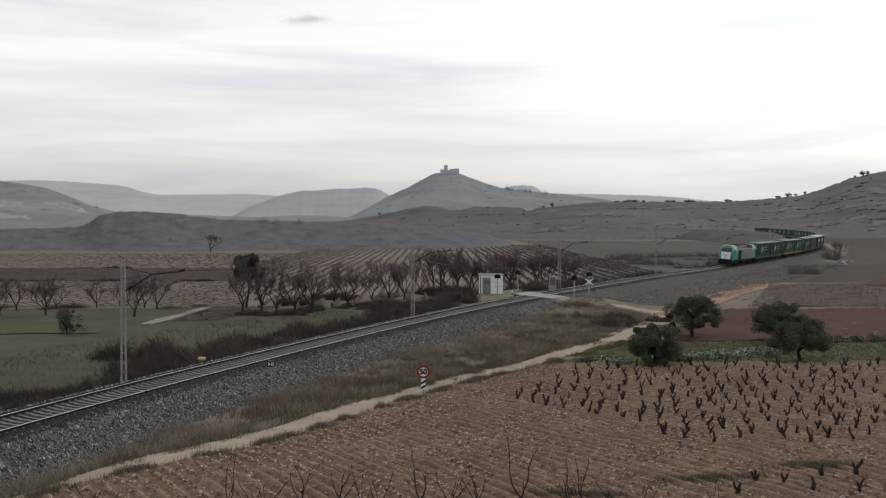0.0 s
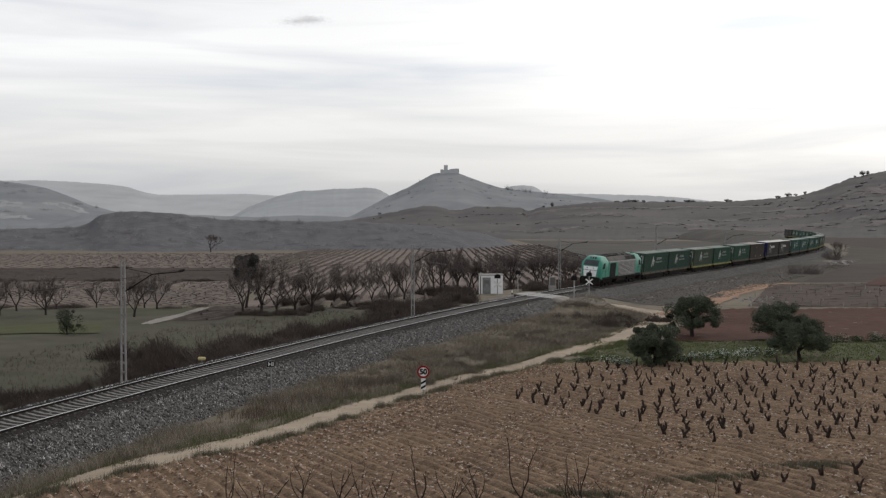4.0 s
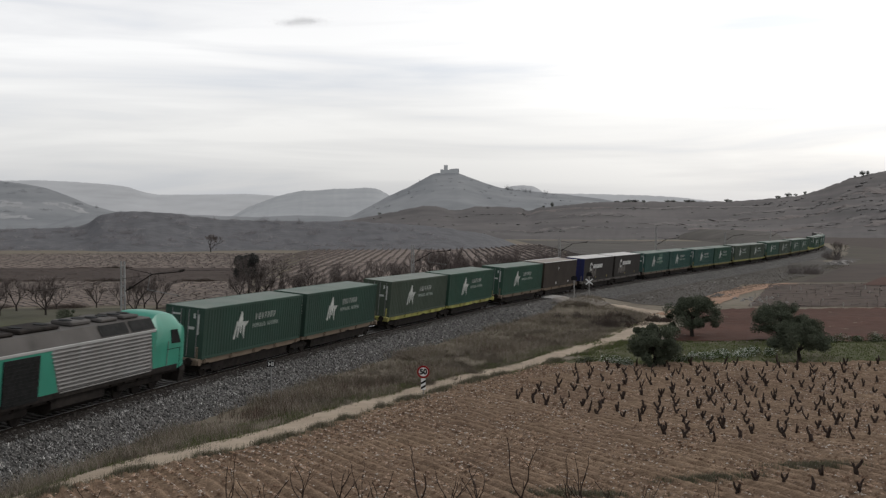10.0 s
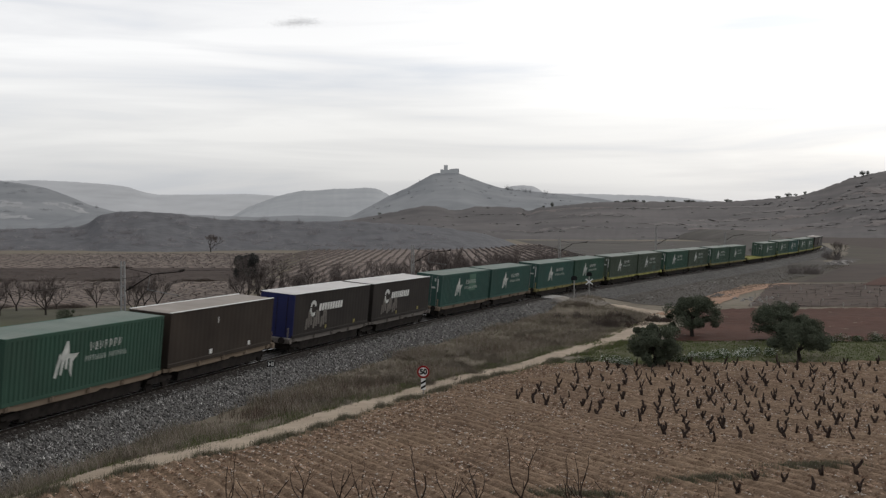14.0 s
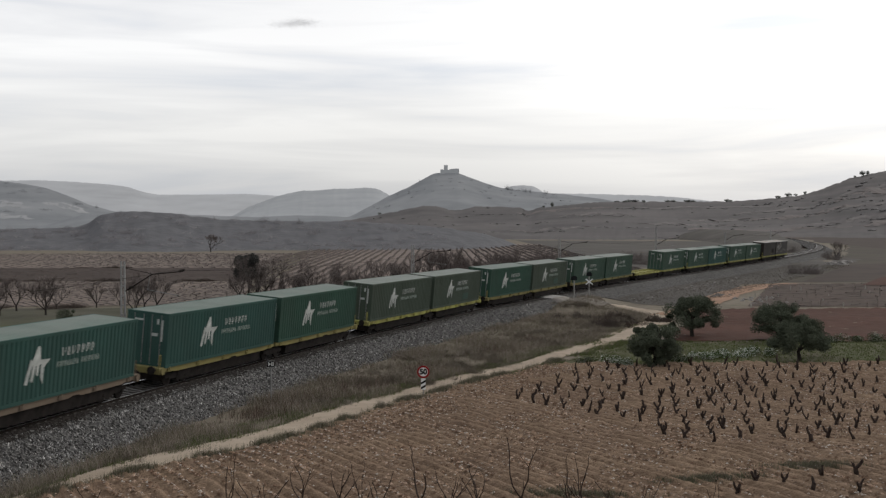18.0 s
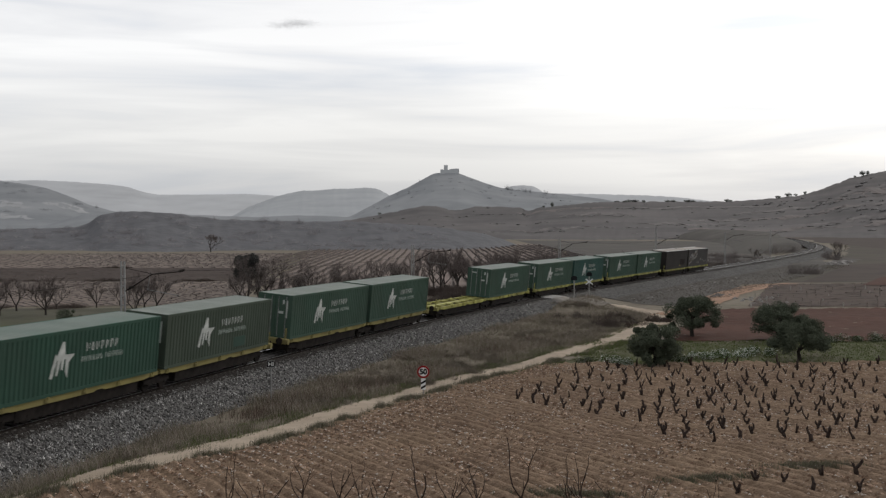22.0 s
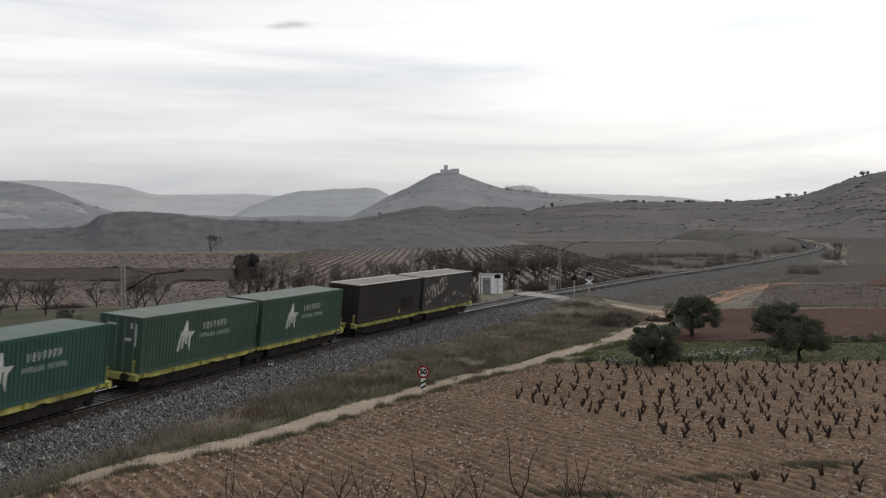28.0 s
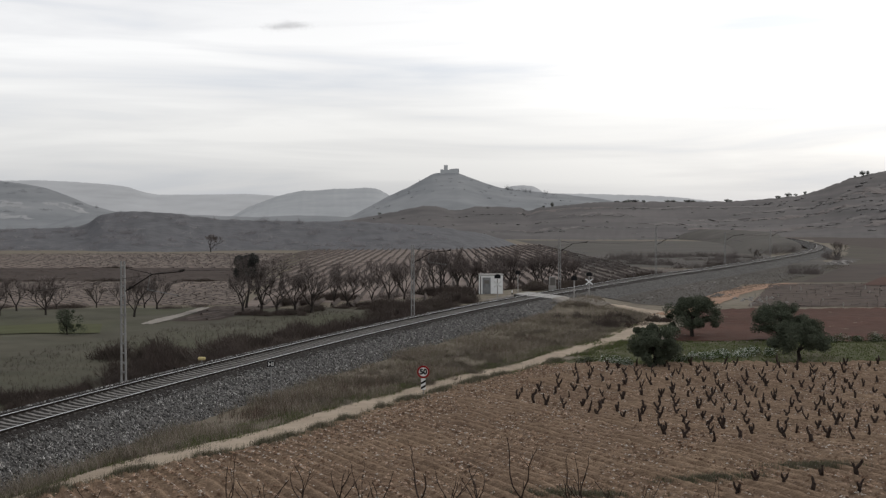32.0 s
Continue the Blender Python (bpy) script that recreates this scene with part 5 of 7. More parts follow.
def build_km_sign():
    p = beside(-0.4, 4.9)
    s = empty("line_marker", pose(p.x, p.y, gz(p.x, p.y), 0, 0, 0), "small black trackside plate with pale marks on a post", "railway sign")
    bm = bmesh.new()
    rod(bm, (0, 0, -0.3), (0, 0, 2.0), 0.042, seg=8)
    part("post", bm, M["mast"], s)
    bm = bmesh.new()
    box(bm, 0, -0.05, 2.08, 0.42, 0.03, 0.40, 0.01)
    pl = part("plate", bm, M["black"], s)
    bm = bmesh.new()
    for x, w, h in ((-0.11, 0.05, 0.22), (-0.05, 0.06, 0.10), (0.06, 0.05, 0.22), (0.14, 0.05, 0.22)):
        box(bm, x, -0.069, 2.08, w, 0.008, h)
    part("pale_mark", bm, M["whitedirty"], pl)
    bm = bmesh.new()
    for a, b in (((-0.19, 2.26), (0.19, 2.26)), ((-0.19, 1.90), (0.19, 1.90))):
        box(bm, 0, -0.069, a[1], 0.40, 0.008, 0.014)
    part("edge_line", bm, M["whitedirty"], pl)


build_km_sign()


def build_marker(s, o, colour, z, w, label):
    p = beside(s, o)
    m = empty("trackside_marker", pose(p.x, p.y, gz(p.x, p.y), 0, 0, -10), label, "railway marker")
    bm = bmesh.new()
    rod(bm, (0, 0, -0.2), (0, 0, z), 0.035, seg=8)
    part("post", bm, M["galv"], m)
    bm = bmesh.new()
    box(bm, 0, 0, z + 0.08, w, 0.22, 0.20, 0.06)
    part("head", bm, M[colour], m)


M["cream"] = surf("cream_yellow_plastic", (0.55, 0.44, 0.20), (0.66, 0.55, 0.28), 3.0, rough=0.5)
build_marker(6.4, -2.95, "cream", 0.95, 0.5, "cream yellow box on a short post beside the rails")
build_marker(51.0, -3.1, "whitedirty", 0.55, 0.22, "small pale post beside the rails")
build_marker(4.6, -3.9, "under", 0.5, 0.10, "short dark stake beside the rails")


def build_cabin():
    x, y = 6.2, 160.5
    c = empty("signal_cabin", frame_at(x, y, None, 2), "small white flat-roofed railway cabin with a grey door", "cabin")
    bm = bmesh.new()
    box(bm, 0, 0, 1.15, 2.95, 2.3, 2.5, 0.02)
    wall = part("wall", bm, M["white"], c, "white rendered walls")
    bm = bmesh.new()
    box(bm, 0, 0, 2.44, 3.12, 2.5, 0.14, 0.02)
    part("roof", bm, M["concrete"], c, "flat concrete roof slab")
    bm = bmesh.new()
    box(bm, -0.62, -1.17, 1.05, 1.05, 0.05, 2.1, 0.01)
    d = part("door", bm, M["galv"], wall, "grey metal door")
    bm = bmesh.new()
    box(bm, -0.62, -1.205, 1.55, 0.62, 0.02, 0.45)
    part("vent_panel", bm, M["greyframe"], d)
    bm = bmesh.new()
    box(bm, -1.42, -1.165, 1.1, 0.14, 0.05, 2.3)
    part("corner_trim", bm, M["greyframe"], wall)


build_cabin()


def build_crossing_light(x, y, cross, rz=0.0, h=2.2, legs=False):
    c = empty("crossing_signal", frame_at(x, y, None, rz), "level crossing lights on a post" + (" with a white cross" if cross else ""), "crossing signal", "signals at the level crossing")
    bm = bmesh.new()
    rod(bm, (0, 0, -0.3), (0, 0, h), 0.07, seg=8)
    part("post", bm, M["concrete"], c)
    bm = bmesh.new()
    prism(bm, [(-0.36, h + 0.05), (0.36, h + 0.05), (0.36, h + 0.40), (0.18, h + 0.56), (-0.18, h + 0.56), (-0.36, h + 0.40)], -0.05, 0.03, "y")
    bmesh.ops.recalc_face_normals(bm, faces=bm.faces)
    board = part("backing_board", bm, M["black"], c)
    for dx in (-0.18, 0.18):
        bm = bmesh.new()
        rod(bm, (dx, -0.05, h + 0.3), (dx, -0.24, h + 0.3), 0.14, 0.15, seg=14)
        part("lamp_hood", bm, M["black"], board)
    if cross:
        for sg in (-1, 1):
            bm = bmesh.new()
            box(bm, 0, -0.09 - 0.01 * sg, 0, 1.1, 0.02, 0.15, 0.0, m=Matrix.Translation((0, 0, h - 0.65)) @ Matrix.Rotation(radians(38 * sg), 4, "Y"))
            part("cross_arm", bm, M["white"] if cross > 1 else M["whitedirty"], c, "white cross arm")
    if legs:
        bm = bmesh.new()
        for a in range(3):
            rod(bm, (0, 0, 0.35), (0.45 * math.cos(a * 2.1), 0.45 * math.sin(a * 2.1), 0.0), 0.03, seg=5)
        part("foot_stay", bm, M["galv"], c)
    return c


for x, y, cross, rz, top, legs in ((6.5, 147.5, 1, 5, 1.9, False), (9.9, 163.4, 0, 170, 1.7, False), (15.6, 147.0, 0, 175, 1.7, True), (18.4, 155.6, 2, 0, 1.8, False)):
    build_crossing_light(x, y, cross, rz, top - gz(x, y), legs)


def build_cabinet(x, y):
    base = 0.05
    c = empty("equipment_cabinet", frame_at(x, y, base, 3), "grey metal equipment cabinet", "cabinet")
    drop = base - gz(x, y) + 0.2
    bm = bmesh.new()
    box(bm, 0, 0, 0.02 - drop / 2, 1.0, 0.65, drop, 0.02)
    part("plinth", bm, M["concrete"], c, "concrete plinth")
    bm = bmesh.new()
    box(bm, 0, 0, 0.62, 0.85, 0.5, 1.3, 0.03)
    b = part("housing", bm, M["concrete"], c)
    bm = bmesh.new()
    box(bm, 0, -0.26, 0.65, 0.68, 0.02, 1.05, 0.005)
    part("door", bm, M["greyframe"], b)


build_cabinet(14.7, 166.0)


def build_post(x, y):
    c = empty("crossing_post", frame_at(x, y), "short black and white crossing post", "post")
    bm = bmesh.new()
    rod(bm, (0, 0, -0.2), (0, 0, 0.75), 0.07, seg=10)
    p = part("shaft", bm, M["white"], c)
    bm = bmesh.new()
    rod(bm, (0, 0, 0.25), (0, 0, 0.5), 0.078, seg=10)
    part("band", bm, M["black"], p)


build_post(15.1, 152.4)
build_post(8.4, 150.2)

# level crossing deck
crossing = empty("level_crossing", label="pale concrete level crossing deck between the rails", category="level crossing", kind="structure")
for o0, o1 in ((-2.2, -0.99), (-0.74, 0.74), (0.99, 2.3)):
    for i in range(3):
        bm = bmesh.new()
        box(bm, (o0 + o1) / 2, (i - 1) * 1.62, -0.075, o1 - o0, 1.58, 0.15, 0.01)
        pl = part("deck_panel", bm, M["concrete"], crossing)
        pl.matrix_basis = on_line(79.0)


def approach(name, o0, o1, label):
    """A pale ramp from the rails down to the ground beside them."""
    n = 14
    vs = []
    for i in range(n + 1):
        o = o0 + (o1 - o0) * i / n
        for d in (-3.3, -2.4, -0.8, 0.8, 2.4, 3.3):
            p = beside(79.0 + d + 0.12 * abs(o) * (1 if o > 0 else -1), o)
            t = i / n
            z0 = line(79.0)[2] - math.tan(radians(CANT)) * o0 - 0.02
            low = gz(p.x, p.y)
            vs.append((p.x, p.y, low - 0.6 if abs(d) > 3 else z0 * (1 - t) ** 1.6 + (low + 0.05) * (1 - (1 - t) ** 1.6)))
    fs = grid_faces(n + 1, 6)
    tagged(mesh_ob(name, vs, [f[::-1] for f in fs] if o1 > o0 else fs, M["crossing"], smooth=True), label, "road", kind="structure")


M["crossing"] = surf("dusty_crossing_ramp", (0.20, 0.18, 0.16), (0.29, 0.265, 0.235), 1.2, (0.20, 0.18, 0.155), 0.4, 0.5, bump=0.3, bscale=9)
approach("crossing_ramp", 2.3, 8.0, "pale dusty ramp up to the level crossing")
approach("crossing_ramp", -2.2, -6.0, "pale dusty ramp up to the level crossing")


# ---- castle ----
# distance haze painted into the castle stone as a faint bluish glow
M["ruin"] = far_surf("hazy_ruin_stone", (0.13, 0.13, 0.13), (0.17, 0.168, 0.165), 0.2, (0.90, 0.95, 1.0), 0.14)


def build_castle():
    k = 1800.0 / 2187
    c = empty("castle", pose((796 - 784) * k, 1800, CAM_Z + (392.6 - 306) * k - 1.0), "ruined stone castle with a square keep on a hilltop", "castle")
    bm = bmesh.new()
    pts = [(-13.5, -4), (-13.5, 5.2), (-9.5, 5.4), (-9.0, 4.6), (-1.0, 4.8), (0.5, 5.8), (9.0, 6.6), (13.6, 6.4), (13.6, -4)]
    prism(bm, pts, -9, 9, "y")
    bmesh.ops.recalc_face_normals(bm, faces=bm.faces)
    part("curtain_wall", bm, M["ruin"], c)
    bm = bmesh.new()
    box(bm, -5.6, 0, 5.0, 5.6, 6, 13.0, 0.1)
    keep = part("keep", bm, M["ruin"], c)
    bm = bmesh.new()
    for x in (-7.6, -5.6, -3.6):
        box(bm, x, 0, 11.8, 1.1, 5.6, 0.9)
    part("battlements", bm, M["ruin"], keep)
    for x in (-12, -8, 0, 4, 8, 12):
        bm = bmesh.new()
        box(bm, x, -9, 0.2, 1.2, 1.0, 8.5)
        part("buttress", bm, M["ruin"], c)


build_castle()


# ---- plants ----
def limb_mesh(verts, faces, a, b, r0, r1, seg=5):
    a, b = Vector(a), Vector(b)
    d = (b - a).normalized()
    u = d.orthogonal().normalized()
    v = d.cross(u)
    k = len(verts)
    for p, r in ((a, r0), (b, r1)):
        for i in range(seg):
            t = i * math.tau / seg
            verts.append(p + u * (r * math.cos(t)) + v * (r * math.sin(t)))
    for i in range(seg):
        j = (i + 1) % seg
        faces.append((k + i, k + j, k + seg + j, k + seg + i))


def grow(rnd, verts, faces, tips, p, d, length, radius, depth, spread, up=0.12, seg=5):
    """A branching limb; the ends of its twigs are put into tips."""
    n = 3
    q = p
    dd = d
    for i in range(n):
        dd = (dd + Vector((rnd.uniform(-1, 1), rnd.uniform(-1, 1), rnd.uniform(-0.6, 1.0) * 1)) * 0.16 + Vector((0, 0, up * 0.15))).normalized()
        e = q + dd * (length / n)
        limb_mesh(verts, faces, q, e, radius * (1 - 0.28 * i / n), radius * (1 - 0.28 * (i + 1) / n), seg if depth > 1 else 3)
        q = e
    if depth <= 2:
        tips.append((q, dd))
    if depth <= 0:
        return
    for i in range(rnd.choice((2, 3, 3)) if depth > 1 else 3):
        side = Vector((rnd.uniform(-1, 1), rnd.uniform(-1, 1), rnd.uniform(-0.2, 0.9)))
        nd = (dd * (1 - spread) + side.normalized() * spread + Vector((0, 0, up * 0.3))).normalized()
        grow(rnd, verts, faces, tips, q, nd, length * rnd.uniform(0.5, 0.95), radius * rnd.uniform(0.52, 0.68), depth - 1, spread, up, seg)


def twig_haze(rnd, verts, faces, tips, n, size, width):
    """Fine twigs as slim three-sided slivers round the branch ends."""
    for p, d in tips:
        for _ in range(n):
            dd = (d + Vector((rnd.uniform(-1, 1), rnd.uniform(-1, 1), rnd.uniform(-0.6, 1.0))) * 0.9).normalized()
            a = p - d * rnd.uniform(0, size * 0.7)
            b = a + dd * size * rnd.uniform(0.5, 1.2)
            s = dd.orthogonal().normalized() * width
            k = len(verts)
            verts.extend((a + s, a - s, b))
            faces.append((k, k + 1, k + 2))


def bare_tree_data(seed, height, limbs=4, depth=5, spread=0.42, haze=7):
    """Short trunk, a vase of arching limbs and a wide soft crown of twigs; scaled to the height given."""
    rnd = random.Random(seed)
    v1, f1, tips = [], [], []
    fork = Vector((rnd.uniform(-0.15, 0.15), 0, height * 0.13))
    limb_mesh(v1, f1, Vector((0, 0, -0.3)), fork, height * 0.030, height * 0.024, 7)
    a0 = rnd.uniform(0, math.tau)
    for i in range(limbs):
        a = a0 + i * math.tau / limbs + rnd.uniform(-0.5, 0.5)
        lean = rnd.uniform(0.35, 0.95)
        grow(rnd, v1, f1, tips, fork, Vector((math.cos(a) * lean, math.sin(a) * lean, 1)).normalized(), height * rnd.uniform(0.22, 0.30), height * rnd.uniform(0.013, 0.019), depth, spread, 0.05)
    v2, f2 = [], []
    twig_haze(rnd, v2, f2, tips, haze, height * 0.13, height * 0.0012)
    zs = sorted(v.z for v in v2)
    k = height / zs[int(len(zs) * 0.985)]
    a, b = bpy.data.meshes.new("trunk"), bpy.data.meshes.new("crown")
    a.from_pydata([v * k for v in v1], [], f1)
    b.from_pydata([v * k for v in v2], [], f2)
    a.materials.append(M["bark"])
    b.materials.append(M["twig"])
    return a, b


TREE_KINDS = [bare_tree_data(s, 6.0, t, 4, sp, hz) for s, t, sp, hz in ((11, 4, 0.46, 11), (12, 3, 0.50, 12), (13, 4, 0.44, 10), (14, 3, 0.52, 12), (15, 5, 0.48, 9))]


def place_tree(kind, x, y, h, rz, label="bare winter tree with dark forked branches", group="bare trees beyond the line", z=None):
    t = empty("tree", frame_at(x, y, z, rz) @ Matrix.Diagonal((h / 6, h / 6, h / 6, 1)), label, "tree", group)
    for nm, me in zip(("trunk", "crown"), TREE_KINDS[kind]):
        ob = new(nm, me)
        ob.parent = t
    return t


rt = random.Random(31)
for x, y, h in ((-52.7, 146.7, 3.9), (-53.2, 154.1, 3.8), (-51.1, 159.1, 3.8), (-47.2, 146.6, 4.2), (-49.5, 158.0, 3.7), (-45.2, 161.0, 3.2), (-43.0, 164.2, 3.3), (-36.0, 143.7, 4.2), (-38.4, 158.8, 4.2), (-36.3, 156.7, 4.4), (-41.0, 166.0, 3.2)):
    place_tree(rt.randrange(5), x, y, h * 1.1, rt.uniform(0, 360))
for x, y, h in ((-24.3, 149.7, 6.4), (-22.4, 152.0, 6.2), (-20.3, 150.5, 6.4), (-18.4, 153.5, 6.0), (-16.1, 150.4, 5.8), (-12.4, 160.4, 5.4), (-14.6, 166.0, 5.2), (-9.6, 166.4, 5.4), (-7.4, 171.8, 5.6), (-5.6, 176.8, 5.6), (-3.4, 187.9, 6.0), (-0.4, 195.4, 6.4), (2.3, 200.2, 6.4), (4.5, 206.2, 6.2), (-1.6, 205.0, 6.0)):
    place_tree(rt.randrange(5), x, y, h * 1.05, rt.uniform(0, 360))
for i in range(22):
    u = i / 21
    place_tree(rt.randrange(5), 0.0 + 24 * u + rt.uniform(-1.5, 1.5), 205 + 22 * u + rt.uniform(-7, 7), rt.uniform(4.4, 6.2), rt.uniform(0, 360), "bare brown winter tree in a thicket", "thicket behind the cabin")
place_tree(3, -84.0, 447.0, 6.5, 100, "lone bare tree at the edge of the fields", "bare trees beyond the line")
place_tree(3, 103.0, 324.0, 4.6, 70, "bare tree beside the distant bend", "bare trees beyond the line")
place_tree(2, 76.0, 300.0, 3.4, 170, "bare tree beside the distant bend", "bare trees beyond the line")


def leaf_cloud(seed, blobs, n, size, flat=0.7, lean=0.0):
    """Many small leaf blades spread through a few uneven clumps."""
    rnd = random.Random(seed)
    vs, fs = [], []
    for _ in range(n):
        cx, cy, cz, r = blobs[rnd.randrange(len(blobs))]
        while True:
            p = Vector((rnd.uniform(-1, 1), rnd.uniform(-1, 1), rnd.uniform(-1, 1)))
            if 0.25 < p.length < 1:
                break
        p = p * (0.55 + 0.45 * p.length)
        p = Vector((cx + p.x * r, cy + p.y * r, cz + p.z * r * flat))
        d = Vector((rnd.uniform(-1, 1), rnd.uniform(-1, 1), rnd.uniform(-0.4, 1))).normalized()
        s = d.orthogonal().normalized() * size * 0.32
        k = len(vs)
        L_ = size * rnd.uniform(0.6, 1.3)
        vs.extend((p - d * L_ * 0.5, p + s, p + d * L_ * 0.5, p - s))
        fs.append((k, k + 1, k + 2, k + 3))
    return vs, fs


def build_olive(x, y, h, w, seed, shrubby, label):
    rnd = random.Random(seed)
    t = empty("olive_tree", frame_at(x, y, None, 0), label, "tree", "olive trees by the vineyard")
    blobs = []
    for i in range(52):
        a, r = rnd.uniform(0, math.tau), w / 2 * math.sqrt(rnd.random()) * 0.95
        z = h * (rnd.uniform(0.06, 0.84) if shrubby else rnd.uniform(0.27, 0.86))
        k = 1 - 0.5 * max(0, (z / h - 0.55)) / 0.4
        blobs.append((r * math.cos(a) * k, r * math.sin(a) * k, z, rnd.uniform(0.06, 0.17) * w))
    v, f, tips = [], [], []
    for i in range(2 if shrubby else 1):
        grow(rnd, v, f, tips, Vector((0, 0, -0.15)), Vector((rnd.uniform(-0.2, 0.2), 0, 1)).normalized(), h * 0.30, 0.17 * h / 3, 3, 0.5)
    mesh_ob("trunk", v, f, M["bark"], t)
    vs, fs = leaf_cloud(seed, blobs, 24000, 0.13, 0.85)
    mesh_ob("crown", vs, fs, M["olive"], t)


build_olive(14.9, 87.3, 3.3, 3.7, 3, True, "dense dark green olive tree branching from the ground")
build_olive(21.9, 108.5, 3.7, 5.0, 4, False, "dark olive tree with a rounded crown")
build_olive(28.6, 105.2, 3.3, 4.6, 5, False, "olive tree with a wide drooping crown")
build_olive(26.3, 90.9, 3.1, 4.4, 6, False, "grey-green olive tree with a spreading crown")


def shrub_data(seed, w, h, n, mat):
    """A thicket of several uneven tussocks of twigs."""
    rnd = random.Random(seed)
    heads = [(rnd.gauss(0, 0.30) * w, rnd.gauss(0, 0.22) * w, rnd.uniform(0.12, 0.26) * w, rnd.uniform(0.4, 1.15) * h) for _ in range(11)]
    vs, fs = [], []
    for _ in range(n):
        cx, cy, cr, ch = heads[rnd.randrange(11)]
        a, r = rnd.uniform(0, math.tau), abs(rnd.gauss(0, 0.55))
        base = Vector((cx + cr * r * math.cos(a), cy + cr * r * math.sin(a), -0.1))
        lim = ch * max(0.15, 1 - 0.4 * r * r) * rnd.uniform(0.3, 1.0)
        d = Vector((math.cos(a) * r * 0.5 + rnd.uniform(-0.4, 0.4), math.sin(a) * r * 0.5 + rnd.uniform(-0.4, 0.4), 1)).normalized()
        p = base + d * lim * rnd.uniform(0.0, 0.9)
        q = p + (d + Vector((rnd.uniform(-1, 1), rnd.uniform(-1, 1), rnd.uniform(-0.5, 0.9))) * 0.8).normalized() * rnd.uniform(0.12, 0.5) * (h / 1.5)
        s = (q - p).orthogonal().normalized() * rnd.uniform(0.006, 0.022)
        k = len(vs)
        vs.extend((p + s, p - s, q - s * 0.3, q + s * 0.3))
        fs.append((k, k + 1, k + 2, k + 3))
    me = bpy.data.meshes.new("bramble")
    me.from_pydata(vs, [], fs)
    me.materials.append(mat)
    return me


SHRUBS = [shrub_data(s, 3.6, 1.5, 4200, M["shrub"]) for s in (41, 42, 43, 44, 45)]


def place_shrub(x, y, w, h, rz, label, group, kind=None, mesh=None):
    ob = new("shrub", mesh or SHRUBS[rt.randrange(5) if kind is None else kind])
    ob.matrix_basis = frame_at(x, y, None, rz) @ Matrix.Diagonal((w / 3.6, w / 3.6, h / 1.5, 1))
    return tagged(ob, label, "shrub", group)


# bramble thickets on the far side of the embankment
for s_, o_, w, h in ((-26, -6.6, 3.4, 1.1), (-7, -5.6, 3.0, 1.1), (-3, -6.0, 3.0, 1.2), (5, -8.4, 4.0, 1.8), (11, -9.5, 4.6, 2.4), (14, -12.0, 4.6, 2.6), (17, -7.4, 4.6, 1.8), (20, -14.0, 4.4, 2.6), (22, -8.0, 5.0, 1.7), (26, -6.4, 4.6, 1.8), (29, -9.0, 5.0, 2.2), (32, -6.2, 4.6, 2.0), (36, -7.6, 5.0, 2.4), (39, -6.2, 4.4, 2.2), (43, -8.6, 5.0, 2.2), (47, -6.6, 4.6, 2.0), (51, -7.4, 4.6, 2.3), (55, -6.2, 4.0, 2.0), (59, -8.0, 4.6, 2.2), (63, -6.4, 4.0, 1.7), (98, -7.0, 4.0, 1.8), (104, -9.0, 4.5, 2.0), (122, -9.0, 6.0, 3.0), (128, -10.0, 6.0, 3.2), (168, -10.0, 6.0, 2.4), (176, -9.0, 5.0, 2.0), (212, -8.0, 7.0, 3.0), (-33, -8.0, 4.0, 1.4), (-10, -14.0, 4.0, 1.2), (24, -18.0, 5.0, 2.2), (34, -14.0, 5.0, 2.0), (45, -14.0, 5.0, 2.0), (-20, -16, 5.0, 1.0)):
    p = beside(s_, o_)
    place_shrub(p.x, p.y, w, h, rt.uniform(0, 360), "dark leafless bramble thicket on the embankment", "bramble thickets")
for i in range(14):
    p = beside(rt.uniform(22, 66), -rt.uniform(5.4, 10.0))
    place_shrub(p.x, p.y, rt.uniform(2.6, 4.6), rt.uniform(0.8, 1.9), rt.uniform(0, 360), "dark leafless bramble thicket on the embankment", "bramble thickets")
for x, y, w, h in ((-24.6, 75.0, 3.8, 1.5), (-26.6, 76.0, 3.2, 1.2), (-22.4, 74.0, 2.6, 0.9), (-20.5, 81.0, 4.0, 1.6), (-18.4, 83.0, 3.6, 1.7), (-22.2, 80.0, 3.0, 1.2), (-19.5, 96.0, 5.6, 2.6), (-17.4, 97.0, 4.6, 2.4), (-21.6, 97.0, 4.0, 2.0), (-16.0, 104.0, 4.6, 2.0), (-18.4, 106.0, 4.0, 1.8)):
    place_shrub(x, y, w, h, rt.uniform(0, 360), "dark leafless bramble thicket in the meadow", "bramble thickets")
M["evergreen"] = surf("dark_evergreen", (0.025, 0.025, 0.023), (0.061, 0.061, 0.056), 1.5)
for x, y, w, h in ((15.8, 118.0, 3.0, 1.2), (19.0, 121.0, 3.0, 1.3), (17.2, 125.0, 3.2, 1.3), (13.0, 128.0, 3.0, 1.1), (22.2, 126.0, 2.4, 1.1)):
    place_shrub(x, y, w, h, rt.uniform(0, 360), "dark leafless shrub beside the track", "bramble thickets")


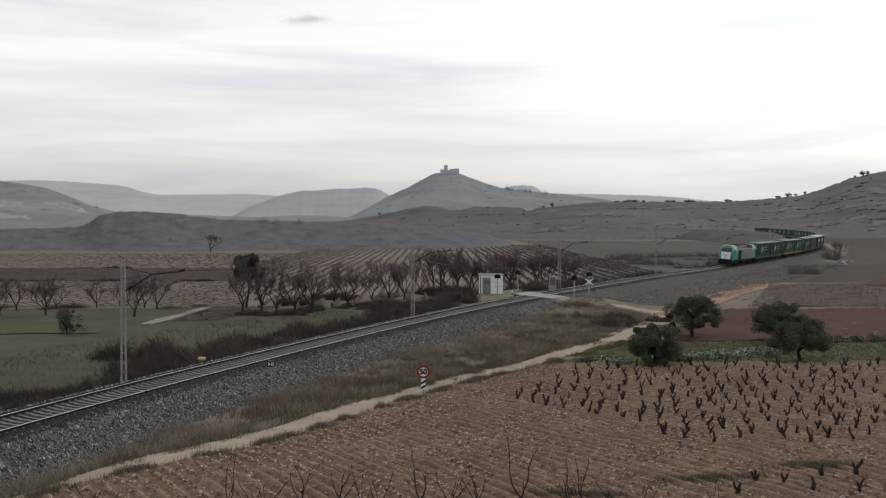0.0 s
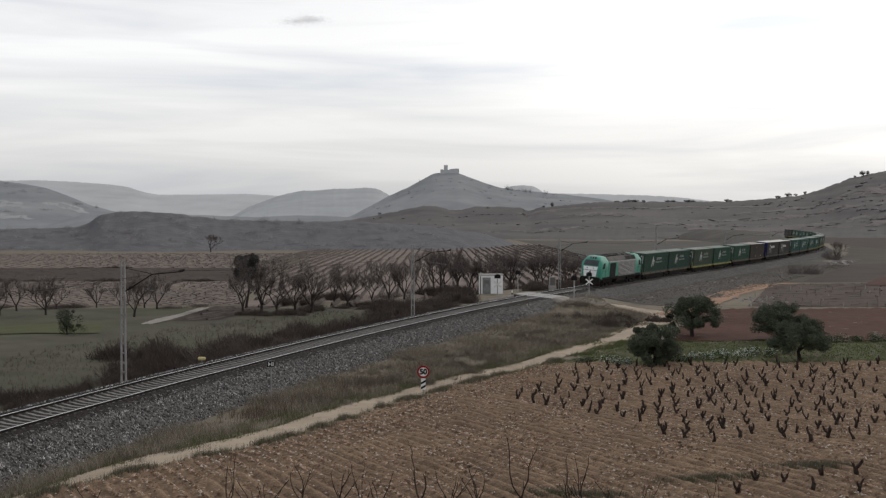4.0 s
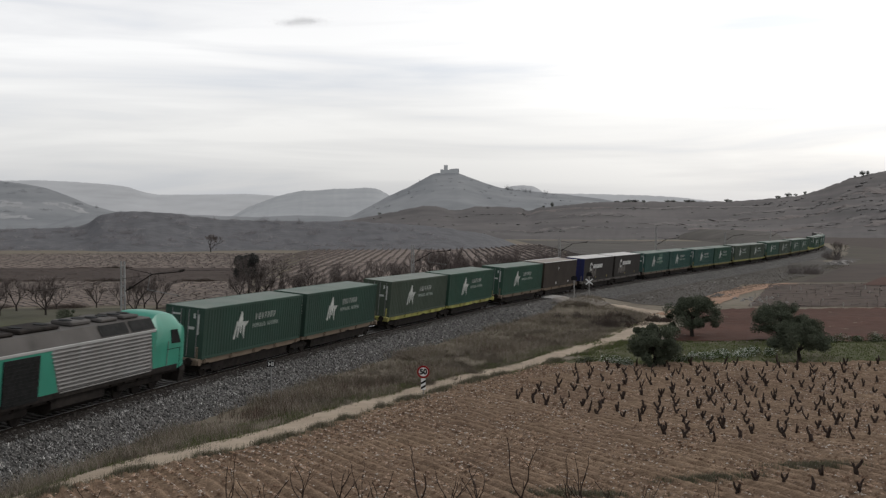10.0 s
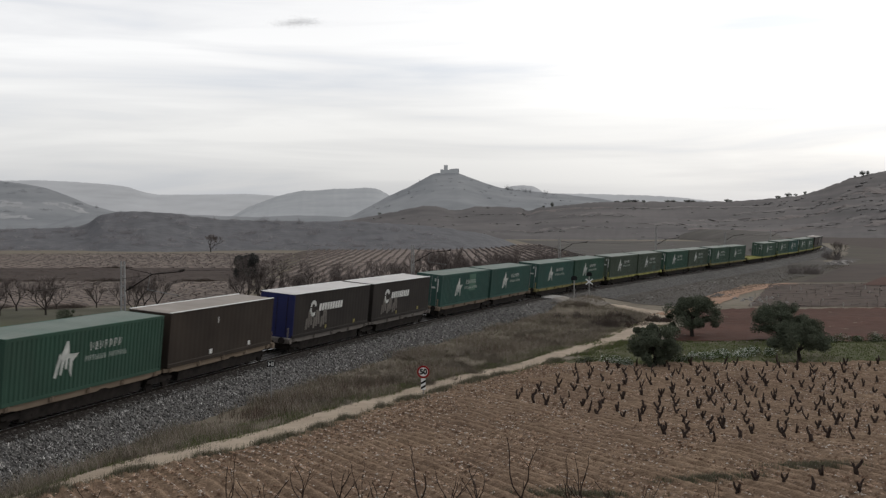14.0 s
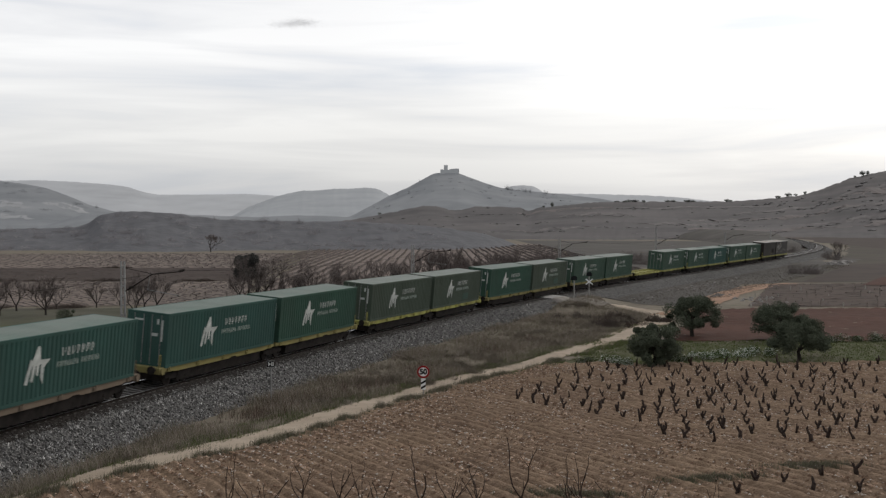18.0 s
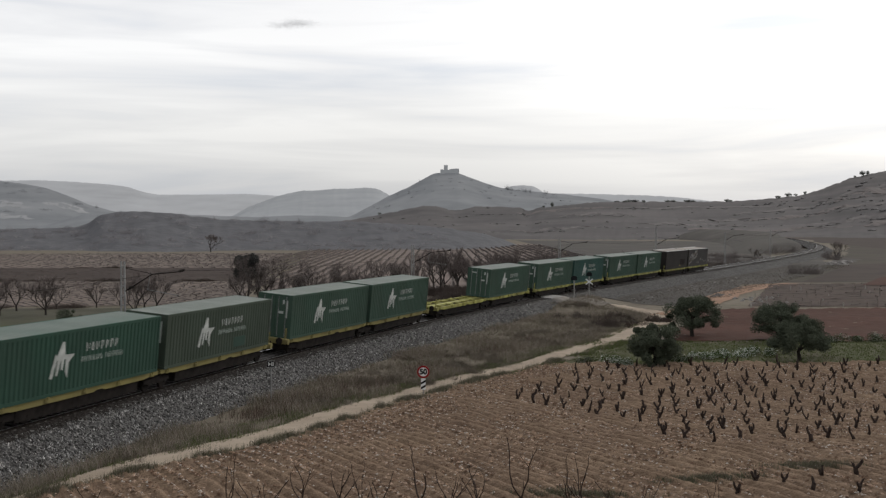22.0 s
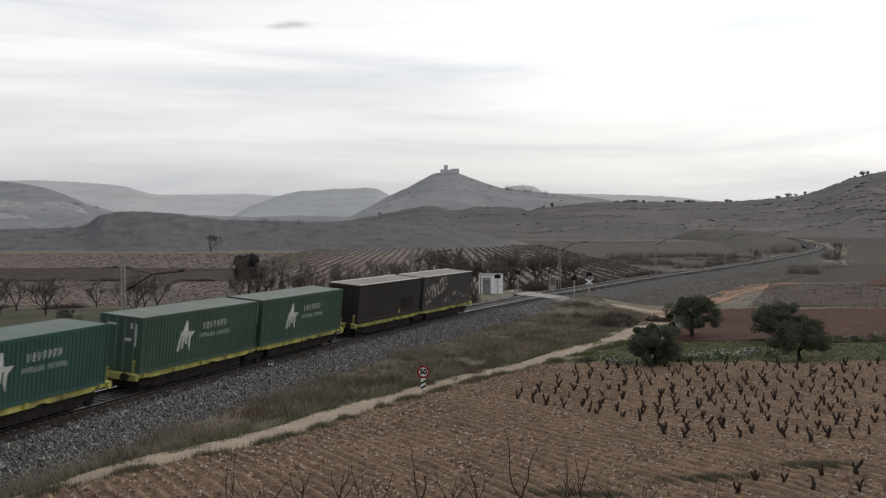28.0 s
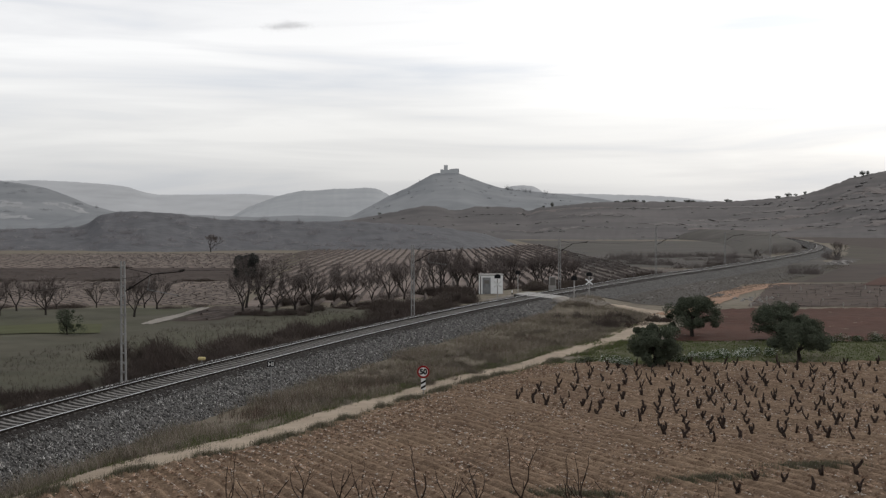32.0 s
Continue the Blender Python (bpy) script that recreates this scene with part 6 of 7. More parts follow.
for i in range(16):
    p = beside(38 + i * 2.4 + rt.uniform(-1, 1), -rt.uniform(5.6, 12.0))
    place_shrub(p.x, p.y, rt.uniform(3.4, 5.0), rt.uniform(1.3, 2.1), rt.uniform(0, 360), "dark leafless bramble thicket on the embankment", "bramble thickets")
M["bendscrub"] = surf("grey_brown_scrub", (0.120, 0.105, 0.098), (0.185, 0.163, 0.150), 0.5)
FAR_SCRUB = [shrub_data(s, 3.6, 1.5, 900, M["bendscrub"]) for s in (56, 57)]
# scrub that hides the foot of the line where it swings away
for i in range(18):
    p = beside(345 + i * 15, -rt.uniform(8.0, 14.0))
    place_shrub(p.x, p.y, rt.uniform(7, 12), rt.uniform(2.8, 4.4), rt.uniform(0, 360), "dull leafless scrub along the distant bend", "scrub of the distant bend", mesh=FAR_SCRUB[i % 2])
for i in range(46):
    p = beside(rt.uniform(215, 330), -rt.uniform(12.0, 60.0))
    place_shrub(p.x, p.y, rt.uniform(4, 9), rt.uniform(1.2, 3.0), rt.uniform(0, 360), "dull leafless scrub along the distant bend", "scrub of the distant bend", mesh=FAR_SCRUB[i % 2])
for x, y, w, h in ((104.0, 330.0, 5.0, 4.2), (100.5, 318.0, 4.0, 2.4), (70.0, 240.0, 6.5, 2.7), (72.5, 243.0, 5.0, 2.0)):
    place_shrub(x, y, w, h, rt.uniform(0, 360), "dull leafless scrub along the distant bend", "scrub of the distant bend", mesh=FAR_SCRUB[i % 2])
M["dryweed"] = surf("dry_weed_stalks", (0.130, 0.108, 0.090), (0.230, 0.192, 0.158), 1.0, (0.120, 0.120, 0.075), 0.3, 0.5)
WEEDS = [shrub_data(s, 3.6, 1.5, 1500, M["dryweed"]) for s in (46, 47, 48)]
for i in range(90):
    y = rt.uniform(46, 140)
    x = float(path_x(y)) - 1.4 - rt.random() * 9.0
    o = float(offsets(np.array([x]), np.array([y]))[0][0])
    if o > 4.2:
        place_shrub(x, y, rt.uniform(1.2, 3.2), rt.uniform(0.4, 0.95), rt.uniform(0, 360), "clump of dry grey-brown weeds on the verge", "weed clumps on the verge", mesh=WEEDS[i % 3])


# round dense evergreen crown behind the bare trees
def build_evergreen(x, y):
    t = empty("tree", frame_at(x, y), "tree with a dense dark rounded crown", "tree")
    v, f, tips = [], [], []
    grow(random.Random(77), v, f, tips, Vector((0, 0, -0.2)), Vector((0, 0, 1)), 2.4, 0.2, 2, 0.35)
    mesh_ob("trunk", v, f, M["bark"], t)
    rv = random.Random(8)
    vs, fs = leaf_cloud(78, [(rv.gauss(0, 0.55), rv.gauss(0, 0.55), rv.uniform(4.3, 6.3), rv.uniform(0.6, 1.1)) for _ in range(30)], 20000, 0.22, 0.95)
    mesh_ob("crown", vs, fs, M["evergreen"], t)


build_evergreen(-25.2, 158.0)


def build_small_tree(x, y):
    t = empty("tree", frame_at(x, y), "small ragged dark tree alone in the meadow", "tree")
    v, f, tips = [], [], []
    grow(random.Random(79), v, f, tips, Vector((0, 0, -0.2)), Vector((0.1, 0, 1)).normalized(), 0.9, 0.07, 3, 0.5)
    mesh_ob("trunk", v, f, M["bark"], t)
    r = random.Random(80)
    vs, fs = leaf_cloud(81, [(r.gauss(0, 0.6) * (1.2 - i / 40), r.gauss(0, 0.5), 0.35 + 2.1 * i / 30, r.uniform(0.2, 0.6)) for i in range(30)], 3200, 0.13, 0.9)
    mesh_ob("crown", vs, fs, M["olive"], t)


build_small_tree(-37.4, 122.8)


# ---- the vineyard ----
def vine_data(seed):
    """A thick crooked stump that forks into knuckled arms bending upwards."""
    rnd = random.Random(seed)
    v, f = [], []
    p = Vector((0, 0, -0.12))
    d = Vector((rnd.uniform(-0.35, 0.35), rnd.uniform(-0.3, 0.3), 1)).normalized()
    r = rnd.uniform(0.085, 0.120)
    for i in range(3):
        d = (d + Vector((rnd.uniform(-0.35, 0.35), rnd.uniform(-0.3, 0.3), 0.12))).normalized()
        q = p + d * rnd.uniform(0.14, 0.22)
        limb_mesh(v, f, p, q, r, r * 0.94, 6)
        p, r = q, r * 0.94
    n, a0 = rnd.choice((1, 2, 2, 3, 3)), rnd.uniform(0, math.tau)
    for i in range(n):
        a = a0 + i * math.tau / n + rnd.uniform(-0.4, 0.4)
        dd = Vector((math.cos(a), math.sin(a), rnd.uniform(0.45, 1.3))).normalized()
        q, rr = p - d * 0.04, r * rnd.uniform(0.72, 0.90)
        for k in range(rnd.choice((2, 3, 3, 4))):
            e = q + dd * rnd.uniform(0.08, 0.15)
            limb_mesh(v, f, q, e, rr, rr * 0.92, 5)
            q, rr = e, rr * 0.92
            dd = (dd + Vector((rnd.uniform(-0.35, 0.35), rnd.uniform(-0.35, 0.35), 0.75))).normalized()
        limb_mesh(v, f, q - dd * 0.03, q + dd * 0.05, rr * 1.25, rr * 0.8, 5)
        for k in range(rnd.choice((0, 1, 1, 2))):
            g = q + (dd + Vector((rnd.uniform(-0.9, 0.9), rnd.uniform(-0.9, 0.9), 0.3))).normalized() * rnd.uniform(0.07, 0.16)
            limb_mesh(v, f, q, g, rr * 0.55, rr * 0.35, 4)
    me = bpy.data.meshes.new("vine")
    me.from_pydata(v, [], f)
    me.materials.append(M["vinebark"])
    return me


M["vinebark"] = surf("old_vine_bark", (0.028, 0.021, 0.018), (0.068, 0.051, 0.043), 6.0, bump=0.6, bscale=30)
VINES = [vine_data(s) for s in range(60, 84)]


def shoot_data(seed):
    """A low vine head with a few long thin curving shoots."""
    rnd = random.Random(seed)
    v, f = [], []
    limb_mesh(v, f, Vector((0, 0, -0.1)), Vector((0.05, 0, 0.4)), 0.06, 0.05, 6)
    for i in range(rnd.choice((2, 3, 3, 4))):
        a = rnd.uniform(0, math.tau)
        q, d, r = Vector((0.05, 0, 0.38)), Vector((math.cos(a) * 0.75, math.sin(a) * 0.5, rnd.uniform(0.7, 1.2))).normalized(), rnd.uniform(0.016, 0.026)
        for k in range(rnd.choice((4, 5, 6, 7))):
            e = q + d * rnd.uniform(0.15, 0.26)
            limb_mesh(v, f, q, e, r, r * 0.86, 4)
            if rnd.random() < 0.45:
                sd = (d + Vector((rnd.uniform(-1, 1), rnd.uniform(-0.6, 0.6), 0.3))).normalized()
                g = e + sd * rnd.uniform(0.12, 0.4)
                limb_mesh(v, f, e, g, r * 0.6, r * 0.3, 3)
            q, r = e, r * 0.86
            d = (d + Vector((rnd.uniform(-0.35, 0.35), rnd.uniform(-0.3, 0.3), 0.22))).normalized()
    me = bpy.data.meshes.new("vine")
    me.from_pydata(v, [], f)
    me.materials.append(M["vinebark"])
    return me


SHOOTS = [shoot_data(s) for s in range(80, 90)]


def place_vine(me, x, y, k, rz, label, group):
    ob = new("vine", me)
    ob.matrix_basis = frame_at(x, y, None, rz) @ Matrix.Scale(k, 4)
    tagged(ob, label, "vine", group)


def build_vineyard():
    r = random.Random(9)
    a = radians(29)
    n, d = (math.cos(a), math.sin(a)), (math.sin(a), -math.cos(a))
    for i in range(10, 60):
        for j in range(-80, 10):
            w, l = i * 1.85, j * 1.62 + (i % 2) * 0.7
            x = n[0] * w + d[0] * l + r.uniform(-0.22, 0.22)
            y = n[1] * w + d[1] * l + r.uniform(-0.22, 0.22)
            if y > 87.2 or x > 0.40 * y - 2 or y < 49.5:
                continue
            if x < 3.4 + max(0, (y - 69.5)) * 0.40 or x < 3.4 + (69.5 - y) * 0.43:
                continue
            if x > 12.0 and y < 51.5:
                continue
            if r.random() < 0.08:
                continue
            place_vine(VINES[r.randrange(24)], x, y, r.uniform(0.70, 1.0), r.uniform(0, 360), "gnarled dark pruned vine stump", "vine stumps in the ploughed field")
    # unpruned vines along the near edge
    for x, y, k in ((-6.8, 39.2, 1.15), (-5.4, 38.6, 0.95), (-4.4, 38.9, 1.1), (-3.2, 39.0, 1.15), (-2.0, 38.6, 1.0), (-0.7, 39.0, 1.35), (0.25, 38.7, 1.1), (1.0, 39.1, 1.1), (2.4, 39.3, 1.5), (4.0, 38.8, 1.05), (4.5, 39.2, 1.1), (6.2, 38.6, 0.95), (8.3, 38.7, 0.85), (-6.0, 38.4, 0.9), (-2.7, 38.2, 1.0), (-11.0, 39.0, 0.8), (5.3, 38.2, 0.95)):
        place_vine(SHOOTS[r.randrange(10)], x, y - 0.3, k, r.uniform(0, 360), "unpruned vine with long thin shoots", "unpruned vines in front")
    for x, y, k in ((10.9, 43.4, 1.05), (11.9, 43.0, 1.2), (13.6, 44.2, 1.0), (15.0, 44.6, 1.3), (12.6, 42.2, 1.2), (10.0, 42.0, 1.0), (16.0, 43.0, 1.2), (14.2, 42.0, 1.1)):
        place_vine(VINES[r.randrange(24)], x, y, k * 0.75, r.uniform(0, 360), "gnarled dark pruned vine stump", "vine stumps in the ploughed field")


build_vineyard()


# ---- loose ground cover ----
def tufts(name, seed, count, where, height, width, mat, label, blades=5, lean=0.5, lift=0.0):
    rnd = random.Random(seed)
    pts = []
    while len(pts) < count:
        p = where(rnd)
        if p:
            pts.append(p)
    P = np.array(pts)
    Z = ground_z(P[:, 0], P[:, 1]) + lift
    vs, fs = [], []
    for (x, y, k), z in zip(pts, Z):
        for _ in range(blades):
            a = rnd.uniform(0, math.tau)
            bx, by = x + rnd.uniform(-0.12, 0.12), y + rnd.uniform(-0.12, 0.12)
            h = height * k * rnd.uniform(0.5, 1.2)
            dx, dy = math.cos(a) * h * lean * rnd.random(), math.sin(a) * h * lean * rnd.random()
            sx, sy = math.sin(a) * width, -math.cos(a) * width
            n = len(vs)
            vs.extend(((bx + sx, by + sy, z - 0.03), (bx - sx, by - sy, z - 0.03), (bx + dx, by + dy, z + h)))
            fs.append((n, n + 1, n + 2))
    return tagged(mesh_ob(name, vs, fs, mat), label, "grass", kind="stuff")


def island_mat(name, cols, rough=0.95, steps=True):
    m = bpy.data.materials.new(name)
    m.use_nodes = True
    N, L = m.node_tree.nodes, m.node_tree.links
    g, rp = N.new("ShaderNodeNewGeometry"), N.new("ShaderNodeValToRGB")
    L.new(g.outputs["Random Per Island"], rp.inputs[0])
    rp.color_ramp.interpolation = "CONSTANT" if steps else "LINEAR"
    e = rp.color_ramp.elements
    e[0].color, e[1].color, e[1].position = (*cols[0], 1), (*cols[-1], 1), (len(cols) - 1) / len(cols)
    for i, c in enumerate(cols[1:-1]):
        k = e.new((i + 1) / len(cols)); k.color = (*c, 1)
    b = N["Principled BSDF"]
    L.new(rp.outputs[0], b.inputs["Base Color"])
    b.inputs["Roughness"].default_value = rough
    b.inputs["Specular IOR Level"].default_value = 0.05
    return m


M["straw"] = island_mat("dry_straw", [(0.224, 0.188, 0.157), (0.347, 0.293, 0.246), (0.129, 0.132, 0.076), (0.297, 0.252, 0.208), (0.213, 0.168, 0.141), (0.157, 0.148, 0.096)])
M["greenblade"] = island_mat("green_grass_blades", [(0.091, 0.113, 0.041), (0.145, 0.172, 0.063), (0.122, 0.124, 0.061), (0.108, 0.138, 0.049)])
M["weed"] = island_mat("dull_weeds", [(0.126, 0.114, 0.081), (0.188, 0.163, 0.124), (0.117, 0.126, 0.069), (0.159, 0.143, 0.107)])
M["pebble"] = island_mat("pale_pebbles", [(0.14, 0.10, 0.075), (0.34, 0.28, 0.23), (0.20, 0.145, 0.11), (0.48, 0.43, 0.37), (0.26, 0.20, 0.155)])


def verge(rnd):
    y = rnd.uniform(34, 150)
    x = float(path_x(y)) - rnd.uniform(1.2, 15.0)
    if rnd.random() > 0.55 + 0.45 * wavy(x, y, 7, 21):
        return None
    o = offsets(np.array([x]), np.array([y]))[0][0]
    if o < 3.5 + 1.6 * rnd.random() ** 2:
        return None
    return (x, y, rnd.uniform(0.6, 1.3) * (1.0 + 0.45 * float(wavy(x, y, 11, 22))))


tufts("verge_grass", 1, 24000, verge, 0.40, 0.008, M["straw"], "tall dry grass and weeds between the path and the ballast", 6, 1.0)


def verge_green(rnd):
    y = 30 + 90 * rnd.random()
    x = float(path_x(y)) + (-rnd.uniform(0.95, 3.2) if rnd.random() < 0.6 else rnd.uniform(0.9, 1.7 + (0.8 if y > 80 else 0)))
    return (x, y, rnd.uniform(0.5, 1.2)) if rnd.random() < 0.5 + 0.6 * float(wavy(x, y, 4, 23)) else None


tufts("path_edge_weeds", 22, 3000, verge_green, 0.30, 0.010, M["weed"], "dull weeds leaning over both edges of the path", 6)
tufts("path_edge_grass", 2, 9000, lambda q: (lambda p: p if p and (p[0] < path_x(p[1]) or p[1] > 80) else None)(verge_green(q)), 0.19, 0.012, M["greenblade"], "green grass along both edges of the path", 6)


def field_edge(rnd):
    y = 38 + 52 * rnd.random() ** 1.2
    x = float(path_x(y)) + 0.95 + abs(rnd.gauss(0, 0.45))
    return (x, y, rnd.uniform(0.4, 1.3)) if rnd.random() < 0.75 * wavy(x, y, 5, 31) + 0.12 else None


tufts("field_edge_weeds", 24, 2600, field_edge, 0.26, 0.010, M["weed"], "dull green weeds in clumps along the edge of the field", 6, 0.9, 0.08)
tufts("field_edge_stalks", 25, 500, field_edge, 0.55, 0.006, M["straw"], "dry stalks along the edge of the field", 4, 0.5, 0.06)


def beyond(rnd):
    s_, o_ = rnd.uniform(-45, 75), -rnd.uniform(4.4, 30)
    p = beside(s_, o_)
    return (p.x, p.y, rnd.uniform(0.6, 1.3))


M["darkweed"] = island_mat("dead_weeds", [(0.085, 0.072, 0.060), (0.125, 0.105, 0.088), (0.075, 0.072, 0.050), (0.105, 0.088, 0.075)])
tufts("far_verge_grass", 3, 6000, beyond, 0.36, 0.010, M["darkweed"], "dry weeds beyond the line", 6)


M["rust"] = island_mat("rusty_weeds", [(0.115, 0.082, 0.064), (0.150, 0.108, 0.084), (0.100, 0.076, 0.060)])


def rusty(rnd):
    cx, cy = rnd.choice(((-8.5, 68.0), (-7.2, 71.0), (-6.0, 74.5), (-4.5, 77.0), (-9.6, 64.0), (-1.5, 84.0), (4.0, 97.0), (7.5, 106.0)))
    return (cx + rnd.gauss(0, 0.9), cy + rnd.gauss(0, 1.6), rnd.uniform(0.6, 1.4))


tufts("rusty_weeds", 13, 1300, rusty, 0.42, 0.009, M["rust"], "reddish dead weeds near the ballast", 6)


def gravel_verge(rnd):
    s_, o_ = rnd.uniform(70, 235), rnd.uniform(5.0, 17)
    p = beside(s_, o_)
    return (p.x, p.y, rnd.uniform(0.6, 1.4)) if abs(s_ - 80) > 8 else None


tufts("embankment_weeds", 12, 7000, gravel_verge, 0.22, 0.012, M["darkweed"], "dull weeds on the embankment beyond the crossing", 5)


def headland(rnd):
    y = rnd.uniform(88, 105)
    return (rnd.uniform(0.17 * y - 5, 0.40 * y + 2), y, rnd.uniform(0.5, 1.3)) 


tufts("headland_grass", 4, 8000, headland, 0.18, 0.014, M["greenblade"], "green grass strip with olive trees", 6)


def weeds(rnd):
    cx, cy = rnd.choice(((9.0, 44.2), (10.0, 44.4), (13.6, 46.0), (14.2, 46.3), (3.8, 42.0), (5.2, 41.9)))
    return (cx + rnd.gauss(0, 0.75), cy + rnd.gauss(0, 0.25), rnd.uniform(0.5, 1.2))


tufts("field_weeds", 5, 1500, weeds, 0.16, 0.011, M["weed"], "dull green weeds between the furrows", 6, 0.9, 0.16)


# white flowering weeds under the olives
M["petal"] = island_mat("white_petals", [(0.06, 0.085, 0.03), (0.42, 0.44, 0.38), (0.06, 0.085, 0.035), (0.05, 0.07, 0.03), (0.55, 0.56, 0.50), (0.07, 0.10, 0.035)])
fl = random.Random(14)
for x, y, w in ((10.2, 88.6, 2.0), (11.8, 88.3, 2.2), (13.2, 87.2, 1.8), (17.0, 90.0, 2.4), (18.8, 91.0, 2.4), (20.6, 92.2, 2.4), (22.3, 93.2, 2.6), (24.2, 94.6, 2.4), (30.6, 103.5, 2.6), (32.6, 104.6, 2.6), (34.6, 104.6, 2.4), (36.6, 104.4, 2.4), (20.0, 111.0, 1.6), (21.0, 112.5, 1.6)):
    vs, fs = leaf_cloud(fl.randrange(999), [(fl.uniform(-0.8, 0.8), fl.uniform(-0.5, 0.5), fl.uniform(0.1, 0.35), fl.uniform(0.3, 0.6)) for _ in range(6)], 1300, 0.10, 0.7)
    ob = mesh_ob("flowering_shrub", vs, fs, M["petal"])
    ob.matrix_basis = frame_at(x, y, None, fl.uniform(0, 360)) @ Matrix.Diagonal((w / 2, w / 2, 1.1, 1))
    tagged(ob, "low green weed patch with white flowers", "shrub", "white flowering weeds")


def pebbles(name, seed, count, where, size, mat, label, squash=0.6, lift=0.02):
    rnd = random.Random(seed)
    P = []
    while len(P) < count:
        p = where(rnd)
        if p:
            P.append(p)
    P = np.array(P)
    Z = ground_z(P[:, 0], P[:, 1]) + lift
    vs, fs = [], []
    for (x, y), z in zip(P, Z):
        s = size * rnd.uniform(0.4, 1.3)
        n = len(vs)
        a = rnd.uniform(0, math.tau)
        ring = [(x + s * math.cos(a + i * math.tau / 4) * rnd.uniform(0.7, 1.3), y + s * math.sin(a + i * math.tau / 4) * rnd.uniform(0.7, 1.3), z + s * 0.1) for i in range(4)]
        vs.extend(ring + [(x, y, z + s * squash * rnd.uniform(0.8, 1.6))])
        fs.extend([(n + i, n + (i + 1) % 4, n + 4) for i in range(4)])
    return tagged(mesh_ob(name, vs, fs, mat), label, "stones", kind="stuff")


def in_plough(rnd):
    """Mostly along the crests of the furrows."""
    y = rnd.uniform(38, 87)
    lo = float(path_x(y)) + 2.0
    x = rnd.uniform(lo, 0.37 * y + 3)
    w, l = math.cos(FURROW) * x + math.sin(FURROW) * y, math.sin(FURROW) * x - math.cos(FURROW) * y
    if rnd.random() < 0.75:
        w = (math.floor(w / 0.66) + 0.60) * 0.66 + rnd.gauss(0, 0.05) - 0.10 * float(wavy(x, y, 7, 8))
    return (math.cos(FURROW) * w + math.sin(FURROW) * l, math.sin(FURROW) * w - math.cos(FURROW) * l)


pebbles("field_stones", 6, 22000, in_plough, 0.055, M["pebble"], "pale stones and clods strewn over the ploughed soil", lift=0.17)
M["clod"] = island_mat("earth_clods", [(0.121, 0.074, 0.049), (0.318, 0.214, 0.144), (0.191, 0.123, 0.084), (0.394, 0.28, 0.204), (0.14, 0.089, 0.059)])
pebbles("earth_clods", 7, 30000, in_plough, 0.078, M["clod"], "broken clods of ploughed earth", lift=0.15)
M["stone"] = island_mat("ballast_stones", [(0.040, 0.038, 0.036), (0.17, 0.162, 0.153), (0.54, 0.52, 0.495), (0.070, 0.066, 0.062), (0.38, 0.365, 0.345), (0.11, 0.105, 0.10), (0.045, 0.043, 0.041), (0.27, 0.26, 0.245)])


def ballast_stones():
    rnd = random.Random(8)
    vs, fs = [], []
    for _ in range(64000):
        s_ = -32 + 100 * rnd.random() ** 1.3
        o_ = rnd.choice((rnd.uniform(1.6, 4.4),) * 6 + (rnd.uniform(-2.2, -1.5),))
        w_ = -0.15 - max(0, o_ - RIGHT_EDGE) * 0.404 - max(0, -o_ + LEFT_EDGE) * 0.4
        m = on_line(s_, o_, w_)
        r = rnd.uniform(0.025, 0.078)
        n = len(vs)
        a = rnd.uniform(0, math.tau)
        for i in range(4):
            t = a + i * math.tau / 4
            vs.append(m @ Vector((r * math.cos(t) * rnd.uniform(0.6, 1.4), r * math.sin(t) * rnd.uniform(0.6, 1.4), -0.01)))
        vs.append(m @ Vector((rnd.uniform(-0.3, 0.3) * r, rnd.uniform(-0.3, 0.3) * r, r * rnd.uniform(0.6, 1.5))))
        fs.extend([(n + i, n + (i + 1) % 4, n + 4) for i in range(4)])
    return tagged(mesh_ob("ballast_stones", vs, fs, M["stone"], track), "loose angular ballast stones", kind="stuff")


ballast_stones()


# ---- fields of the plain ----
M["tan_soil"] = surf("pale_vineyard_soil", (0.125, 0.099, 0.084), (0.215, 0.172, 0.145), 0.35, (0.084, 0.069, 0.059), 0.03, 0.65, bump=0.4, bscale=2)
M["rose_soil"] = surf("rose_vineyard_soil", (0.150, 0.118, 0.102), (0.235, 0.190, 0.165), 0.35, (0.120, 0.095, 0.083), 0.03, 0.5, bump=0.4, bscale=2)
M["pink_soil"] = surf("dull_pink_meadow", (0.098, 0.081, 0.071), (0.142, 0.118, 0.103), 0.06, (0.088, 0.078, 0.064), 0.15, 0.6)
M["field_green"] = surf("young_green_crop", (0.060, 0.067, 0.029), (0.084, 0.090, 0.042), 0.3, (0.068, 0.064, 0.037), 0.05, 0.6)
M["brown_soil"] = surf("dark_brown_field", (0.036, 0.027, 0.023), (0.060, 0.045, 0.037), 0.12, (0.050, 0.035, 0.029), 0.02, 0.5)


def quad_field(name, c, lift, mat, label, n=24):
    """A field between four corners, near-left, near-right, far-right, far-left."""
    a, b, cc, d = (Vector((*p, 0)) for p in c)
    X, Y = np.empty((n, n)), np.empty((n, n))
    for i in range(n):
        for j in range(n):
            u, v = j / (n - 1), i / (n - 1)
            p = (a * (1 - u) + b * u) * (1 - v) + (d * (1 - u) + cc * u) * v
            X[i, j], Y[i, j] = p.x, p.y
    Z = ground_z(X, Y) + lift
    ob = mesh_ob(name, np.c_[X.ravel(), Y.ravel(), Z.ravel()], grid_faces(n, n), mat, smooth=True)
    return tagged(ob, label, "field", kind="structure")


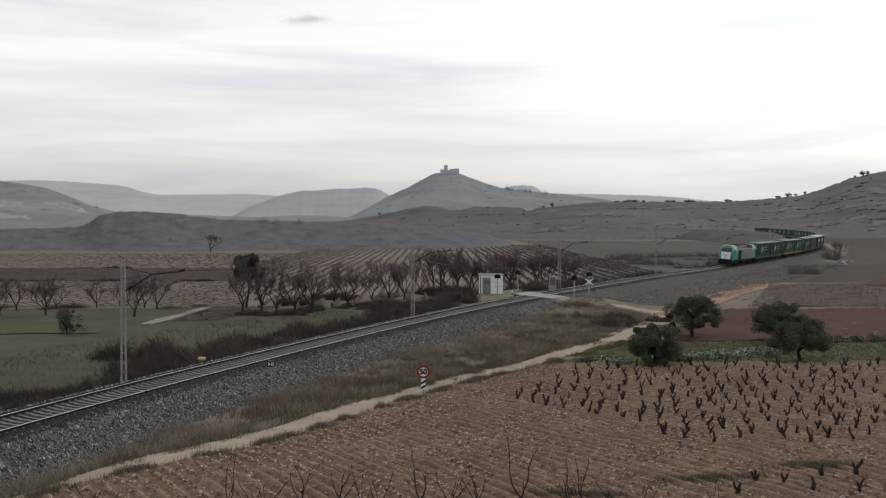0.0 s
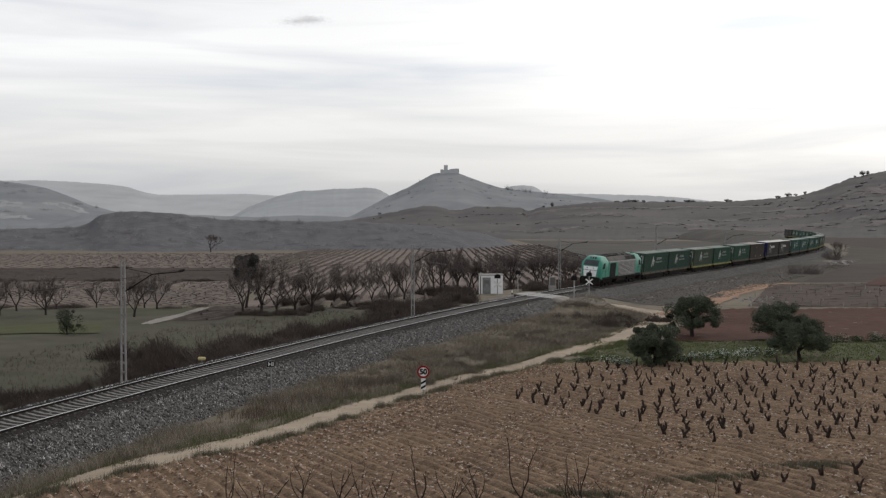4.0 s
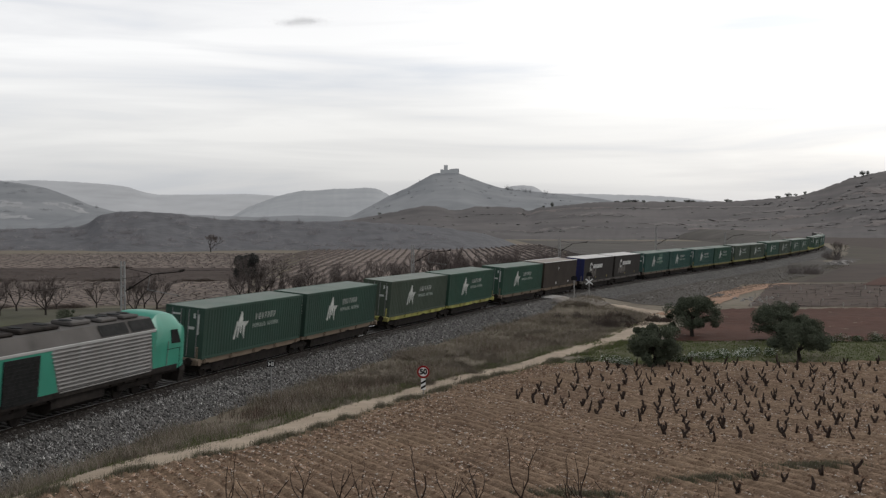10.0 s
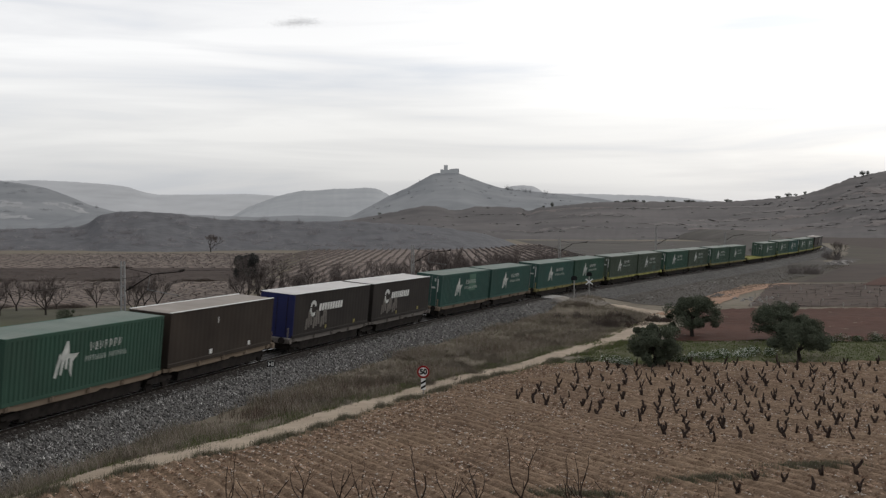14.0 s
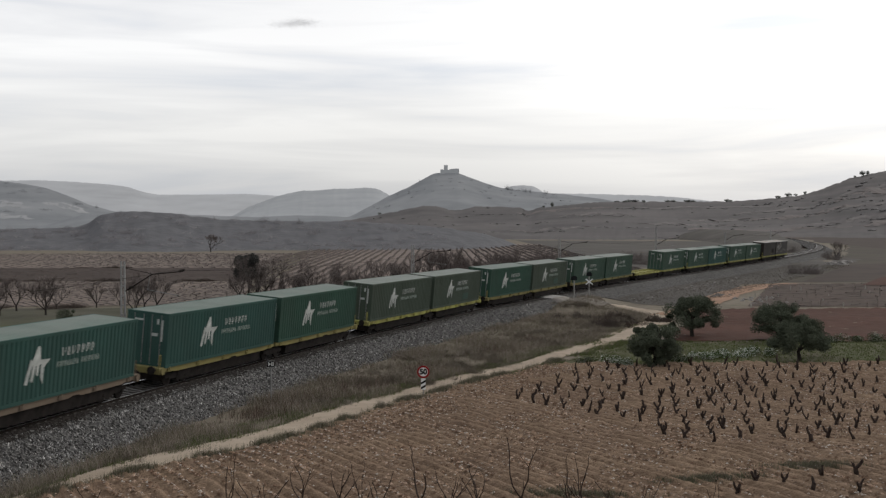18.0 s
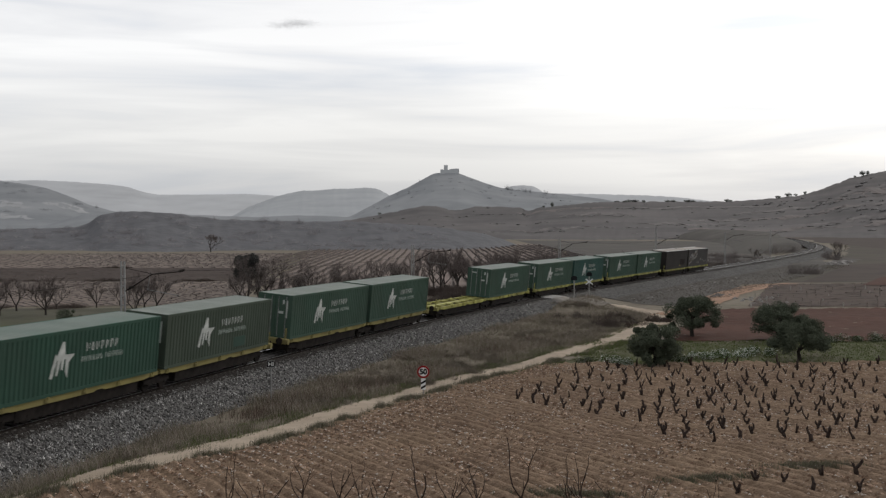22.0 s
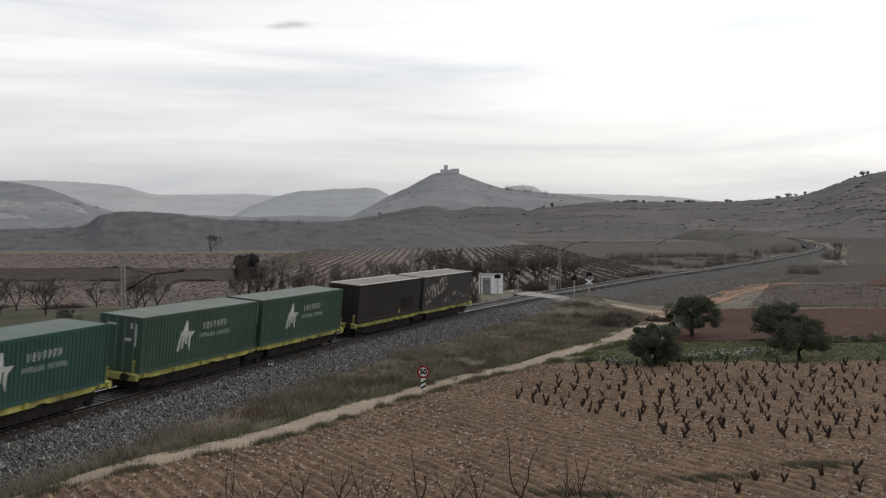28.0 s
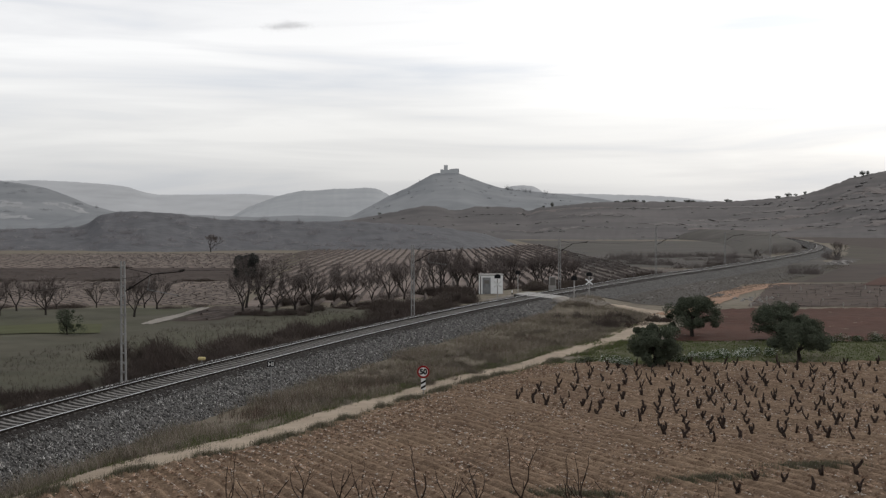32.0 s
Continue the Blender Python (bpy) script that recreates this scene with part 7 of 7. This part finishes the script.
M["headland"] = surf("headland_grass", (0.048, 0.054, 0.024), (0.080, 0.088, 0.038), 0.6, (0.085, 0.070, 0.048), 0.25, 0.7, bump=0.5, bscale=8)
M["dark_meadow"] = surf("dark_winter_meadow", (0.058, 0.052, 0.041), (0.094, 0.084, 0.066), 0.25, (0.062, 0.070, 0.036), 0.05, 0.6, bump=0.5, bscale=3)
sheet("meadow", lambda x, y, o: (o < -4.6 + 0.4 * wavy(x, y, 6, 3)) & (y < 160), -110, 0, 40, 160, 1.0, 1.0, 0.03, M["dark_meadow"], "dark damp meadow beyond the railway", category="meadow")
sheet("embankment_foot", lambda x, y, o: (o > 4.0) & (o < 15 + 2.0 * wavy(x, y, 20, 6)) & (y > 158 - 0.35 * x), 20, 120, 140, 330, 1.0, 1.0, 0.05, M["scrubland"], "dull weedy ground along the embankment", category="grass")
sheet("green_headland", lambda x, y, o: (y > 87.5 + 0.8 * wavy(x, y, 6, 14)) & (y < 104.5) & (x > path_x(y) + 2.0) & (x < 0.45 * y), 4, 50, 86, 106, 0.5, 0.5, 0.025, M["headland"], "green grassy headland under the olive trees", category="grass")
M["redscrub"] = surf("red_brown_scrub_soil", (0.044, 0.035, 0.030), (0.072, 0.056, 0.047), 0.10, (0.056, 0.058, 0.033), 0.03, 0.55)
M["redbrown"] = surf("red_brown_vineyard_soil", (0.050, 0.034, 0.028), (0.080, 0.055, 0.045), 0.3, (0.062, 0.050, 0.038), 0.06, 0.5)
sheet("scrub_ground", lambda x, y, o: (o > 7.0) & (y > 204), 44, 340, 200, 700, 3.0, 3.0, 0.03, M["redscrub"], "dull red-brown scrubby ground outside the bend", category="field")
quad_field("vineyard_soil", [(-66, 161), (-27, 166), (-36, 232), (-95, 232)], 0.05, M["tan_soil"], "pale stony vineyard soil")
quad_field("brown_field", [(-95, 233), (-36, 233), (-42, 300), (-125, 300)], 0.05, M["brown_soil"], "dark brown fallow field")
quad_field("red_vineyard", [(-30.5, 138), (-25.5, 141), (-21, 166), (-30, 163)], 0.06, M["brown_soil"], "dull red vineyard soil beside the lane")
quad_field("vineyard_soil", [(-125, 301), (-42, 301), (-52, 432), (-175, 432)], 0.05, M["tan_soil"], "pale stony vineyard soil")
quad_field("brown_field", [(60, 207), (128, 238), (150, 320), (93, 284)], 0.05, M["brown_soil"], "dark brown fallow field")
quad_field("brown_field", [(125, 290), (190, 250), (280, 425), (152, 410)], 0.05, M["brown_soil"], "dark brown fallow field")
quad_field("pink_meadow", [(26, 214), (57, 250), (68, 276), (33, 300)], 0.06, M["pink_soil"], "dull pink stubble meadow")
quad_field("crop_field", [(-46, 122), (-34.5, 124), (-37, 134), (-52, 133)], 0.11, M["field_green"], "strip of young green crop")
quad_field("vineyard_soil", [(-26, 160), (32, 214), (46, 580), (-58, 580)], 0.05, M["rose_soil"], "pinkish vineyard soil between long rows", 40)
quad_field("scrub_ground", [(33, 301), (72, 286), (116, 390), (45, 450)], 0.05, M["scrubland"], "dull scrubby ground inside the bend")
quad_field("scrub_ground", [(45, 451), (118, 394), (158, 640), (40, 690)], 0.05, M["scrubland"], "dull scrubby ground inside the bend")
quad_field("brown_field", [(152, 412), (281, 427), (430, 700), (186, 700)], 0.05, M["brown_soil"], "dark brown fallow field")
quad_field("red_vineyard", [(36, 146), (66, 146), (92, 206), (53, 200)], 0.05, M["redbrown"], "reddish brown vineyard soil")
quad_field("red_vineyard", [(66.5, 196), (100, 180), (130, 240), (80, 225)], 0.14, M["redsoil"], "bare reddish field under the hill")
ribbon("lane", [(-31.9, 133.0), (-31.6, 141.0), (-31.3, 150.0), (-30.4, 160.0)], [1.6, 1.7, 1.5, 1.2], 0.1, M["crossing"], "pale dirt lane in the meadow", category="path")


def vine_lines(name, corners, angle, row, h, mat, label, seed, gaps=0.3, step=1.1):
    """Low ragged rows of bare vines over a field, angle degrees from straight ahead."""
    rnd = random.Random(seed)
    C = np.array(corners, float)
    d, n = np.array([math.sin(radians(angle)), math.cos(radians(angle))]), np.array([math.cos(radians(angle)), -math.sin(radians(angle))])
    A, B = C @ n, C @ d
    vs, fs = [], []
    for a in np.arange(A.min() + row / 2, A.max(), row):
        b = np.arange(B.min(), B.max(), step)
        P = a * n[None] + b[:, None] * d[None]
        ok = np.ones(len(b), bool)
        for i in range(4):
            e, q = C[(i + 1) % 4] - C[i], P - C[i]
            ok &= e[0] * q[:, 1] - e[1] * q[:, 0] > 0
        P = P[ok]
        if len(P) < 3:
            continue
        Z = ground_z(P[:, 0], P[:, 1]) + 0.04
        base = len(vs)
        for (x, y), z in zip(P, Z):
            k = h * rnd.uniform(0.25, 1.2)
            j = rnd.uniform(-0.15, 0.15)
            vs.extend(((x - 0.3 * n[0], y - 0.3 * n[1], z), (x + j, y + j, z + k), (x + 0.3 * n[0], y + 0.3 * n[1], z)))
        for k in range(len(P) - 1):
            if rnd.random() > gaps:
                q = base + 3 * k
                fs.extend(((q, q + 1, q + 4, q + 3), (q + 1, q + 2, q + 5, q + 4)))
    return tagged(mesh_ob(name, vs, fs, mat), label, "vines", kind="stuff")


def stake_row(name, corners, row, gap, h, mat, label, seed, width=0.05):
    """Thin upright stakes in rows over a field."""
    rnd = random.Random(seed)
    a, b, c, d = (Vector((*p, 0)) for p in corners)
    L1, L2 = ((b - a).length + (c - d).length) / 2, ((d - a).length + (c - b).length) / 2
    vs, fs = [], []
    for i in range(max(1, int(L2 / row))):
        for j in range(int(L1 / gap)):
            if rnd.random() < 0.25:
                continue
            u, v = (j + rnd.uniform(-0.4, 0.4)) * gap / L1, (i + rnd.uniform(-0.16, 0.16)) * row / L2
            p = (a * (1 - u) + b * u) * (1 - v) + (d * (1 - u) + c * u) * v
            z, hh, w, n = gz(p.x, p.y), h * rnd.uniform(0.6, 1.2), width * rnd.uniform(0.7, 1.3), len(vs)
            vs.extend((p.x + sx * w, p.y + sy * w, zz) for zz in (z, z + hh) for sx, sy in ((-1, -1), (1, -1), (1, 1), (-1, 1)))
            fs.extend((n + k, n + (k + 1) % 4, n + 4 + (k + 1) % 4, n + 4 + k) for k in range(4))
    return tagged(mesh_ob(name, vs, fs, mat), label, "stakes", kind="stuff")


M["hedge"] = surf("bare_trained_vines", (0.060, 0.049, 0.043), (0.110, 0.090, 0.080), 1.5)
M["stakes"] = island_mat("pale_stakes", [(0.30, 0.28, 0.25), (0.16, 0.14, 0.12), (0.38, 0.36, 0.33), (0.20, 0.17, 0.15)])
PLAIN_VINES = "low rows of small bare vines on the plain"
vine_lines("vine_rows", [(-66, 161), (-27, 166), (-36, 232), (-95, 232)], -32, 1.35, 0.13, M["hedge"], PLAIN_VINES, 1, 0.45, 0.8)
vine_lines("vine_rows", [(-125, 301), (-42, 301), (-52, 432), (-175, 432)], -30, 2.8, 0.18, M["hedge"], PLAIN_VINES, 2, 0.45, 1.2)
vine_lines("vine_rows", [(-95, 234), (-36, 234), (-42, 299), (-125, 299)], 82, 6.0, 0.14, M["hedge"], PLAIN_VINES, 8)
vine_lines("vine_rows", [(36, 147), (66, 147), (92, 206), (53, 200)], 80, 4.0, 0.14, M["hedge"], "low rows of small bare vines in red soil", 3)
vine_lines("vine_rows", [(-30, 139), (-26, 142), (-22, 165), (-29, 162)], 18, 1.5, 0.15, M["hedge"], "short rows of bare vines beside the lane", 4, 0.15)
stake_row("vine_stakes", [(34, 145.5), (70, 145.5), (70, 147.5), (34, 147.5)], 2.0, 1.3, 0.7, M["stakes"], "row of pale vineyard stakes", 4)
stake_row("vine_stakes", [(40, 158), (66, 158), (80, 196), (52, 192)], 9.0, 2.4, 0.6, M["stakes"], "scattered pale vineyard stakes", 5)


def vine_hedges():
    """Long trained rows running straight away from the line, low and ragged."""
    rnd = random.Random(3)
    vs, fs = [], []
    for i in range(40):
        x0 = -48 + 2.4 * i
        y0, y1 = max(158 + 1.15 * max(x0 + 14, 0), 160 + 6.0 * max(-24 - x0, 0)), 560.0
        ys = np.arange(y0, y1, 2.2)
        xs = x0 - 0.006 * (ys - 160) + 0.25 * wavy(ys, ys * 0, 60, i)
        zs = ground_z(xs, ys) + 0.1
        base = len(vs)
        for x, y, z in zip(xs, ys, zs):
            h = rnd.uniform(0.22, 0.62)
            vs.extend(((x - 0.26, y, z), (x + rnd.uniform(-0.2, 0.2), y, z + h), (x + 0.26, y, z)))
        for k in range(len(ys) - 1):
            if rnd.random() < 0.10:
                continue
            b = base + k * 3
            fs.extend(((b, b + 1, b + 4, b + 3), (b + 1, b + 2, b + 5, b + 4)))
    return tagged(mesh_ob("vine_hedges", vs, fs, M["hedge"]), "long rows of trained bare vines", "vines", kind="stuff")


vine_hedges()


# ---- stones beside the bend and the red field ----
M["rock"] = surf("pale_rock", (0.20, 0.185, 0.17), (0.32, 0.30, 0.28), 1.0, (0.12, 0.11, 0.10), 0.5, 0.5, bump=0.6)


def rock_mesh(seed):
    bm = bmesh.new()
    bmesh.ops.create_icosphere(bm, subdivisions=2, radius=1)
    for v in bm.verts:
        v.co *= 0.75 + 0.5 * noise.noise(v.co * 1.3 + Vector((seed, 0, 0)))
        v.co.z *= 0.65
    me = bpy.data.meshes.new("boulder")
    bm.to_mesh(me)
    bm.free()
    me.materials.append(M["rock"])
    return me


ROCKS = [rock_mesh(s) for s in (1.5, 7.3, 13.1)]
rk = random.Random(6)


def place_rock(x, y, r, group, label="pale rough boulder half sunk in the ground"):
    ob = new("boulder", ROCKS[rk.randrange(3)])
    ob.matrix_basis = frame_at(x, y, None, rk.uniform(0, 360)) @ Matrix.Scale(r, 4)
    tagged(ob, label, "rock", group)


for i in range(14):
    t = i / 13
    place_rock(90 + 9 * t + rk.uniform(-1.5, 1.5), 284 + 18 * t + rk.uniform(-4, 4), rk.uniform(0.6, 1.5), "rocks by the bend")
for i in range(16):
    place_rock(38.5 + rk.uniform(-2.5, 5), 156 + rk.uniform(-5, 8), rk.uniform(0.25, 0.6), "rocks by the earth road")
for i in range(22):
    s_ = rk.uniform(92, 170)
    p = beside(s_, rk.uniform(6.5, 9.0))
    place_rock(p.x, p.y, rk.uniform(0.2, 0.5), "stones along the embankment")

# ---- trees and scrub on the hills ----
M["hillscrub"] = surf("dull_hill_scrub", (0.130, 0.124, 0.119), (0.190, 0.180, 0.172), 0.4)
M["skytree"] = surf("dull_skyline_foliage", (0.130, 0.136, 0.117), (0.276, 0.280, 0.247), 0.5)
sk = random.Random(4)
_v, _f = leaf_cloud(95, [(sk.gauss(0, 0.7), sk.gauss(0, 0.7), sk.uniform(0.4, 2.4), sk.uniform(0.5, 1.0)) for _ in range(9)], 700, 0.45, 0.8)
SKY_TREE = bpy.data.meshes.new("tree")
SKY_TREE.from_pydata(_v, [], _f)
SKY_TREE.materials.append(M["skytree"])


def on_hill(u, v, dist, w, h, group, label="dark scrub tree on the skyline"):
    k = dist / 2187
    ob = new("tree", SKY_TREE)
    ob.matrix_basis = pose((u - 784) * k, dist, CAM_Z + (392.6 - v) * k - 0.3, 0, 0, rk.uniform(0, 360)) @ Matrix.Diagonal((w / 3.6, w / 3.6, h / 3.0, 1))
    tagged(ob, label, "tree", group)


for u, v, w, h in ((1092, 360, 4, 2.0), (1104, 360, 5, 2.2), (1112, 359, 4, 2.6), (1124, 359, 5, 2.4), (1140, 359, 4, 2.0), (1180, 359, 4, 2.2), (1190, 359, 4, 2.2), (1216, 359, 6, 2.2), (1225, 359, 4, 2.0), (1286, 359, 4, 2.8), (1292, 359, 3, 2.2), (1378, 352, 6, 2.2), (1394, 350, 5, 3.6), (1408, 348, 3, 2.0), (1424, 346, 3, 3.0), (1512, 316, 2, 2.0), (1526, 314, 4, 5.0), (1534, 312, 3, 4.0), (672, 380, 3, 2.0), (978, 367, 3, 4.0), (962, 368, 2, 2.0)):
    on_hill(u, v, 1096, w * 1.3, h * 1.16, "scrub on the skyline")
def on_slope(hill, x, t):
    """A place on a hill's face: x along the crest, t from the foot, 0, to the crest, 1."""
    X, Y, Z, rows = RIDGES[hill]
    i = min(int(t * (rows - 1)), rows - 2)
    j = int(np.argmin(np.abs(X[i] - x)))
    k = t * (rows - 1) - i
    return tuple(float(A[i, j] * (1 - k) + A[i + 1, j] * k) for A in (X, Y, Z))


def scatter(hill, n, x0, x1, t0, t1, w, h, mesh, label, name="hill_scrub"):
    """Many small bushes over a hill's face, joined into one mesh."""
    base = np.empty(len(mesh.vertices) * 3)
    mesh.vertices.foreach_get("co", base)
    base = base.reshape(-1, 3)
    faces = [tuple(p.vertices) for p in mesh.polygons]
    vs, fs = [], []
    for i in range(n):
        p = on_slope(hill, rk.uniform(x0, x1), rk.uniform(t0, t1))
        k, kz, a = rk.uniform(*w) / 3.6, rk.uniform(*h) / 3.0, rk.uniform(0, math.tau)
        ca, sa = math.cos(a) * k, math.sin(a) * k
        o = len(base) * i
        vs.append(np.c_[base[:, 0] * ca - base[:, 1] * sa + p[0], base[:, 0] * sa + base[:, 1] * ca + p[1], base[:, 2] * kz + p[2] - 0.2])
        fs += [tuple(q + o for q in f) for f in faces]
    tagged(mesh_ob(name, np.vstack(vs), fs, mesh.materials[0]), label, "scrub", kind="stuff")


def bush_mesh():
    """A squat uneven mound of scrub."""
    bm = bmesh.new()
    bmesh.ops.create_icosphere(bm, subdivisions=2, radius=1.8)
    for v in bm.verts:
        v.co *= 0.7 + 0.6 * noise.noise(v.co * 1.1)
        v.co.z = v.co.z * 0.9 + 0.5
    me = bpy.data.meshes.new("bush")
    bm.to_mesh(me)
    bm.free()
    me.materials.append(M["hillscrub"])
    return me


M["woodtree"] = surf("leafless_tree_crowns", (0.214, 0.202, 0.204), (0.353, 0.333, 0.333), 0.2)
# the far scrub's glow is haze painted into its colour
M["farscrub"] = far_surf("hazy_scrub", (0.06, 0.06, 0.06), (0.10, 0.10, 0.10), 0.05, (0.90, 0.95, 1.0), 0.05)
CLUMP_WOOD, CLUMP_FAR, CLUMP_LOW = shrub_data(92, 3.6, 3.0, 300, M["woodtree"]), shrub_data(93, 3.6, 3.0, 300, M["farscrub"]), bush_mesh()
scatter("hill_mid", 90, -58, 420, 0.30, 0.98, (2.5, 7.0), (0.9, 2.2), CLUMP_LOW, "dull scrub on the terraced hillside")
scatter("hill_mid", 60, 260, 420, 0.45, 0.95, (4.0, 10.0), (1.2, 2.8), CLUMP_LOW, "dull scrub on the terraced hillside")
scatter("hill_wooded", 200, -230, 0, 0.35, 1.0, (3.0, 7.0), (1.8, 3.6), CLUMP_WOOD, "grey leafless tree of the wood")
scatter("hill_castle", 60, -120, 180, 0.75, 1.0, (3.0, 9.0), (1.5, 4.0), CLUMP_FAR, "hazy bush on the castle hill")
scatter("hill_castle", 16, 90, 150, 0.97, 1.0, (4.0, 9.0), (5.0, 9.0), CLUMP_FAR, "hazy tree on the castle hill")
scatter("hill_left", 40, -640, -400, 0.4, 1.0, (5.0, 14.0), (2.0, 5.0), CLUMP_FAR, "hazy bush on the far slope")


def slope_strip(name, hill, x0, x1, t, depth, mat, label, bank=0.0):
    """A long terrace edge or field laid along a hill's face."""
    vs = []
    n = 26
    for i in range(n + 1):
        x = x0 + (x1 - x0) * i / n
        tt = t + 0.012 * math.sin(i * 0.7 + x0)
        k = (0.25 + 0.75 * math.sin(math.pi * i / n)) * rk.uniform(0.9, 1.1)
        a, b = on_slope(hill, x, tt), on_slope(hill, x, min(tt + depth * k, 0.995))
        vs.extend(((a[0], a[1], a[2] + 0.15), (b[0], b[1] - (0.6 if bank else 0.0), b[2] + 0.25 + bank * k)))
    fs = [(2 * i, 2 * i + 2, 2 * i + 3, 2 * i + 1) for i in range(n)]
    tagged(mesh_ob(name, vs, fs, mat), label, "field", kind="structure")


for x0, x1, t in ((95, 150, 0.50), (60, 100, 0.68), (120, 200, 0.61), (150, 230, 0.72), (40, 90, 0.45), (100, 180, 0.84), (190, 260, 0.56), (200, 280, 0.78), (150, 220, 0.42), (-20, 60, 0.62), (0, 50, 0.8)):
    scatter("hill_mid", 30, x0 * 1.45, x1 * 1.45, t, t + 0.010, (3.0, 10.0), (0.4, 1.0), CLUMP_LOW, "line of scrub along a terrace")
M["terrace"] = surf("pale_terrace_bank", (0.13, 0.118, 0.112), (0.20, 0.182, 0.172), 0.2, (0.13, 0.12, 0.115), 0.08, 0.6)
# far fields get painted haze too, as emission over a pale base
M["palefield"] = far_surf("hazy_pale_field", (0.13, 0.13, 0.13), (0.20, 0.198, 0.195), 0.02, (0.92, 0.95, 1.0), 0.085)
M["hillfield"] = surf("bare_pinkish_hill_field", (0.115, 0.098, 0.092), (0.165, 0.142, 0.133), 0.03, (0.095, 0.085, 0.080), 0.012, 0.5)
for x0, x1, t, d in ((300, 380, 0.72, 0.10), (330, 420, 0.50, 0.07), (150, 240, 0.40, 0.035), (130, 190, 0.30, 0.03), (220, 300, 0.60, 0.05), (60, 140, 0.86, 0.05), (240, 330, 0.36, 0.04), (350, 440, 0.30, 0.05)):
    slope_strip("hill_field", "hill_mid", x0, x1, t, d, M["hillfield"], "bare pinkish field on the hillside")
for x0, x1, t, bank in ((88, 140, 0.52, 0.8), (118, 160, 0.63, 0.7), (60, 96, 0.70, 0.8), (150, 210, 0.74, 0.6), (30, 70, 0.47, 0.8), (100, 190, 0.86, 0.5), (190, 250, 0.58, 0.9), (205, 262, 0.80, 0.9), (160, 215, 0.44, 0.7)):
    slope_strip("terrace_bank", "hill_mid", x0 * 1.45, x1 * 1.45, t, 0.012, M["terrace"], "pale bank of a hillside terrace", bank)
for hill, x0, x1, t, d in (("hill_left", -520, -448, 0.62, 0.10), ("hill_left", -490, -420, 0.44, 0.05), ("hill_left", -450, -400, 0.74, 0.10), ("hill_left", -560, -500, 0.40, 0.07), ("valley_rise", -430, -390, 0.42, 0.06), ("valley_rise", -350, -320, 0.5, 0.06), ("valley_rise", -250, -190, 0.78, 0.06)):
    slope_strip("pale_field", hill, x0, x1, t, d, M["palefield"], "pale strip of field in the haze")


# brushwood under the trees by the meadow
for i in range(16):
    u = rk.random()
    place_shrub(-27 + 22 * u + rk.uniform(-2, 2), 142 + 26 * u + rk.uniform(-4, 3), rk.uniform(2.4, 4.2), rk.uniform(0.6, 1.2), rk.uniform(0, 360), "brown leafless undergrowth below the trees", "undergrowth of the thicket")


# low hedges between the fields of the plain
for i in range(16):
    y = rk.choice((160.5, 232.5, 300.5, 433.0))
    u = rk.random()
    x = {160.5: -66 + 36 * u, 232.5: -95 + 52 * u, 300.5: -125 + 66 * u, 433.0: -175 + 97 * u}[y]
    place_shrub(x, y, rk.uniform(3, 6), rk.uniform(0.4, 0.8), rk.uniform(0, 360), "low leafless hedge between two fields", "hedges of the plain")
for i in range(26):
    u = rk.random()
    place_shrub(-20 + 46 * u + rk.uniform(-3, 3), 168 + 44 * u + rk.uniform(-4, 6), rk.uniform(3.5, 6), rk.uniform(1.0, 2.0), rk.uniform(0, 360), "brown leafless undergrowth below the trees", "undergrowth of the thicket")


# ---- a small dark cloud drifting over the valley ----
M["cloud"] = surf("grey_cloud", (0.86, 0.86, 0.87), (0.90, 0.90, 0.90), 0.02, rough=1.0)


def build_cloud():
    """Loose wisps, dense in the middle and thinning out to the sides."""
    rnd = random.Random(17)
    vs, fs = [], []
    for _ in range(8000):
        lobe = rnd.choice(((0, 0, 30, 5.0), (-22, -2, 18, 4.0), (26, 3, 20, 4.0), (8, 4, 16, 5.0)))
        c = Vector((lobe[0] + rnd.gauss(0, lobe[2]), rnd.gauss(0, 12), lobe[1] + rnd.gauss(0, lobe[3])))
        k = len(vs)
        r = rnd.uniform(0.19, 0.34)
        vs.extend(c + Vector((rnd.uniform(-2.2, 2.2), rnd.uniform(-1, 1), rnd.uniform(-1, 1))) * r for _ in range(4))
        fs.extend(((k, k + 1, k + 2), (k, k + 2, k + 3), (k, k + 3, k + 1), (k + 1, k + 3, k + 2)))
    return tagged(mesh_ob("cloud", vs, fs, M["cloud"]), "small ragged grey cloud drifting in the pale sky", "cloud", kind="stuff")


cloud = build_cloud()


motions()
